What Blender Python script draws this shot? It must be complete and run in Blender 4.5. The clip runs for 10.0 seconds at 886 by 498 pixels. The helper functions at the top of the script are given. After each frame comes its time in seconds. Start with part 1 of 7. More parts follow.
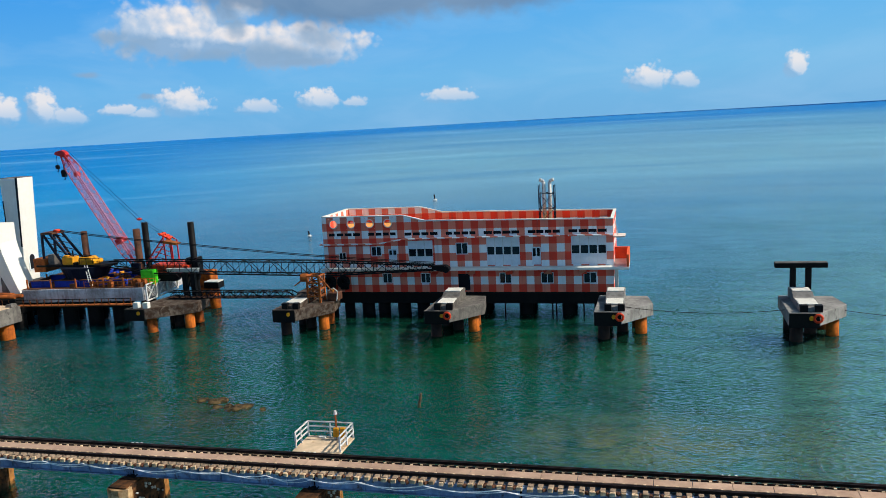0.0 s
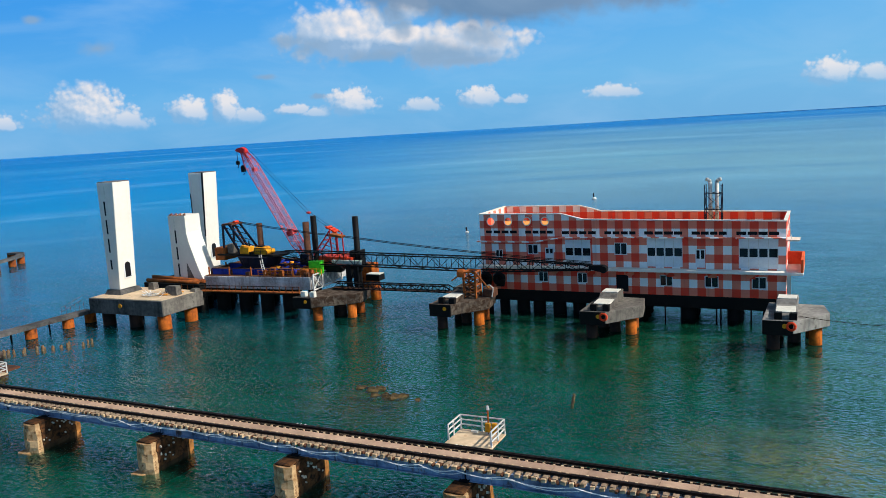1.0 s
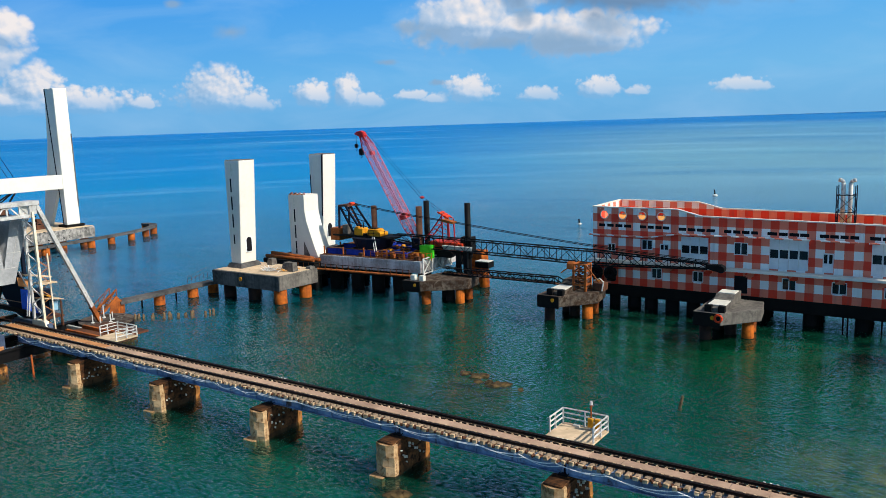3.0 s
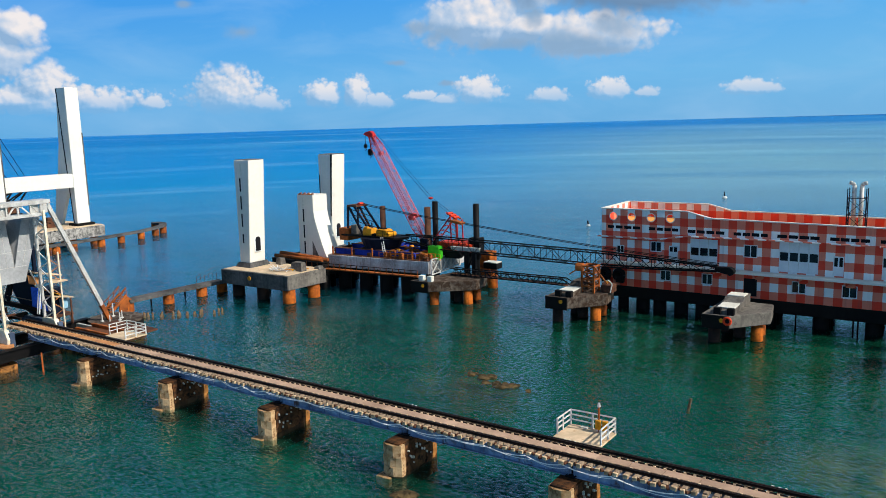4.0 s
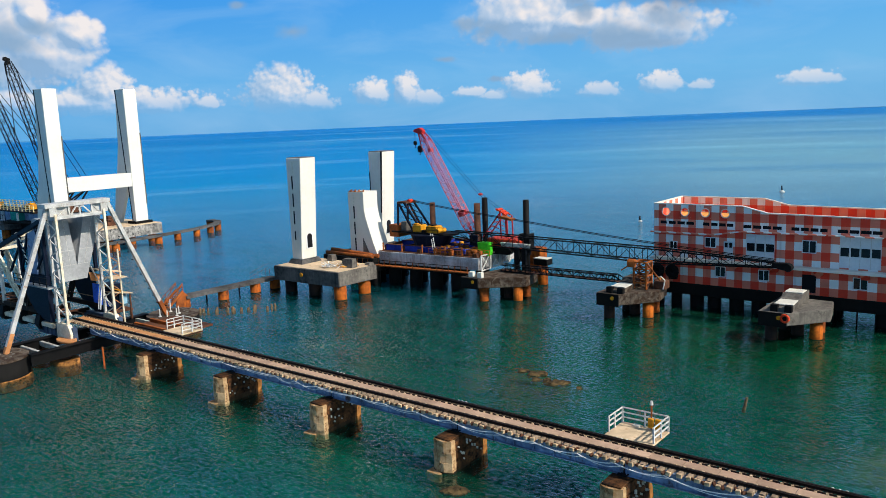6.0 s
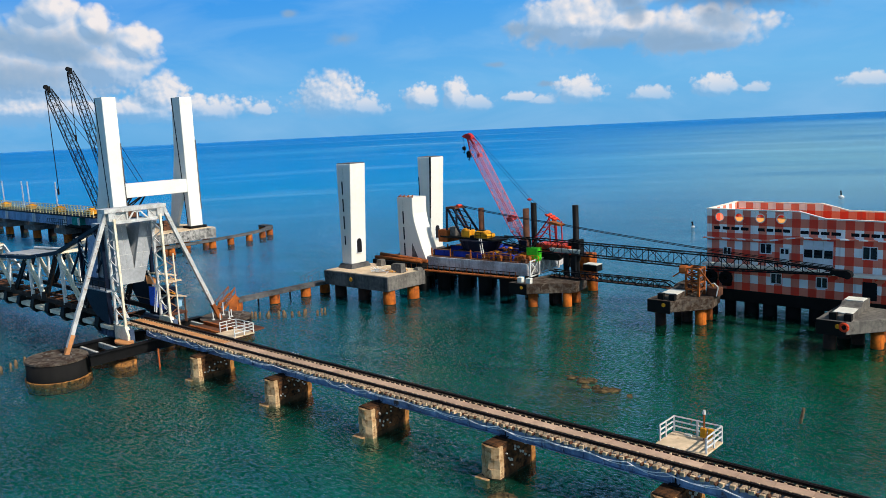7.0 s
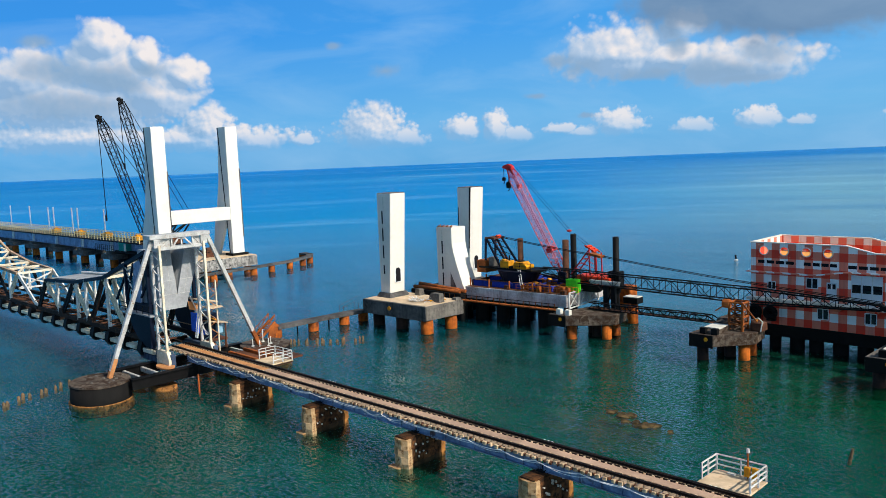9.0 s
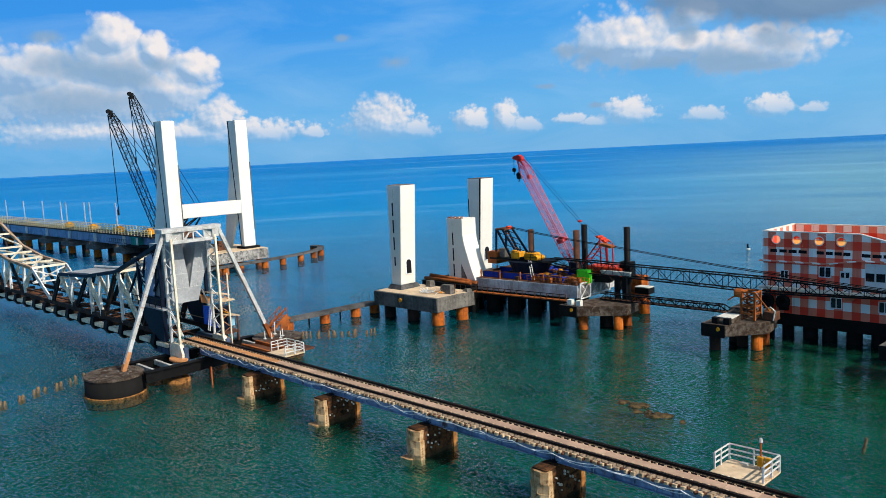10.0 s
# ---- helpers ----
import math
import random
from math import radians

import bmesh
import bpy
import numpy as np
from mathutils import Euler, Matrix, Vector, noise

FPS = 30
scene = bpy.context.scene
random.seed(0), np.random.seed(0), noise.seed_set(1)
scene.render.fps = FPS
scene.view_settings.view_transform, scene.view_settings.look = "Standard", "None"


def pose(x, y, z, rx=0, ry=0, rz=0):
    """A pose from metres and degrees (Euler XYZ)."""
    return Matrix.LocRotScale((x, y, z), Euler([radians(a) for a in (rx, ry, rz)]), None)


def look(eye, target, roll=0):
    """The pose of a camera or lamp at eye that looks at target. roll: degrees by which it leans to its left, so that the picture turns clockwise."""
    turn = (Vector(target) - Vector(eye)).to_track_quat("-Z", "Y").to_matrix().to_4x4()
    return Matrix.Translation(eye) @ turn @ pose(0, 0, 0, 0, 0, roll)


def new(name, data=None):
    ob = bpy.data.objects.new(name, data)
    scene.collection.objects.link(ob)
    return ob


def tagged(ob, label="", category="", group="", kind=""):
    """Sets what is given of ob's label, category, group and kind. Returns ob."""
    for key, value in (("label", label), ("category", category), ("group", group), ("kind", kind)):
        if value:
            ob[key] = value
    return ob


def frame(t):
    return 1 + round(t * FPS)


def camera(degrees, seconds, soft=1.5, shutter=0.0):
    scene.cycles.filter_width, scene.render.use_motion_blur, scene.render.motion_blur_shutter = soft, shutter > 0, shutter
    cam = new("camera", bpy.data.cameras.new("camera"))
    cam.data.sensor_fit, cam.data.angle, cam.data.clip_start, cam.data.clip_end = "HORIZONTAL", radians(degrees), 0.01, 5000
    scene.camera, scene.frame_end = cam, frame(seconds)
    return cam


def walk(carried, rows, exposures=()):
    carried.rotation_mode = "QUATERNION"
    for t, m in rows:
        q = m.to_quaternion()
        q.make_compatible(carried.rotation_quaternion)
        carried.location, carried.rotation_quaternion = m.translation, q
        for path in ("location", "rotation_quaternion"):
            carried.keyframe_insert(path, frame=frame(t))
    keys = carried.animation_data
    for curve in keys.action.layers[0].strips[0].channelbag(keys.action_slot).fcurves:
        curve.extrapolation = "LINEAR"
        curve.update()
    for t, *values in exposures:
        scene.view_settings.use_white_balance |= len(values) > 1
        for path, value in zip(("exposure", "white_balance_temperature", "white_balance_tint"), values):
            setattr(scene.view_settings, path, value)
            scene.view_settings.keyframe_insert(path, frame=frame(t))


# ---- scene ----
# ---- camera ----
cam = camera(58.55, 10.0, soft=0.25)
EYE_Z, TURN = 23.1, 13.9
ROWS = [
        (0, 0.454, -9.228, 3.230), (0.5, 7.309, -8.976, 3.801), (1, 11.886, -8.733, 3.463), (1.5, 14.842, -8.974, 2.977),
        (2, 18.262, -9.105, 2.620), (2.5, 19.589, -9.256, 2.098), (2.7, 19.870, -9.240, 1.990), (4, 20.882, -9.135, 1.603),
        (4.5, 21.056, -9.091, 1.763), (5, 21.318, -9.108, 1.943), (5.2, 21.400, -9.230, 2.040), (6.3, 25.770, -9.390, 2.380),
        (6.5, 26.444, -9.449, 2.416), (7, 27.934, -8.745, 2.671), (7.5, 28.856, -7.646, 2.708), (8, 29.416, -6.739, 2.720),
        (8.5, 30.171, -6.492, 2.549), (9, 30.815, -6.445, 2.314), (9.5, 31.019, -7.004, 2.523), (10, 31.526, -7.028, 2.842)]
walk(cam, [(t, pose(0, 0, EYE_Z, 90 + p, r, w + TURN)) for t, w, p, r in ROWS])

# ---- daylight ----
SUN_AZ, SUN_EL = 9.0, 41.0  # degrees from the track's direction towards the open sea, and above the horizon
world = bpy.data.worlds.new("sky")
scene.world = world
world.use_nodes = True
wn = world.node_tree.nodes
sky = wn.new("ShaderNodeTexSky")
sky.sky_type = "NISHITA"
sky.sun_disc = False
sky.sun_elevation = radians(SUN_EL)
sky.sun_rotation = radians(90 - SUN_AZ)
sky.air_density, sky.dust_density, sky.ozone_density = 1.0, 1.6, 1.5
wn["Background"].inputs["Strength"].default_value = 0.112
tint = wn.new("ShaderNodeMix")
tint.data_type, tint.blend_type = "RGBA", "MULTIPLY"
tint.inputs[0].default_value = 1.0
tint.inputs[7].default_value = (0.74, 0.96, 1.0, 1.0)  # a clear, deep blue tropical sky
world.node_tree.links.new(sky.outputs[0], tint.inputs[6])
world.node_tree.links.new(tint.outputs[2], wn["Background"].inputs["Color"])
sun = new("sun", bpy.data.lights.new("sun", "SUN"))
sun.data.energy, sun.data.angle, sun.data.color = 5.0, radians(0.6), (1.0, 0.93, 0.82)
sun_way = Vector((math.cos(radians(SUN_EL)) * math.cos(radians(SUN_AZ)), math.cos(radians(SUN_EL)) * math.sin(radians(SUN_AZ)), math.sin(radians(SUN_EL))))
sun.matrix_world = look(sun_way * 300, (0, 0, 0))
scene.view_settings.exposure = 0.0


# ---- materials ----
def node(tree, kind, **values):
    n = tree.nodes.new(kind)
    for key, value in values.items():
        n.inputs[key.replace("_", " ")].default_value = value
    return n


def rgb(c):
    return (c[0], c[1], c[2], 1.0)


def mixed(tree, fac, a, b, mode="MIX"):
    n = tree.nodes.new("ShaderNodeMix")
    n.data_type, n.blend_type = "RGBA", mode
    for sock, value in ((n.inputs[0], fac), (n.inputs[6], a), (n.inputs[7], b)):
        if isinstance(value, bpy.types.NodeSocket):
            tree.links.new(value, sock)
        elif isinstance(value, (int, float)):
            sock.default_value = value
        else:
            sock.default_value = rgb(value)
    return n.outputs[2]


def ramp(tree, fac, stops):
    n = tree.nodes.new("ShaderNodeValToRGB")
    while len(n.color_ramp.elements) < len(stops):
        n.color_ramp.elements.new(0.5)
    for e, (at, c) in zip(n.color_ramp.elements, stops):
        e.position = at
        e.color = rgb(c) if not isinstance(c, (int, float)) else (c, c, c, 1)
    tree.links.new(fac, n.inputs[0])
    return n.outputs[0]


def calc(tree, op, a, b=0.0, c=0.0, clamp=False):
    n = tree.nodes.new("ShaderNodeMath")
    n.operation, n.use_clamp = op, clamp
    for sock, value in zip(n.inputs, (a, b, c)):
        if isinstance(value, bpy.types.NodeSocket):
            tree.links.new(value, sock)
        else:
            sock.default_value = value
    return n.outputs[0]


def fbm(tree, coords, scale, detail=4.0, rough=0.6, distort=0.0):
    n = node(tree, "ShaderNodeTexNoise", Scale=scale, Detail=detail, Roughness=rough, Distortion=distort)
    tree.links.new(coords, n.inputs["Vector"])
    return n.outputs["Fac"]


def stretched(tree, coords, sx, sy, sz):
    n = tree.nodes.new("ShaderNodeVectorMath")
    n.operation = "MULTIPLY"
    n.inputs[1].default_value = (sx, sy, sz)
    tree.links.new(coords, n.inputs[0])
    return n.outputs[0]


def begin(name):
    m = bpy.data.materials.new(name)
    m.use_nodes = True
    t = m.node_tree
    return m, t, t.nodes["Principled BSDF"], t.nodes.new("ShaderNodeTexCoord").outputs["Object"]


def surface(name, light, dark, grain=3.0, big=0.35, rough=0.7, metal=0.0, bump=0.3, stain=None, streak=0.0, stain_at=0.58, piece=0.0, gloss=0.12):
    """A weathered surface: two tones, fine grain, stains and, for upright faces, streaks that run down."""
    m, t, p, co = begin(name)
    coarse, fine = fbm(t, co, big, 3), fbm(t, co, grain, 6, 0.7)
    both = calc(t, "ADD", calc(t, "MULTIPLY", coarse, 0.6), calc(t, "MULTIPLY", fine, 0.4))
    col = ramp(t, both, ((0.36, dark), (0.62, light)))
    if streak:
        runs = fbm(t, stretched(t, co, 2.2, 2.2, 0.12), 1.0, 5, 0.65)
        col = mixed(t, calc(t, "MULTIPLY", ramp(t, runs, ((0.5, 0.0), (0.72, 1.0))), streak), col, dark)
    if stain:
        spots = fbm(t, co, big * 2.3, 6, 0.68, 0.4)
        col = mixed(t, ramp(t, spots, ((stain_at, 0.0), (stain_at + 0.12, 0.9))), col, stain)
    if piece:
        info = t.nodes.new("ShaderNodeObjectInfo")
        val = calc(t, "ADD", calc(t, "MULTIPLY", info.outputs["Random"], piece), 1 - piece / 2)
        n = t.nodes.new("ShaderNodeHueSaturation")
        t.links.new(val, n.inputs["Value"])
        t.links.new(col, n.inputs["Color"])
        col = n.outputs[0]
    t.links.new(col, p.inputs["Base Color"])
    t.links.new(calc(t, "ADD", calc(t, "MULTIPLY", fine, 0.3), rough - 0.15, clamp=True), p.inputs["Roughness"])
    p.inputs["Metallic"].default_value = metal
    p.inputs["Specular IOR Level"].default_value = gloss
    if bump:
        b = node(t, "ShaderNodeBump", Strength=bump, Distance=0.02)
        t.links.new(fine, b.inputs["Height"])
        t.links.new(b.outputs[0], p.inputs["Normal"])
    return m


concrete = surface("weathered_concrete", (0.20, 0.18, 0.155), (0.06, 0.053, 0.048), 2.5, 0.3, 0.85, streak=0.7, stain=(0.05, 0.045, 0.04), stain_at=0.57)
grey_concrete = surface("pale_grey_concrete", (0.34, 0.32, 0.29), (0.12, 0.11, 0.10), 2.5, 0.35, 0.85, streak=0.7, stain=(0.05, 0.045, 0.04), stain_at=0.60)
# near black: on fronts and undersides, shade is put into this colour
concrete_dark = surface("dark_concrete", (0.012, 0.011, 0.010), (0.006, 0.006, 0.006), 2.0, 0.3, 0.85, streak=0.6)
concrete_pale = surface("sandy_concrete", (0.70, 0.52, 0.34), (0.46, 0.34, 0.22), 2.0, 0.45, 0.9, stain=(0.36, 0.20, 0.09), stain_at=0.58)
stained_concrete = surface("tarry_stained_concrete", (0.17, 0.135, 0.105), (0.04, 0.030, 0.025), 3.0, 0.6, 0.85, streak=0.9, stain=(0.035, 0.018, 0.010), stain_at=0.46)
# dark copy of the rusty casing, with the caps' shade in its colour
dark_casing = surface("shade_dark_casing", (0.05, 0.025, 0.016), (0.014, 0.010, 0.009), 3.0, 0.6, 0.6, streak=0.5, stain=(0.22, 0.06, 0.015), stain_at=0.66)
pad_white = surface("pale_bearing_concrete", (0.72, 0.69, 0.60), (0.5, 0.47, 0.41), 3.0, 0.5, 0.8)
white_paint = surface("white_painted_concrete", (0.79, 0.75, 0.67), (0.68, 0.64, 0.56), 2.0, 0.15, 0.7, bump=0.1, streak=0.12)
white_steel = surface("white_painted_steel", (0.74, 0.73, 0.69), (0.45, 0.42, 0.38), 5.0, 0.8, 0.55, stain=(0.30, 0.15, 0.06), stain_at=0.64)
cream_steel = surface("cream_painted_steel", (0.86, 0.77, 0.60), (0.56, 0.44, 0.29), 4.0, 0.7, 0.6, stain=(0.26, 0.10, 0.035), stain_at=0.62)
railing_yellow = surface("faded_yellow_railing_paint", (0.88, 0.68, 0.34), (0.66, 0.48, 0.24), 4.0, 0.9, 0.6)
chord_brown = surface("tarred_chord_steel", (0.045, 0.026, 0.017), (0.012, 0.009, 0.008), 4.0, 0.7, 0.75, stain=(0.20, 0.085, 0.035), stain_at=0.60)
tan_chord = surface("rust_streaked_tan_steel", (0.52, 0.36, 0.24), (0.24, 0.14, 0.085), 4.0, 0.9, 0.75, stain=(0.10, 0.045, 0.022), stain_at=0.56)
silver_steel = surface("silver_painted_steel", (0.62, 0.61, 0.58), (0.38, 0.36, 0.33), 6.0, 1.2, 0.45, 0.2, stain=(0.26, 0.11, 0.035), stain_at=0.565)
grey_plate = surface("grey_painted_plate", (0.37, 0.375, 0.38), (0.22, 0.225, 0.23), 3.0, 0.3, 0.55, streak=0.35)
hull_paint = surface("grey_hull_paint", (0.60, 0.60, 0.60), (0.22, 0.18, 0.16), 3.0, 0.4, 0.6, streak=0.9, stain=(0.20, 0.085, 0.035), stain_at=0.60)
blue_grey = surface("blue_grey_girder_paint", (0.28, 0.39, 0.56), (0.11, 0.15, 0.25), 3.0, 0.5, 0.5, streak=0.7, stain=(0.09, 0.04, 0.02), stain_at=0.55)
dull_blue = surface("dull_blue_plate_paint", (0.085, 0.12, 0.19), (0.03, 0.045, 0.08), 3.0, 0.5, 0.5, streak=0.5)
navy_steel = surface("dark_blue_steel", (0.006, 0.011, 0.026), (0.004, 0.007, 0.018), 3.0, 0.5, 0.5)
black_steel = surface("blackened_steel", (0.008, 0.0075, 0.008), (0.003, 0.003, 0.003), 5.0, 0.6, 0.6)
rail_steel = surface("dark_rail_steel", (0.034, 0.020, 0.015), (0.008, 0.006, 0.005), 6.0, 0.6, 0.6, 0.3)
rust = surface("rusted_steel", (0.42, 0.115, 0.025), (0.13, 0.038, 0.014), 4.0, 0.7, 0.85, stain=(0.05, 0.03, 0.025), stain_at=0.62)
rust_brown = surface("brown_rusted_steel", (0.15, 0.06, 0.032), (0.05, 0.026, 0.018), 4.0, 0.7, 0.85, stain=(0.30, 0.11, 0.04), stain_at=0.62)
casing = surface("orange_rust_casing", (0.52, 0.13, 0.014), (0.11, 0.028, 0.010), 2.5, 0.6, 0.8, streak=0.8, stain=(0.04, 0.018, 0.012), stain_at=0.58)
red_paint = surface("red_crane_paint", (0.62, 0.035, 0.035), (0.36, 0.022, 0.025), 5.0, 0.8, 0.5)
pink_paint = surface("sun_bleached_red_paint", (0.88, 0.20, 0.21), (0.66, 0.10, 0.11), 5.0, 0.8, 0.5)
vermilion = surface("vermilion_paint", (0.85, 0.07, 0.02), (0.55, 0.04, 0.015), 5.0, 0.8, 0.5)
yellow_paint = surface("yellow_machine_paint", (0.80, 0.36, 0.015), (0.48, 0.18, 0.015), 4.0, 0.9, 0.55, stain=(0.12, 0.07, 0.04), stain_at=0.64)
green_paint = surface("bright_green_paint", (0.10, 0.80, 0.03), (0.05, 0.50, 0.02), 4.0, 0.8, 0.5)
pale_blue = surface("pale_blue_sheet_paint", (0.30, 0.52, 0.66), (0.20, 0.36, 0.48), 4.0, 0.8, 0.5)
teal_paint = surface("teal_sheet_paint", (0.02, 0.30, 0.26), (0.01, 0.16, 0.15), 4.0, 0.8, 0.5)
blue_paint = surface("royal_blue_paint", (0.015, 0.05, 0.42), (0.008, 0.02, 0.17), 4.0, 0.6, 0.5, stain=(0.10, 0.05, 0.03), stain_at=0.66)
tarp_blue = surface("bright_blue_tarpaulin", (0.02, 0.11, 0.62), (0.01, 0.05, 0.32), 4.0, 0.6, 0.5)
orange_hut = surface("orange_ochre_boards", (0.60, 0.27, 0.10), (0.36, 0.15, 0.06), 3.0, 0.8, 0.7)
sleeper_mat = surface("bleached_sleeper", (0.40, 0.29, 0.20), (0.18, 0.12, 0.08), 5.0, 1.0, 0.85, piece=0.4)
sleeper_end = surface("pale_sleeper_end", (0.62, 0.46, 0.29), (0.22, 0.13, 0.07), 6.0, 2.0, 0.8, piece=0.9)
plank_mat = surface("tan_walkway_plate", (0.50, 0.33, 0.23), (0.33, 0.21, 0.145), 4.0, 0.6, 0.8, piece=0.25)
stone_mat = surface("brown_pier_stone", (0.44, 0.19, 0.05), (0.06, 0.024, 0.010), 3.0, 0.8, 0.9, bump=0.6, stain=(0.022, 0.013, 0.008), stain_at=0.50, piece=0.6)
rock_mat = surface("weedy_reef_rock", (0.12, 0.078, 0.034), (0.022, 0.018, 0.011), 3.0, 0.8, 0.85, bump=0.8)
wood_mat = surface("weathered_stub_timber", (0.30, 0.20, 0.11), (0.06, 0.04, 0.025), 4.0, 1.0, 0.9)
cable_mat = surface("white_cable_sheath", (0.86, 0.85, 0.82), (0.66, 0.66, 0.64), 5.0, 1.0, 0.4)
roof_tile = surface("terracotta_roof_screed", (0.80, 0.40, 0.11), (0.62, 0.27, 0.07), 3.0, 0.5, 0.8)
parapet_red = surface("orange_red_parapet_wash", (0.78, 0.14, 0.045), (0.52, 0.08, 0.03), 3.0, 0.6, 0.8, streak=0.4)
# paler stone: the light on the piers' front ends is put into it
stone_pale = surface("pale_lit_pier_stone", (0.62, 0.42, 0.23), (0.30, 0.15, 0.055), 4.0, 1.0, 0.9, bump=0.8, stain=(0.13, 0.05, 0.018), stain_at=0.56, piece=0.3, streak=0.9)
# brown stone with the deck's shade put into its colour
stone_side = surface("deck_shaded_pier_stone", (0.15, 0.062, 0.022), (0.020, 0.011, 0.007), 3.0, 1.1, 0.85, bump=0.6, stain=(0.012, 0.008, 0.006), stain_at=0.50, piece=0.7)
weed_mat = surface("dark_tidal_weed", (0.010, 0.022, 0.012), (0.004, 0.009, 0.006), 4.0, 0.8, 0.9, bump=0.6)
stone_wet = surface("tide_blackened_stone", (0.085, 0.042, 0.018), (0.018, 0.011, 0.007), 3.0, 0.8, 0.7, bump=0.6, piece=0.5)
streaked_cap = surface("tide_streaked_pale_concrete", (0.46, 0.43, 0.39), (0.05, 0.05, 0.05), 2.0, 0.5, 0.85, streak=1.0, stain=(0.03, 0.03, 0.03), stain_at=0.54)
# dark grey; on the tower base's front it stands in for shade
fascia_grey = surface("dark_grey_concrete", (0.13, 0.125, 0.12), (0.028, 0.028, 0.028), 2.5, 0.4, 0.85, streak=0.7)
louvre_black = surface("black_opening", (0.012, 0.012, 0.014), (0.006, 0.006, 0.008), 4.0, 0.6, 0.5)
blue_white = surface("whitewashed_sheet", (0.78, 0.79, 0.80), (0.62, 0.64, 0.66), 4.0, 0.4, 0.6, streak=0.2)


def make_glass():
    m, t, p, co = begin("dark_window_glass")
    p.inputs["Base Color"].default_value = (0.01, 0.012, 0.015, 1)
    p.inputs["Roughness"].default_value = 0.06
    p.inputs["IOR"].default_value = 1.5
    return m


glass = make_glass()


def make_check(name, rows=True):
    """The gingham paint of the control house: columns and rows of red wash that cross."""
    m, t, p, co = begin(name)
    geo = t.nodes.new("ShaderNodeNewGeometry")
    sep = t.nodes.new("ShaderNodeSeparateXYZ")
    t.links.new(geo.outputs["Position"], sep.inputs[0])
    along = calc(t, "ADD", sep.outputs["X"], sep.outputs["Y"])

    def band(value, start, width):
        f = calc(t, "FRACT", calc(t, "DIVIDE", calc(t, "SUBTRACT", value, start), 2 * width))
        return calc(t, "LESS_THAN", f, 0.5)

    col, row = band(along, 0.33, CHECK_W), band(sep.outputs["Z"], CHECK_Z, CHECK_H)
    worn = fbm(t, co, 1.1, 5)
    red = mixed(t, worn, (0.74, 0.045, 0.022), (0.86, 0.075, 0.036))
    salmon = mixed(t, worn, (0.76, 0.19, 0.12), (0.84, 0.25, 0.165))
    white = mixed(t, worn, (0.82, 0.81, 0.80), (0.90, 0.88, 0.85))
    c = mixed(t, row, mixed(t, col, salmon, red), mixed(t, col, white, salmon)) if rows else mixed(t, col, white, salmon)
    runs = fbm(t, stretched(t, co, 1.8, 1.8, 0.1), 1.0, 5, 0.65)
    c = mixed(t, calc(t, "MULTIPLY", ramp(t, runs, ((0.52, 0.0), (0.75, 1.0))), 0.35), c, (0.20, 0.10, 0.09))
    t.links.new(c, p.inputs["Base Color"])
    p.inputs["Roughness"].default_value = 0.75
    p.inputs["Specular IOR Level"].default_value = 0.15
    return m


CHECK_W, CHECK_H, CHECK_Z = 0.9115, 0.96, 7.5
check = make_check("red_and_white_check_paint")
stripe = make_check("red_and_white_stripe_paint", False)


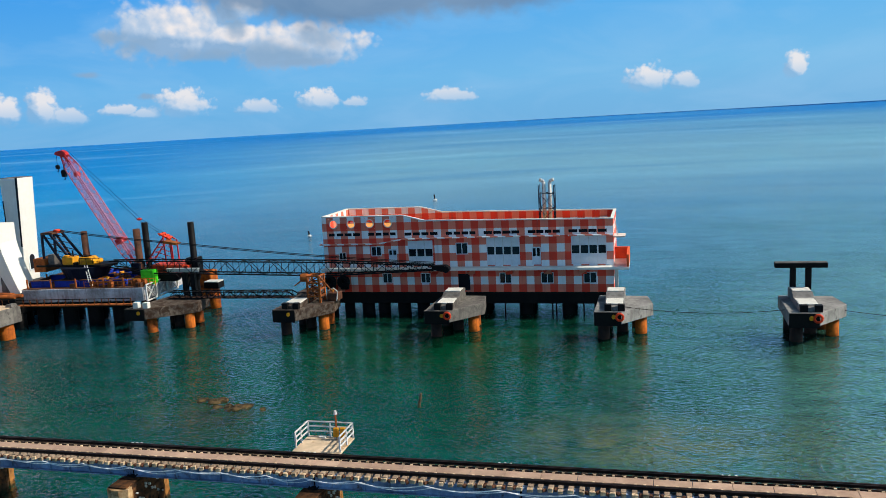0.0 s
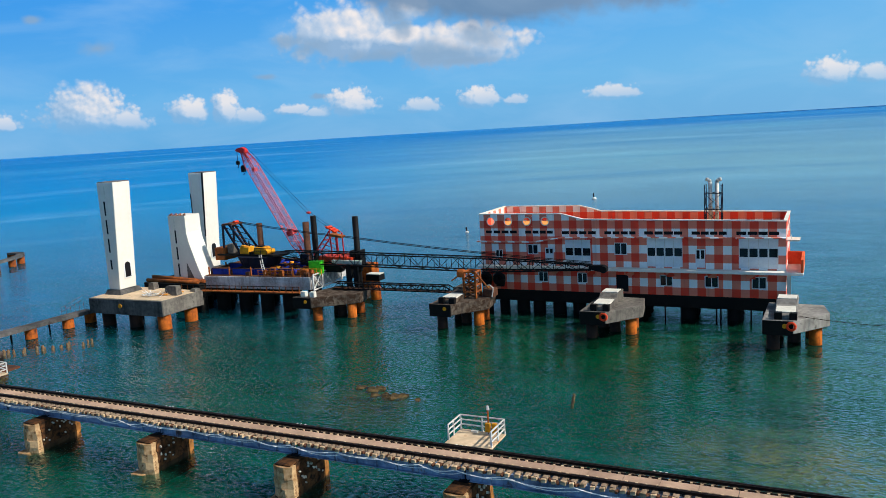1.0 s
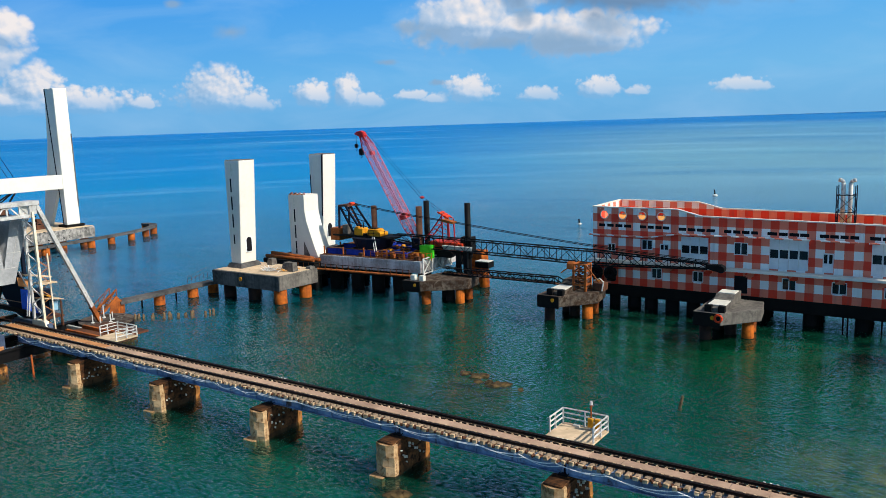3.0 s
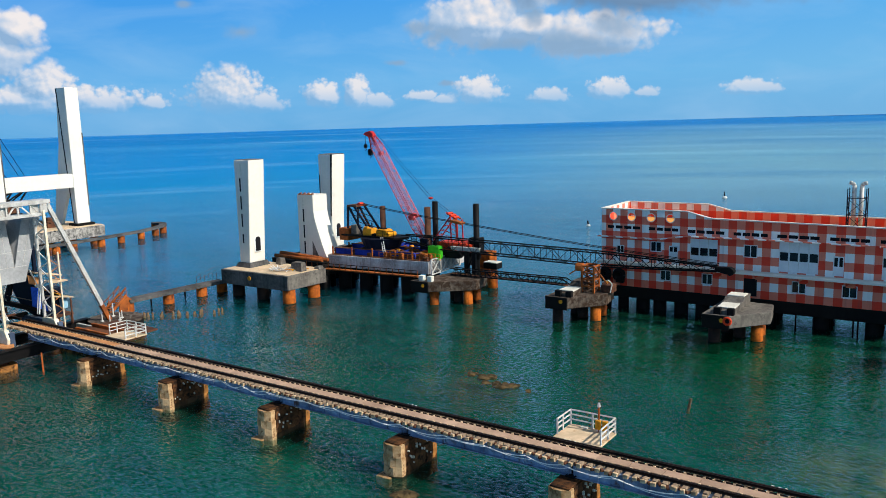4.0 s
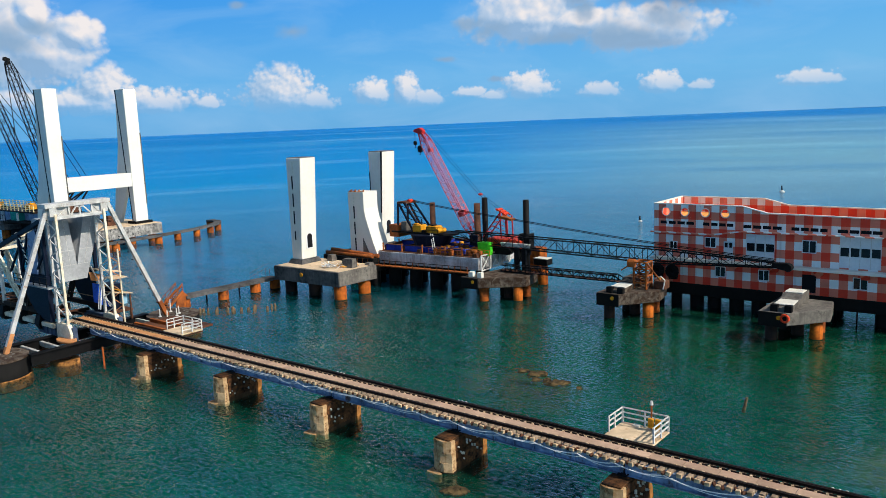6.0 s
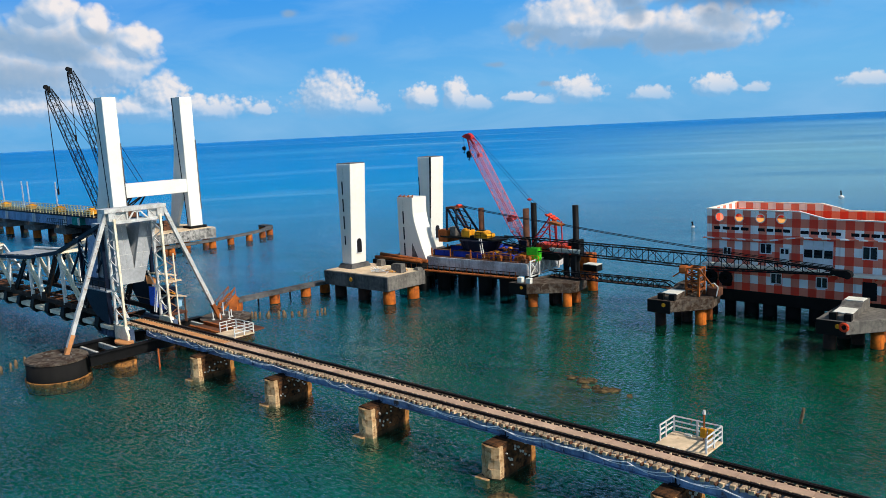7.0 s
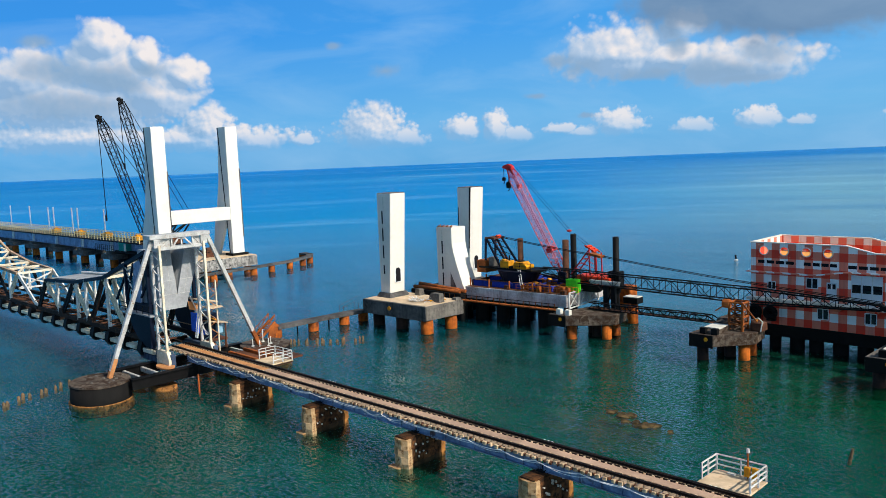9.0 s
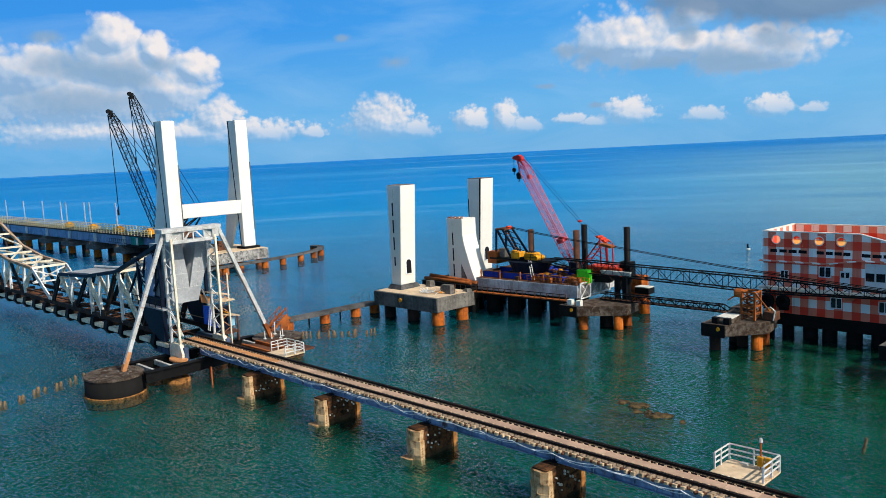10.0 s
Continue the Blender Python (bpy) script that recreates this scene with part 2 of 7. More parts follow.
def make_water(name, below=False):
    """Ripples, gloss and some haze on the surface; most of the colour is scattered back from a metre below it."""
    m, t, p, co = begin(name)
    sep = t.nodes.new("ShaderNodeSeparateXYZ")
    t.links.new(co, sep.inputs[0])
    X, Y = sep.outputs["X"], sep.outputs["Y"]
    flat = stretched(t, co, 1, 1, 0)
    far = calc(t, "SQRT", calc(t, "ADD", calc(t, "MULTIPLY", X, X), calc(t, "MULTIPLY", Y, Y)))
    deep = ramp(t, calc(t, "DIVIDE", calc(t, "LOGARITHM", far, 10.0), 4.0), WATER_STOPS)
    # broad drifts of clearer and cloudier water, drawn out along the coast
    fan = t.nodes.new("ShaderNodeCombineXYZ")
    t.links.new(calc(t, "DIVIDE", X, far), fan.inputs[0])
    t.links.new(calc(t, "LOGARITHM", far, 10.0), fan.inputs[1])
    drift = fbm(t, stretched(t, fan.outputs[0], 2.6, 5.0, 0), 1.0, 5, 0.55, 0.5)
    streaks = fbm(t, stretched(t, fan.outputs[0], 2.0, 17.0, 0), 1.0, 6, 0.62, 0.35)
    # silty, greyer water on the side of the open strait
    toward = calc(t, "DIVIDE", calc(t, "ADD", calc(t, "DIVIDE", X, far), 0.60), 0.28, clamp=True)
    beyond = calc(t, "DIVIDE", calc(t, "SUBTRACT", far, 80.0), 160.0, clamp=True)
    out = ramp(t, calc(t, "DIVIDE", far, 4000.0), ((0.10, 1.0), (0.55, 0.12)))
    silt = calc(t, "MULTIPLY", calc(t, "MULTIPLY", toward, beyond), calc(t, "MULTIPLY", out, calc(t, "ADD", 0.45, calc(t, "MULTIPLY", drift, 0.9))), clamp=True)
    deep = mixed(t, silt, deep, (0.135, 0.265, 0.330))
    pale_side = calc(t, "DIVIDE", calc(t, "ADD", X, 8.0), 40.0, clamp=True)
    deep = mixed(t, calc(t, "MULTIPLY", calc(t, "MULTIPLY", pale_side, calc(t, "SUBTRACT", 1.0, beyond)), 0.8), deep, (0.150, 0.330, 0.275))
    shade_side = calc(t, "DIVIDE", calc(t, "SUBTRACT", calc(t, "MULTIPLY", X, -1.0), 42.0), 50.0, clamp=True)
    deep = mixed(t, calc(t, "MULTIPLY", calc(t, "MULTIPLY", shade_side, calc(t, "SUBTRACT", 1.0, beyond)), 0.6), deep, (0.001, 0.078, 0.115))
    reach = calc(t, "DIVIDE", calc(t, "SUBTRACT", far, 90.0), 150.0, clamp=True)
    col = mixed(t, calc(t, "MULTIPLY", calc(t, "MULTIPLY", ramp(t, drift, ((0.50, 0.0), (0.68, 1.0))), 0.28), reach), deep, (0.06, 0.27, 0.42))
    # long soft bands of ruffled and calm water far out
    col = mixed(t, calc(t, "MULTIPLY", calc(t, "MULTIPLY", ramp(t, streaks, ((0.54, 0.0), (0.74, 1.0))), reach), 0.45), col, (0.19, 0.37, 0.48))
    col = mixed(t, calc(t, "MULTIPLY", calc(t, "MULTIPLY", ramp(t, streaks, ((0.28, 1.0), (0.46, 0.0))), reach), 0.45), col, (0.008, 0.125, 0.30))
    patch = fbm(t, stretched(t, flat, 0.05, 0.07, 0), 1.0, 4, 0.6, 0.5)
    col = mixed(t, calc(t, "MULTIPLY", calc(t, "MULTIPLY", ramp(t, patch, ((0.45, 0.0), (0.7, 1.0))), calc(t, "SUBTRACT", 1.0, reach)), 0.6), col, (0.001, 0.062, 0.020))

    # cat's-paws: small patches of ruffled and smooth water close by
    paws = fbm(t, stretched(t, flat, 0.16, 0.30, 0), 1.0, 5, 0.62, 0.7)
    lively = ramp(t, paws, ((0.34, 0.6), (0.66, 1.35)))
    near_mul = calc(t, "ADD", reach, calc(t, "MULTIPLY", calc(t, "SUBTRACT", 1.0, reach), lively))
    col = mixed(t, 1.0, col, near_mul, "MULTIPLY")

    def shoal(cx, cy, rx, ry, tone, much, c):
        d = calc(t, "ADD", calc(t, "POWER", calc(t, "DIVIDE", calc(t, "SUBTRACT", X, cx), rx), 2.0), calc(t, "POWER", calc(t, "DIVIDE", calc(t, "SUBTRACT", Y, cy), ry), 2.0))
        near = calc(t, "SUBTRACT", 1.0, d, clamp=True)
        mottled = ramp(t, fbm(t, stretched(t, flat, 0.30, 0.42, 0), 1.0, 6, 0.68, 0.6), ((0.40, 0.0), (0.62, 1.0)))
        return mixed(t, calc(t, "MULTIPLY", calc(t, "MULTIPLY", near, mottled), much), c, tone)

    col = shoal(-1, 55.5, 9.5, 4.5, (0.24, 0.22, 0.09), 0.85, col)
    col = shoal(6, 56, 22, 7.5, (0.12, 0.16, 0.065), 0.8, col)
    col = shoal(-37, 57, 8, 5, (0.10, 0.10, 0.045), 0.8, col)
    col = shoal(-36, 36, 22, 6, (0.02, 0.10, 0.04), 0.35, col)
    if below:
        t.links.new(mixed(t, 1.0, col, (1.9, 1.9, 1.9), "MULTIPLY"), p.inputs["Base Color"])
        p.inputs["Roughness"].default_value, p.inputs["Specular IOR Level"].default_value = 1.0, 0.0
        return m
    # heights of the ripples, in metres
    chop = fbm(t, stretched(t, flat, 1.0, 1.7, 0), 2.2, 2.5, 0.55, 0.1)
    wind = fbm(t, stretched(t, flat, 0.03, 0.05, 0), 1.0, 3, 0.5, 0.6)
    swell = fbm(t, stretched(t, flat, 0.30, 0.55, 0), 1.0, 3, 0.5, 0.6)
    rough_air = calc(t, "ADD", 0.07, calc(t, "MULTIPLY", ramp(t, wind, ((0.36, 0.0), (0.64, 1.0))), 0.13))
    rough_air = calc(t, "MULTIPLY", rough_air, ramp(t, calc(t, "DIVIDE", far, 1000.0), ((0.1, 1.0), (0.4, 0.3), (1.0, 0.1))))
    # ruffled where the reef shoals
    rx, ry = calc(t, "DIVIDE", calc(t, "SUBTRACT", X, 6.0), 34.0), calc(t, "DIVIDE", calc(t, "SUBTRACT", Y, 50.0), 15.0)
    reef = calc(t, "SUBTRACT", 1.0, calc(t, "ADD", calc(t, "MULTIPLY", rx, rx), calc(t, "MULTIPLY", ry, ry)), clamp=True)
    rough_air = calc(t, "ADD", rough_air, calc(t, "MULTIPLY", reef, 0.16))
    # calm in the lee of the control house
    rx, ry = calc(t, "DIVIDE", calc(t, "ADD", X, 22.0), 30.0), calc(t, "DIVIDE", calc(t, "SUBTRACT", Y, 84.0), 15.0)
    lee = calc(t, "SUBTRACT", 1.0, calc(t, "ADD", calc(t, "MULTIPLY", rx, rx), calc(t, "MULTIPLY", ry, ry)), clamp=True)
    rough_air = calc(t, "MULTIPLY", rough_air, calc(t, "SUBTRACT", 1.0, calc(t, "MULTIPLY", lee, 0.75)))
    height = calc(t, "ADD", calc(t, "MULTIPLY", chop, rough_air), calc(t, "MULTIPLY", calc(t, "MULTIPLY", swell, ramp(t, calc(t, "DIVIDE", far, 1000.0), ((0.08, 1.0), (0.25, 0.15), (1.0, 0.02)))), 0.10))
    b = node(t, "ShaderNodeBump", Strength=1.0, Distance=1.0)
    t.links.new(height, b.inputs["Height"])
    # light scattered up from the water, and the sky's gloss on its ripples
    t.nodes.remove(p)
    body, gloss, mix = node(t, "ShaderNodeBsdfDiffuse"), node(t, "ShaderNodeBsdfGlossy", Roughness=0.07), t.nodes.new("ShaderNodeMixShader")
    fres = node(t, "ShaderNodeFresnel", IOR=1.75)
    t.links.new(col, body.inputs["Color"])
    for n in (body, gloss, fres):
        t.links.new(b.outputs[0], n.inputs["Normal"])
    # far off, the ripples' steeper sides are seen and mirror less of the sky
    most = ramp(t, calc(t, "DIVIDE", far, 500.0), ((0.20, GLOSS_NEAR), (0.7, GLOSS_FAR)))
    # each ripple's near face shows the water, its far face the sky
    facets = ramp(t, chop, ((0.39, 0.18), (0.63, 2.0)))
    t.links.new(calc(t, "MULTIPLY", calc(t, "MINIMUM", fres.outputs[0], most), facets), mix.inputs[0])
    clear, murk = t.nodes.new("ShaderNodeBsdfTransparent"), t.nodes.new("ShaderNodeMixShader")
    murk.inputs[0].default_value = 0.68
    t.links.new(body.outputs[0], murk.inputs[1])
    t.links.new(clear.outputs[0], murk.inputs[2])
    t.links.new(murk.outputs[0], mix.inputs[1])
    t.links.new(gloss.outputs[0], mix.inputs[2])
    t.links.new(mix.outputs[0], t.nodes["Material Output"].inputs[0])
    return m


GLOSS_NEAR, GLOSS_FAR = 0.66, 0.07
# log10 of the distance over four: 0.40 is 40 m, 0.5 is 100 m, 0.68 is 500 m
WATER_STOPS = ((0.40, (0.001, 0.100, 0.080)), (0.44, (0.001, 0.090, 0.056)), (0.47, (0.001, 0.078, 0.028)), (0.495, (0.001, 0.088, 0.050)), (0.54, (0.004, 0.165, 0.300)), (0.60, (0.005, 0.178, 0.360)), (0.68, (0.005, 0.168, 0.390)), (0.85, (0.004, 0.136, 0.365)))
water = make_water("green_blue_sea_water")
water_body = make_water("cloudy_water_body", True)


def make_clouds():
    """The far sky and its cumulus, on a sheet whose UV map holds azimuth and elevation in degrees."""
    m = bpy.data.materials.new("far_sky")
    m.use_nodes = True
    t = m.node_tree
    t.nodes.remove(t.nodes["Principled BSDF"])
    uv = t.nodes.new("ShaderNodeUVMap")
    uv.uv_map = "sky"
    sep = t.nodes.new("ShaderNodeSeparateXYZ")
    t.links.new(uv.outputs[0], sep.inputs[0])
    A, E = sep.outputs["X"], sep.outputs["Y"]
    def lumps(da, de, fine):
        n = t.nodes.new("ShaderNodeVectorMath")
        n.operation = "ADD"
        n.inputs[1].default_value = (da, de, 0)
        t.links.new(uv.outputs[0], n.inputs[0])
        soft_form = fbm(t, stretched(t, n.outputs[0], 1, 1.3, 0), 0.5 * fine, 5, 0.5, 0.2)
        domes = []
        for size in (0.75 * fine, 1.7 * fine, 3.6 * fine):
            bent = t.nodes.new("ShaderNodeVectorMath")
            bent.operation = "MULTIPLY_ADD"
            bent.inputs[1].default_value = (0.7 / size, 0.7 / size, 0)
            wob = node(t, "ShaderNodeTexNoise", Scale=size * 1.4, Detail=3.0)
            t.links.new(n.outputs[0], wob.inputs["Vector"])
            t.links.new(wob.outputs["Color"], bent.inputs[0])
            t.links.new(n.outputs[0], bent.inputs[2])
            v = node(t, "ShaderNodeTexVoronoi", Scale=size)
            v.voronoi_dimensions = "2D"
            t.links.new(bent.outputs[0], v.inputs["Vector"])
            domes.append(calc(t, "SUBTRACT", 0.95, v.outputs["Distance"]))
        heads = calc(t, "ADD", calc(t, "ADD", calc(t, "MULTIPLY", domes[0], 0.62), calc(t, "MULTIPLY", domes[1], 0.33)), calc(t, "MULTIPLY", domes[2], 0.05))
        return calc(t, "ADD", calc(t, "MULTIPLY", soft_form, 0.55), calc(t, "MULTIPLY", heads, 0.5))

    # the far low heaps show smaller heads than the near tall ones
    tall = calc(t, "DIVIDE", calc(t, "SUBTRACT", E, 3.4), 1.4, clamp=True)
    near_far = [(lumps(da, de, 1.0), lumps(da * 0.6, de * 0.6, 1.9)) for da, de in ((0, 0), (-0.32, 0.3))]
    puffs, sunward = [calc(t, "ADD", b, calc(t, "MULTIPLY", tall, calc(t, "SUBTRACT", a, b))) for a, b in near_far]
    lift = fbm(t, stretched(t, uv.outputs[0], 0.10, 0.32, 0), 1.0, 5, 0.55, 0.5)

    def heap(cloud, az, el):
        a, e, hw, hh, flat_base = cloud
        dx = calc(t, "DIVIDE", calc(t, "SUBTRACT", az, a), hw)
        up = calc(t, "SUBTRACT", el, e)
        dy = calc(t, "DIVIDE", up, calc(t, "ADD", calc(t, "MULTIPLY", calc(t, "GREATER_THAN", up, 0.0), hh * (1 - flat_base)), hh * flat_base))
        return calc(t, "SUBTRACT", 1.0, calc(t, "SQRT", calc(t, "ADD", calc(t, "MULTIPLY", dx, dx), calc(t, "MULTIPLY", dy, dy))))

    def joined(heaps, az=A, el=E):
        total = heap(heaps[0], az, el)
        for c in heaps[1:]:
            total = calc(t, "MAXIMUM", total, heap(c, az, el))
        return total

    def cover(total, low, soft, ragged):
        d = calc(t, "ADD", total, calc(t, "MULTIPLY", calc(t, "SUBTRACT", puffs, 0.5), ragged))
        n = t.nodes.new("ShaderNodeMapRange")
        n.interpolation_type = "SMOOTHSTEP"
        n.inputs[1].default_value, n.inputs[2].default_value = low, low + soft
        t.links.new(d, n.inputs[0])
        return n.outputs[0]

    # clear sky: paler and greyer towards the horizon, deeper blue upwards and towards the left of the open sea
    height = calc(t, "DIVIDE", E, 30.0, clamp=True)
    side = calc(t, "DIVIDE", calc(t, "ADD", A, 10.0), 80.0, clamp=True)
    pale = ramp(t, height, SKY_RIGHT)
    rich = ramp(t, height, SKY_LEFT)
    air = mixed(t, side, pale, rich)
    air = mixed(t, calc(t, "MULTIPLY", ramp(t, lift, ((0.42, 0.0), (0.75, 1.0))), 0.35), air, (0.34, 0.56, 0.80))
    mass = joined(BRIGHT_CLOUDS)
    mass_sunward = joined(BRIGHT_CLOUDS, calc(t, "SUBTRACT", A, 0.45), calc(t, "ADD", E, 0.45))
    white = calc(t, "MULTIPLY", cover(mass, -0.10, 0.46, 1.45), ramp(t, height, ((0.026, 0.0), (0.085, 0.85), (0.2, 1.0))))
    grey = cover(joined(DARK_CLOUDS), 0.0, 0.9, 1.2)
    relief = calc(t, "ADD", calc(t, "ADD", 0.30, calc(t, "MULTIPLY", calc(t, "SUBTRACT", mass, mass_sunward), 1.3)), calc(t, "MULTIPLY", calc(t, "SUBTRACT", puffs, sunward), 0.95), clamp=True)
    body = ramp(t, relief, ((0.06, (0.27, 0.42, 0.62)), (0.38, (0.46, 0.57, 0.72)), (0.78, (0.88, 0.81, 0.775))))
    colour = mixed(t, calc(t, "MULTIPLY", white, 0.92), air, body)
    colour = mixed(t, calc(t, "MULTIPLY", grey, 0.80), colour, (0.235, 0.375, 0.55))
    deck = cover(joined(CLOUD_DECK), -0.15, 0.50, 0.5)
    colour = mixed(t, calc(t, "MULTIPLY", deck, 0.95), colour, ramp(t, lift, ((0.3, (0.13, 0.235, 0.39)), (0.7, (0.20, 0.31, 0.46)))))
    fade = ramp(t, height, ((0.47, 1.0), (0.66, 0.0)))
    lit, clear, mix = node(t, "ShaderNodeEmission", Strength=1.08), t.nodes.new("ShaderNodeBsdfTransparent"), t.nodes.new("ShaderNodeMixShader")
    t.links.new(colour, lit.inputs[0])
    t.links.new(fade, mix.inputs[0])
    t.links.new(clear.outputs[0], mix.inputs[1])
    t.links.new(lit.outputs[0], mix.inputs[2])
    t.links.new(mix.outputs[0], t.nodes["Material Output"].inputs[0])
    return m


SKY_RIGHT = ((0.0, (0.17, 0.425, 0.70)), (0.10, (0.175, 0.465, 0.755)), (0.30, (0.088, 0.40, 0.80)), (1.0, (0.05, 0.22, 0.62)))
SKY_LEFT = ((0.0, (0.115, 0.38, 0.70)), (0.10, (0.105, 0.395, 0.76)), (0.30, (0.042, 0.285, 0.76)), (1.0, (0.02, 0.13, 0.50)))
# azimuth left of the open sea, elevation, half width, half height, share of the height below the middle
BRIGHT_CLOUDS = ((32.4, 6.7, 4.2, 2.3, 0.8), (24.6, 5.6, 5.0, 1.9, 0.8), (28.0, 8.4, 1.6, 1.4, 0.9), (28.6, 6.2, 3.0, 1.3, 0.8),
                 (62.5, 2.0, 8.0, 1.1, 0.6), (49.6, 1.9, 2.6, 2.4, 0.5), (47.4, 1.5, 1.8, 1.0, 0.6), (43.2, 1.9, 1.4, 1.2, 0.6), (40.9, 1.9, 1.0, 1.6, 0.6), (39.5, 1.4, 1.5, 0.8, 0.6), (36.2, 1.8, 1.2, 0.5, 0.6), (32.3, 1.9, 1.9, 1.3, 0.6), (34.6, 1.5, 1.2, 0.5, 0.6),
                 (27.3, 1.5, 1.5, 0.7, 0.6), (23.1, 1.7, 1.6, 1.0, 0.6), (20.6, 1.6, 1.0, 0.5, 0.6), (13.7, 1.6, 2.0, 0.7, 0.6), (0.0, 1.8, 1.6, 1.2, 0.6), (-2.4, 1.6, 1.0, 0.8, 0.6), (-9.4, 2.1, 0.8, 1.1, 0.6),
                 (67.3, 8.3, 1.9, 1.6, 0.9), (64.8, 7.5, 1.2, 1.3, 0.9), (62.3, 6.3, 1.6, 1.3, 0.9), (67.0, 6.6, 3.9, 2.2, 0.9), (72.5, 6.2, 3.2, 2.0, 0.9), (64.2, 5.0, 2.9, 2.2, 0.9), (69.5, 4.3, 6.8, 2.4, 0.9),
                 (69.5, 2.2, 6.5, 1.6, 0.6), (61.0, 2.7, 1.9, 1.8, 0.8), (57.7, 1.7, 2.1, 1.1, 0.6), (61.3, 1.6, 3.2, 0.9, 0.6), (54.5, 1.7, 0.9, 0.6, 0.6))
DARK_CLOUDS = ((26.0, 5.2, 4.4, 1.3, 0.9), (22.6, 6.2, 2.4, 1.2, 0.9), (67.4, 6.2, 3.6, 1.6, 0.9), (36.2, 6.5, 1.5, 0.7, 0.9), (34.8, 6.0, 1.8, 0.8, 0.9), (30.0, 5.2, 4.0, 0.6, 0.9), (24.6, 4.6, 3.6, 0.5, 0.9), (28.2, 7.0, 1.0, 1.2, 0.9), (48.6, 6.4, 1.3, 0.7, 0.9), (52.1, 8.2, 0.8, 0.4, 0.9),
               (69.5, 4.4, 6.2, 1.4, 0.9), (70.5, 6.6, 3.6, 1.3, 0.9), (64.6, 6.6, 1.3, 0.9, 0.9), (71.4, 8.4, 1.6, 0.6, 0.9), (66.0, 5.8, 2.6, 1.0, 0.9), (38.0, 4.2, 1.0, 0.3, 0.9), (34.5, 2.7, 0.8, 0.3, 0.9))
CLOUD_DECK = ((20.0, 9.6, 10.0, 2.9, 1.0), (10.5, 9.8, 9.5, 2.7, 1.0), (26.0, 10.2, 6.0, 2.6, 1.0))
clouds = make_clouds()


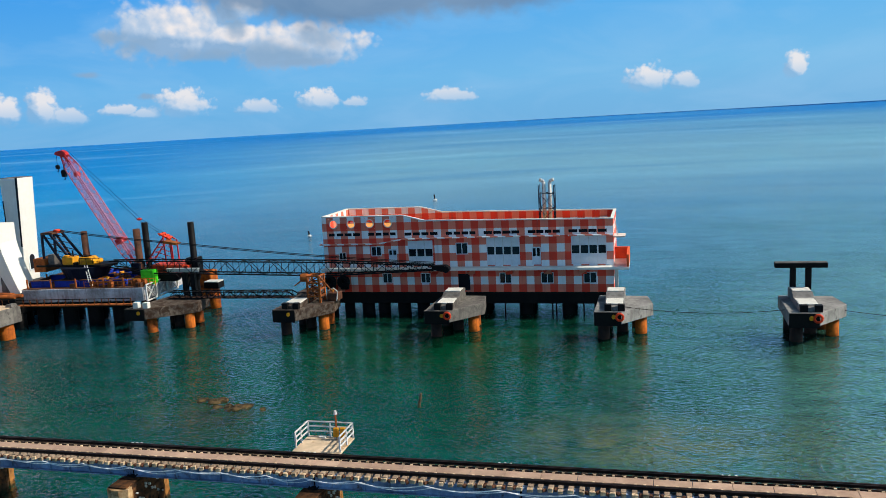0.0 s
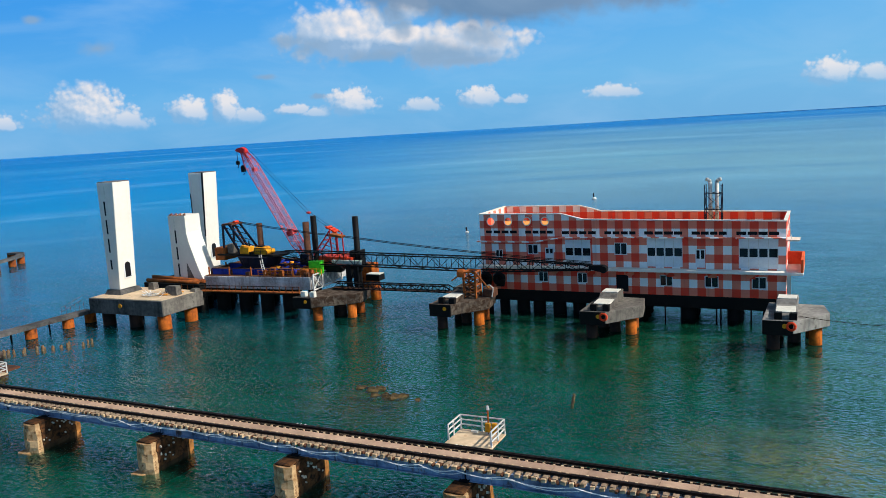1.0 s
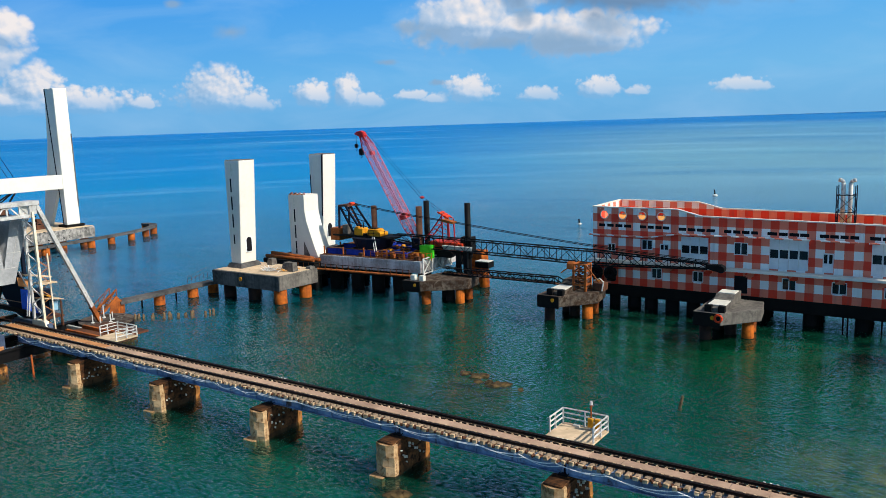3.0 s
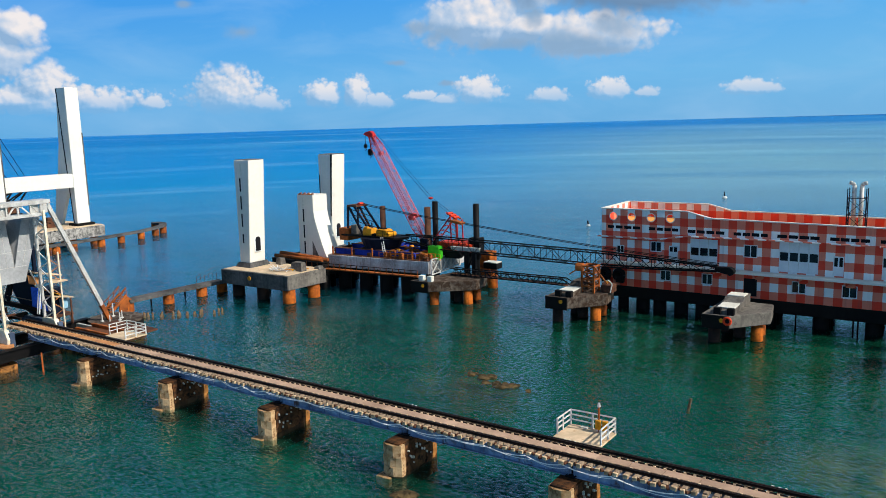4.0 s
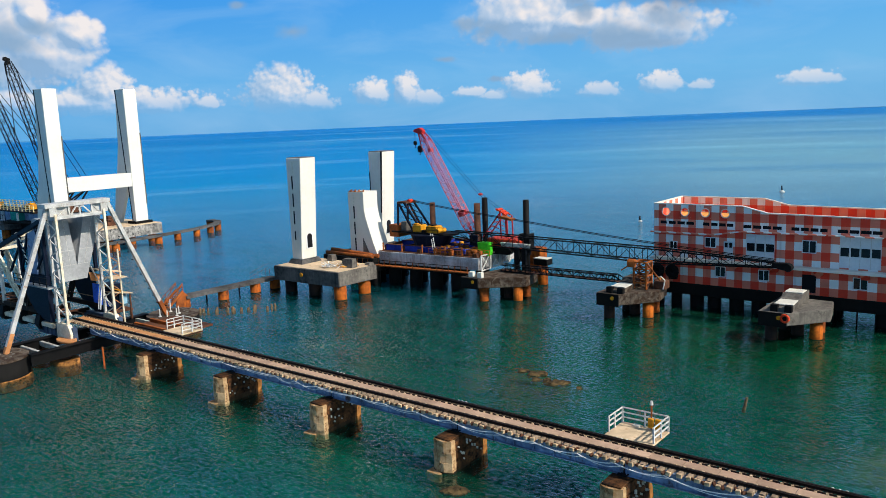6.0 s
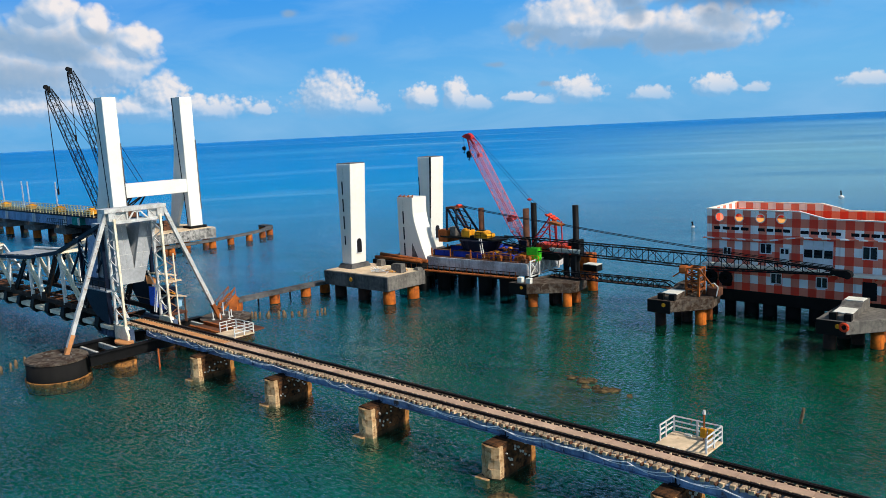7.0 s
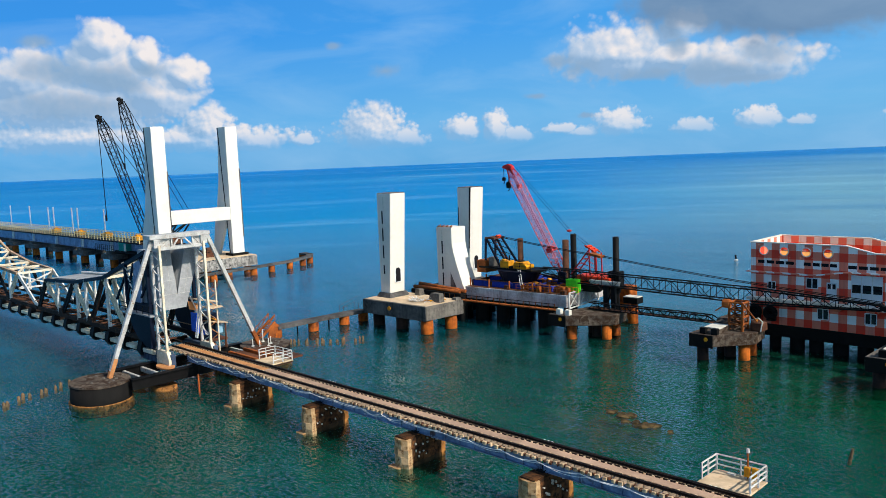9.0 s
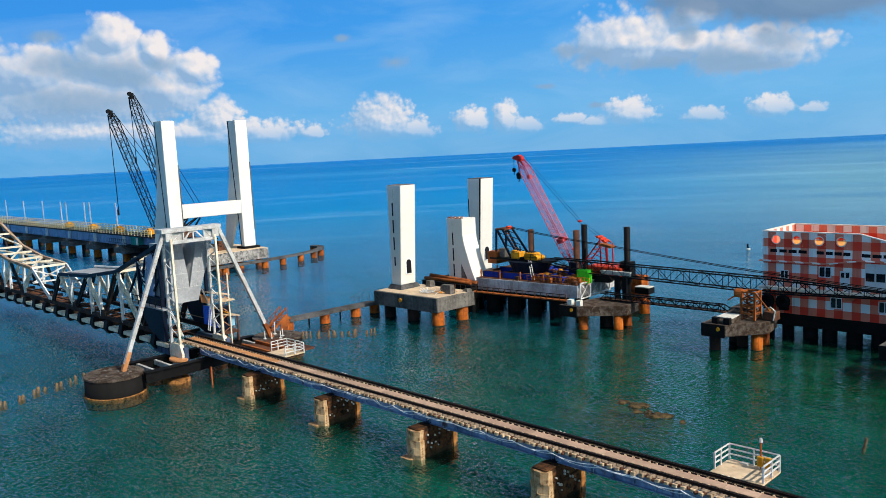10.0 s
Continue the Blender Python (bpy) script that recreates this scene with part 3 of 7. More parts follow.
# ---- mesh building ----
class Shape:
    """Points and faces of one part, in metres in the world."""

    def __init__(self):
        self.v, self.f = [], []

    def add(self, pts, faces):
        k = len(self.v)
        self.v += [tuple(p) for p in pts]
        self.f += [tuple(i + k for i in f) for f in faces]
        return self

    def box(self, x0, x1, y0, y1, z0, z1):
        pts = [(x, y, z) for z in (z0, z1) for x, y in ((x0, y0), (x1, y0), (x1, y1), (x0, y1))]
        return self.add(pts, ((3, 2, 1, 0), (4, 5, 6, 7), (0, 1, 5, 4), (1, 2, 6, 5), (2, 3, 7, 6), (3, 0, 4, 7)))

    def prism(self, pts, z0, z1, top=None):
        """A plan, counter-clockwise, raised from z0 to z1; top: another plan for the upper face."""
        n, top = len(pts), top or pts
        allv = [(x, y, z0) for x, y in pts] + [(x, y, z1) for x, y in top]
        return self.add(allv, [tuple(range(n - 1, -1, -1)), tuple(range(n, 2 * n))] + [(i, (i + 1) % n, n + (i + 1) % n, n + i) for i in range(n)])

    def slab(self, pts, y0, y1):
        """An outline in x and z, counter-clockwise as seen from the front, from y0 back to y1."""
        n = len(pts)
        allv = [(x, y0, z) for x, z in pts] + [(x, y1, z) for x, z in pts]
        return self.add(allv, [tuple(range(n)), tuple(range(2 * n - 1, n - 1, -1))] + [((i + 1) % n, i, n + i, n + (i + 1) % n) for i in range(n)])

    def slab_x(self, pts, x0, x1):
        """An outline in y and z, from x0 to x1."""
        n = len(pts)
        allv = [(x0, y, z) for y, z in pts] + [(x1, y, z) for y, z in pts]
        return self.add(allv, [tuple(range(n - 1, -1, -1)), tuple(range(n, 2 * n))] + [(i, (i + 1) % n, n + (i + 1) % n, n + i) for i in range(n)])

    def beam(self, p, q, w, h=None):
        h = w if h is None else h
        p, q = Vector(p), Vector(q)
        d = (q - p).normalized()
        side = d.cross(Vector((0, 0, 1))) if abs(d.z) < 0.98 else Vector((1, 0, 0))
        side.normalize()
        up = side.cross(d)
        pts = [c + side * (a * w / 2) + up * (b * h / 2) for c in (p, q) for a, b in ((-1, -1), (1, -1), (1, 1), (-1, 1))]
        return self.add(pts, ((0, 3, 2, 1)[::-1], (4, 5, 6, 7)[::-1], (0, 1, 5, 4)[::-1], (1, 2, 6, 5)[::-1], (2, 3, 7, 6)[::-1], (3, 0, 4, 7)[::-1]))

    def tube(self, p, q, r, n=10, r2=None):
        r2 = r if r2 is None else r2
        p, q = Vector(p), Vector(q)
        d = (q - p).normalized()
        side = (d.cross(Vector((0, 0, 1))) if abs(d.z) < 0.98 else Vector((1, 0, 0))).normalized()
        up = d.cross(side)
        ring = [side * math.cos(2 * math.pi * i / n) + up * math.sin(2 * math.pi * i / n) for i in range(n)]
        pts = [p + a * r for a in ring] + [q + a * r2 for a in ring]
        return self.add(pts, [tuple(range(n - 1, -1, -1)), tuple(range(n, 2 * n))] + [(i, (i + 1) % n, n + (i + 1) % n, n + i) for i in range(n)])

    def rope(self, pts, r, n=5):
        """One bent round bar through the points."""
        pts = [Vector(p) for p in pts]
        rings, last = [], len(pts) - 1
        for i, p in enumerate(pts):
            d = (pts[min(i + 1, last)] - pts[max(i - 1, 0)]).normalized()
            side = d.cross(Vector((0.13, 0.31, 0.94))).normalized()
            up = d.cross(side)
            rings += [p + (side * math.cos(2 * math.pi * k / n) + up * math.sin(2 * math.pi * k / n)) * r for k in range(n)]
        faces = [tuple(range(n - 1, -1, -1)), tuple(range(last * n, last * n + n))]
        faces += [(i * n + k, i * n + (k + 1) % n, (i + 1) * n + (k + 1) % n, (i + 1) * n + k) for i in range(last) for k in range(n)]
        return self.add(rings, faces)

    def ball(self, c, r, n=8, m=5, squash=1.0):
        pts, faces = [(c[0], c[1], c[2] - r * squash)], []
        for j in range(1, m):
            th = math.pi * j / m
            pts += [(c[0] + r * math.sin(th) * math.cos(2 * math.pi * i / n), c[1] + r * math.sin(th) * math.sin(2 * math.pi * i / n), c[2] - r * squash * math.cos(th)) for i in range(n)]
        pts.append((c[0], c[1], c[2] + r * squash))
        faces += [(0, 1 + (i + 1) % n, 1 + i) for i in range(n)]
        for j in range(m - 2):
            a, b = 1 + j * n, 1 + (j + 1) * n
            faces += [(a + i, a + (i + 1) % n, b + (i + 1) % n, b + i) for i in range(n)]
        a, last = 1 + (m - 2) * n, len(pts) - 1
        faces += [(a + i, a + (i + 1) % n, last) for i in range(n)]
        return self.add(pts, faces)

    def wall_holes(self, x0, x1, z0, z1, y0, y1, holes):
        """An upright wall along x with openings (xa, xb, za, zb) right through it."""
        xs = sorted({x0, x1, *(h[0] for h in holes), *(h[1] for h in holes)})
        for a, b in zip(xs, xs[1:]):
            if b - a < 1e-6 or b <= x0 or a >= x1:
                continue
            mid, z = (a + b) / 2, z0
            for h in sorted((h for h in holes if h[0] < mid < h[1]), key=lambda h: h[2]):
                if h[2] > z:
                    self.box(a, b, y0, y1, z, h[2])
                z = h[3]
            if z1 > z:
                self.box(a, b, y0, y1, z, z1)
        return self

    def round_hole(self, cx, cz, half, r, y0, y1, n=24):
        """A square of wall with a round opening through it."""
        outer, inner = [], []
        for i in range(n):
            c, s = math.cos(2 * math.pi * (i + 0.5) / n), math.sin(2 * math.pi * (i + 0.5) / n)
            k = half / max(abs(c), abs(s))
            outer.append((cx + c * k, cz + s * k))
            inner.append((cx + c * r, cz + s * r))
        pts = [(x, y, z) for y in (y0, y1) for ring in (outer, inner) for x, z in ring]
        faces = []
        for i in range(n):
            j = (i + 1) % n
            faces += [(i, j, n + j, n + i), (2 * n + j, 2 * n + i, 3 * n + i, 3 * n + j), (n + i, n + j, 3 * n + j, 3 * n + i)]
        return self.add(pts, faces)


ROOT = {}


def mesh_of(name, shape, base, material, bevel=0.0, smooth=False):
    me = bpy.data.meshes.new(name)
    me.from_pydata([(x - base[0], y - base[1], z - base[2]) for x, y, z in shape.v], [], shape.f)
    if bevel:
        bm = bmesh.new()
        bm.from_mesh(me)
        bmesh.ops.bevel(bm, geom=bm.edges[:], offset=bevel, segments=1, affect="EDGES", clamp_overlap=True)
        bm.to_mesh(me)
        bm.free()
    me.materials.append(material)
    if smooth:
        for poly in me.polygons:
            poly.use_smooth = len(poly.vertices) == 4
    me.update()
    return me


def thing(name, base, label, category, group="", kind=""):
    ob = new(name)
    ob.location = base
    ob.empty_display_size = 0.3
    ROOT[ob] = base
    return tagged(ob, label, category, group, kind)


def part(name, shape, material, parent, label="", bevel=0.0, smooth=False):
    base = ROOT[parent]
    ob = new(name, mesh_of(name, shape, base, material, bevel, smooth))
    ob.parent = parent
    ROOT[ob] = base
    return tagged(ob, label)


def single(name, shape, material, base, label, category, group="", kind="", bevel=0.0, smooth=False):
    ob = new(name, mesh_of(name, shape, base, material, bevel, smooth))
    ob.location = base
    ROOT[ob] = base
    return tagged(ob, label, category, group, kind)


def bars(name, pairs, w, material, parent, h=None, round_bar=False):
    for p, q in pairs:
        s = Shape().tube(p, q, w / 2, 6) if round_bar else Shape().beam(p, q, w, h)
        part(name, s, material, parent)


def sag(p, q, drop, n=14):
    p, q = Vector(p), Vector(q)
    return [p.lerp(q, i / n) - Vector((0, 0, drop * 4 * (i / n) * (1 - i / n))) for i in range(n + 1)]


def lattice(parent, p, q, w, h, bays, material, chord=0.14, lace=0.07, w2=None, h2=None, names=("chord", "lacing_bar"), both=True):
    """A boom or walkway truss of four chords from p to q, laced on its four sides."""
    p, q = Vector(p), Vector(q)
    d = (q - p).normalized()
    side = d.cross(Vector((0, 0, 1))) if abs(d.z) < 0.98 else Vector((0, 1, 0))
    side.normalize()
    up = side.cross(d)
    w2, h2 = (w if w2 is None else w2), (h if h2 is None else h2)

    def corner(f, a, b):
        return p.lerp(q, f) + side * (a * (w + (w2 - w) * f) / 2) + up * (b * (h + (h2 - h) * f) / 2)

    ends = ((-1, -1), (1, -1), (1, 1), (-1, 1))
    bars(names[0], [(corner(0, a, b), corner(1, a, b)) for a, b in ends], chord, material, parent)
    pairs = []
    for i in range(bays):
        f, g = i / bays, (i + 1) / bays
        for k in range(4):
            a, b = ends[k], ends[(k + 1) % 4]
            if i % 2:
                a, b = b, a
            pairs.append((corner(f, *a), corner(g, *b)))
            if both:
                pairs.append((corner(g, *a), corner(g, *b)))
    bars(names[1], pairs, lace, material, parent)


def pile_shape(x, y, r, top, bottom=-2.2, n=16):
    return Shape().tube((x, y, bottom), (x, y, top), r, n)


# ---- sea and sky ----
def build_sea():
    rings, n = [0, 20, 40, 70, 110, 170, 260, 400, 640, 1000, 1700, 2900, 4900], 96
    # the lower sheet is added to stand in for scatter within cloudy water
    for name, z, material, label in (("sea", 0.0, water, "green to blue rippled sea water reaching the horizon"), ("sea_bed", -1.15, water_body, "added green sheet a metre down, standing in for light scattered in cloudy water")):
        s = Shape()
        s.v = [(0, 0, z)] + [(r * math.cos(2 * math.pi * i / n), r * math.sin(2 * math.pi * i / n), z) for r in rings[1:] for i in range(n)]
        s.f = [(0, 1 + i, 1 + (i + 1) % n) for i in range(n)]
        for k in range(len(rings) - 2):
            a, b = 1 + k * n, 1 + (k + 1) * n
            s.f += [(a + i, b + i, b + (i + 1) % n, a + (i + 1) % n) for i in range(n)]
        single(name, s, material, (0, 0, 0), label, "water", kind="structure")


def build_cloud_sheet():
    r, n, m = 4700.0, 120, 16
    pts, uvs = [], []
    for j in range(m + 1):
        for i in range(n + 1):
            az, el = -150 + 360 * i / n, -0.6 + 30.6 * j / m
            pts.append((-r * math.sin(radians(az)), r * math.cos(radians(az)), EYE_Z + r * math.tan(radians(el))))
            uvs.append((az, el))
    s = Shape().add(pts, [(j * (n + 1) + i, j * (n + 1) + i + 1, (j + 1) * (n + 1) + i + 1, (j + 1) * (n + 1) + i) for j in range(m) for i in range(n)])
    ob = single("sky_backdrop", s, clouds, (0, 0, 0), "white and grey cumulus clouds low in a blue sky", "sky", kind="structure")
    layer = ob.data.uv_layers.new(name="sky")
    for loop in ob.data.loops:
        layer.data[loop.index].uv = uvs[loop.vertex_index]


build_sea()
build_cloud_sheet()

# ---- the control house on piles ----
HOUSE_Y, HX0, HX1, HBACK = 90.0, -39.2, -4.0, 98.6


def house_x(mark):
    """Metres along the front from its drawn scale."""
    u = (mark - 572) / 100
    return -39.268 + 7.507 * u - 0.1264 * u * u


def window_unit(parent, x0, x1, z0, z1, panes, y=HOUSE_Y, border=True):
    w = part("window", Shape().box(x0 - 0.06, x1 + 0.06, y + 0.08, y + 0.14, z0 - 0.06, z1 + 0.06), louvre_black, parent)
    step = (x1 - x0) / panes
    for i in range(panes):
        part("pane", Shape().box(x0 + i * step + 0.04, x0 + (i + 1) * step - 0.04, y + 0.05, y + 0.08, z0 + 0.04, z1 - 0.04), glass, w)
    if border:
        f = Shape()
        f.box(x0 - 0.08, x1 + 0.08, y - 0.03, y + 0.06, z1, z1 + 0.08).box(x0 - 0.08, x1 + 0.08, y - 0.05, y + 0.06, z0 - 0.08, z0)
        f.box(x0 - 0.08, x0, y - 0.03, y + 0.06, z0, z1).box(x1, x1 + 0.08, y - 0.03, y + 0.06, z0, z1)
        for i in range(1, panes):
            f.box(x0 + i * step - 0.04, x0 + i * step + 0.04, y - 0.02, y + 0.06, z0, z1)
        part("window_frame", f, blue_white, w, "pale painted window frame")


def build_house():
    h = thing("control_house", (-21.5, 94, 1.36), "two-storey control house in red and white check paint on dark piles", "building")
    y0, y1 = HOUSE_Y, HOUSE_Y + 0.23
    holes_up, holes_down, rounds = [], [], []
    vents = [(583, 594), (597, 609), (611, 624), (626, 639), (653, 664), (666, 677), (679, 690), (691, 702), (717, 730), (732, 745), (747, 760), (762, 776), (790, 802), (804, 816), (818, 830), (832, 843),
             (857, 872), (874, 888), (890, 905), (906, 920), (935, 949), (950, 963), (965, 977), (979, 992), (1007, 1023), (1025, 1041), (1042, 1057), (1059, 1075)]
    vent_rects = [(house_x(a), house_x(b), 9.68 + (0.06 if a < 710 else 0), 10.06 + (0.06 if a < 710 else 0)) for a, b in vents]
    upper = [(600, 611, 6.85, 7.65, 2), (658, 674, 7.30, 8.35, 2), (808, 827, 7.40, 8.65, 2)]
    lower = [(675, 690, 3.92, 5.0, 2), (743, 758, 3.92, 5.0, 2), (883, 902, 3.85, 5.0, 2), (957, 977, 3.85, 5.0, 2), (1033, 1054, 3.85, 5.02, 2)]
    shutters = [(722, 766, 6.0, 9.05, 3, 7.12, 8.02), (861, 920, 6.0, 9.28, 4, 7.22, 8.15), (1011, 1074, 6.0, 9.28, 4, 7.25, 8.20)]
    doors = [(687, 702, 6.35, 8.05), (941, 957, 6.0, 8.1)]
    up_rects = [(house_x(a), house_x(b), c, d) for a, b, c, d, _ in upper] + [(house_x(s[0]), house_x(s[1]), s[2], s[3]) for s in shutters] + [(house_x(a), house_x(b), c, d) for a, b, c, d in doors]
    low_rects = [(house_x(a), house_x(b), c, d) for a, b, c, d, _ in lower]
    entry = (house_x(808), house_x(829), 2.95, 4.95)
    discs = [house_x(p) for p in (593, 624, 657, 689)]
    half, r, zc = 0.68, 0.50, 11.25
    front = Shape()
    front.wall_holes(HX0, HX1, 2.75, 5.55, y0, y1, low_rects + [entry])
    front.wall_holes(HX0, HX1, 5.55, 10.45, y0, y1, up_rects + vent_rects)
    squares = [(c - half, c + half, zc - half, zc + half) for c in discs]
    front.wall_holes(HX0, -28.8, 10.45, 12.1, y0, y1, squares)
    for c in discs:
        front.round_hole(c, zc, half, r, y0, y1)
    front.slab([(-28.8, 10.45), (HX1, 10.45), (HX1, 11.15), (-26.0, 11.4), (-28.8, 12.1)], y0, y1)
    part("front_wall", front, check, h)
    for c in discs:
        ring = Shape().rope([(c + 0.5 * math.cos(a * math.pi / 12), y0 - 0.02, zc + 0.5 * math.sin(a * math.pi / 12)) for a in range(25)], 0.06, 6)
        part("opening_rim", ring, white_paint, h, "white rim round a circular opening", smooth=True)
    side = Shape().slab_x([(y1, 2.75), (HBACK - 0.23, 2.75), (HBACK - 0.23, 12.1), (y1, 12.1)], HX0, HX0 + 0.23)
    part("side_wall", side, check, h)
    east = Shape().slab_x([(y1, 2.75), (HBACK - 0.23, 2.75), (HBACK - 0.23, 11.15), (y1, 11.15)], HX1 - 0.23, HX1)
    part("side_wall", east, check, h)
    back = Shape().slab([(HX0, 2.75), (HX1, 2.75), (HX1, 11.15), (-26.0, 11.4), (-28.8, 12.1), (HX0, 12.1)], HBACK - 0.23, HBACK)
    part("back_wall", back, check, h)
    part("roof", Shape().box(HX0 + 0.23, HX1 - 0.23, y1, HBACK - 0.23, 10.0, 10.25), roof_tile, h, "terracotta-coloured flat roof")
    part("floor_slab", Shape().box(HX0 + 0.23, HX1 - 0.23, y1, HBACK - 0.23, 5.5, 5.75), concrete, h)
    # copings along the roofline
    cop = Shape()
    line = [(HX0 - 0.06, 12.1), (-28.8, 12.1), (-26.0, 11.4), (HX1 + 0.06, 11.15)]
    for (xa, za), (xb, zb) in zip(line, line[1:]):
        for ya in (y0 - 0.06, HBACK - 0.29):
            cop.slab([(xa, za), (xb, zb), (xb, zb + 0.12), (xa, za + 0.12)], ya, ya + 0.35)
    cop.box(HX0 - 0.06, HX0 + 0.29, y0 + 0.29, HBACK - 0.29, 12.1, 12.22).box(HX1 - 0.29, HX1 + 0.06, y0 + 0.29, HBACK - 0.29, 11.15, 11.27)
    part("coping", cop, white_paint, h, "white painted parapet coping")
    # rain hoods over the upper windows
    hood = Shape()
    hood.slab([(HX0 - 0.3, 8.72), (-32.0, 8.72), (-28.6, 9.28), (-19.9, 9.36), (-19.9, 9.48), (-28.6, 9.40), (-32.0, 8.84), (HX0 - 0.3, 8.84)], y0 - 0.55, y0)
    for a, b in ((-19.7, -14.5), (-13.9, -10.0), (-9.0, HX1)):
        hood.box(a, b, y0 - 0.55, y0, 9.36, 9.48)
    part("rain_hood", hood, stripe, h, "thin concrete sunshade striped red and white")
    part("ledge", Shape().box(HX0 - 0.1, HX1 + 1.7, y0 - 1.15, y0, 5.55, 5.85), white_paint, h, "broad white projecting ledge", bevel=0.03)
    for x in (-38.5, -34.0, -29.5, -25.0, -20.5, -16.0, -11.5, -7.5):
        part("bracket", Shape().slab_x([(y0 - 0.9, 5.55), (y0, 5.55), (y0, 4.85)], x - 0.45, x + 0.45), check, h)
    # balcony, canopy and post at the sunlit end
    b = Shape().box(HX1, HX1 + 1.7, y0, y0 + 4.5, 5.55, 5.85)
    part("balcony_floor", b, pad_white, h)
    b = Shape().box(HX1 + 1.45, HX1 + 1.7, y0 - 1.0, y0 + 4.5, 5.85, 7.25).box(HX1, HX1 + 1.45, y0 + 4.27, y0 + 4.5, 5.85, 7.25)
    part("balcony_parapet", b, parapet_red, h, "orange-red painted balcony parapet")
    part("canopy", Shape().box(HX1, HX1 + 1.3, y0 + 0.2, y0 + 2.4, 9.0, 9.15), pad_white, h)
    part("post", Shape().box(HX1 + 0.1, HX1 + 0.5, y0 - 0.6, y0 - 0.2, 2.75, 5.55), pad_white, h)
    bars("ladder_rail", [((HX1 + 0.15, y0 + 0.6, 11.2), (HX1 + 0.5, y0 + 0.6, 9.15)), ((HX1 + 0.15, y0 + 1.1, 11.2), (HX1 + 0.5, y0 + 1.1, 9.15))], 0.05, white_steel, h)
    bars("rung", [((HX1 + 0.2 + 0.03 * k, y0 + 0.6, 10.9 - 0.25 * k), (HX1 + 0.2 + 0.03 * k, y0 + 1.1, 10.9 - 0.25 * k)) for k in range(7)], 0.04, white_steel, h)
    for x0, x1, z0, z1 in vent_rects:
        part("vent", Shape().box(x0 - 0.02, x1 + 0.02, y0 + 0.14, y0 + 0.18, z0 - 0.02, z1 + 0.02), louvre_black, h)
    for a, c, z0, z1, n in upper + lower:
        window_unit(h, house_x(a), house_x(c), z0, z1, n)
    for a, c, z0, z1, n, d0, d1 in shutters:
        xa, xb = house_x(a), house_x(c)
        step = (xb - xa) / n
        s = part("shutter_front", Shape().wall_holes(xa, xb, z0, z1, y0 + 0.08, y0 + 0.14, [(xa + i * step + 0.08, xa + (i + 1) * step - 0.08, d0, d1) for i in range(n)]), blue_white, h, "whitewashed glazed shutter front")
        for i in range(n):
            part("pane", Shape().box(xa + i * step + 0.05, xa + (i + 1) * step - 0.05, y0 + 0.15, y0 + 0.18, d0 - 0.03, d1 + 0.03), glass, s)
        bars("mullion", [((xa + i * step, y0 + 0.06, z0), (xa + i * step, y0 + 0.06, z1)) for i in range(1, n)], 0.05, white_steel, s)
    for a, c, z0, z1 in doors:
        xa, xb = house_x(a), house_x(c)
        d = part("door", Shape().box(xa, xb, y0 + 0.06, y0 + 0.12, z0, z1), blue_white, h, "whitewashed double door")
        mid = (xa + xb) / 2
        for p0, p1 in ((xa + 0.12, mid - 0.08), (mid + 0.08, xb - 0.12)):
            part("pane", Shape().box(p0, p1, y0 + 0.04, y0 + 0.06, z0 + 1.0, z1 - 0.15), glass, d)
    part("entry", Shape().box(entry[0], entry[1], y0 + 0.19, y0 + 0.22, entry[2], entry[3]), louvre_black, h, "dark doorway")
    # slab, columns and cross beams coloured near black for the shade under the house
    part("base_beam", Shape().box(HX0, HX1, y0, HBACK, 1.36, 2.72), concrete_dark, h, "near-black base slab, under-house shade in its colour")
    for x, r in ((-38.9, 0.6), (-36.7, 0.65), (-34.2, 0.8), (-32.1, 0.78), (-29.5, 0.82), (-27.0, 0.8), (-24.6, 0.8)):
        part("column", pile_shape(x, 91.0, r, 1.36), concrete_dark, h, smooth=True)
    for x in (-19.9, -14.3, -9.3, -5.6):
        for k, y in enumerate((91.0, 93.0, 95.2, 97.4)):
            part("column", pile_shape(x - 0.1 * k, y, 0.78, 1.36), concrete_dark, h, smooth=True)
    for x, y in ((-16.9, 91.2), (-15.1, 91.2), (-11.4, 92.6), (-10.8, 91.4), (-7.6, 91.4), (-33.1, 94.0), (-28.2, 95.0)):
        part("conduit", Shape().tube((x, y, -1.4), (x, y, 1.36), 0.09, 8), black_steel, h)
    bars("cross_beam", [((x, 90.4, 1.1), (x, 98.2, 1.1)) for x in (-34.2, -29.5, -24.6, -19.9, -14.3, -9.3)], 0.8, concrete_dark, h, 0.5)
    part("parapet_lining", Shape().box(HX0 + 0.234, HX0 + 0.27, y1 + 0.01, HBACK - 0.24, 10.26, 12.08), check, h, "checked inner face of the parapet")
    part("parapet_lining", Shape().slab([(HX0 + 0.28, 10.26), (HX1 - 0.28, 10.26), (HX1 - 0.28, 11.13), (-26.0, 11.38), (-28.8, 12.08), (HX0 + 0.28, 12.08)], HBACK - 0.27, HBACK - 0.234), check, h, "checked inner face of the parapet")
    # twin exhaust stack with its braced frame on the roof
    st = thing("exhaust_stack", (-11.8, 94, 10.25), "twin bright metal exhaust pipes in a braced steel frame", "chimney")
    for x, out in ((-12.15, -1), (-11.45, 1)):
        p = Shape().tube((x, 94, 10.25), (x, 94, 15.2), 0.22, 12).tube((x, 94, 15.2), (x + out * 0.2, 94, 15.45), 0.2, 12).tube((x + out * 0.2, 94, 15.45), (x + out * 0.5, 94, 15.5), 0.2, 12)
        part("pipe", p, silver_steel, st, smooth=True)
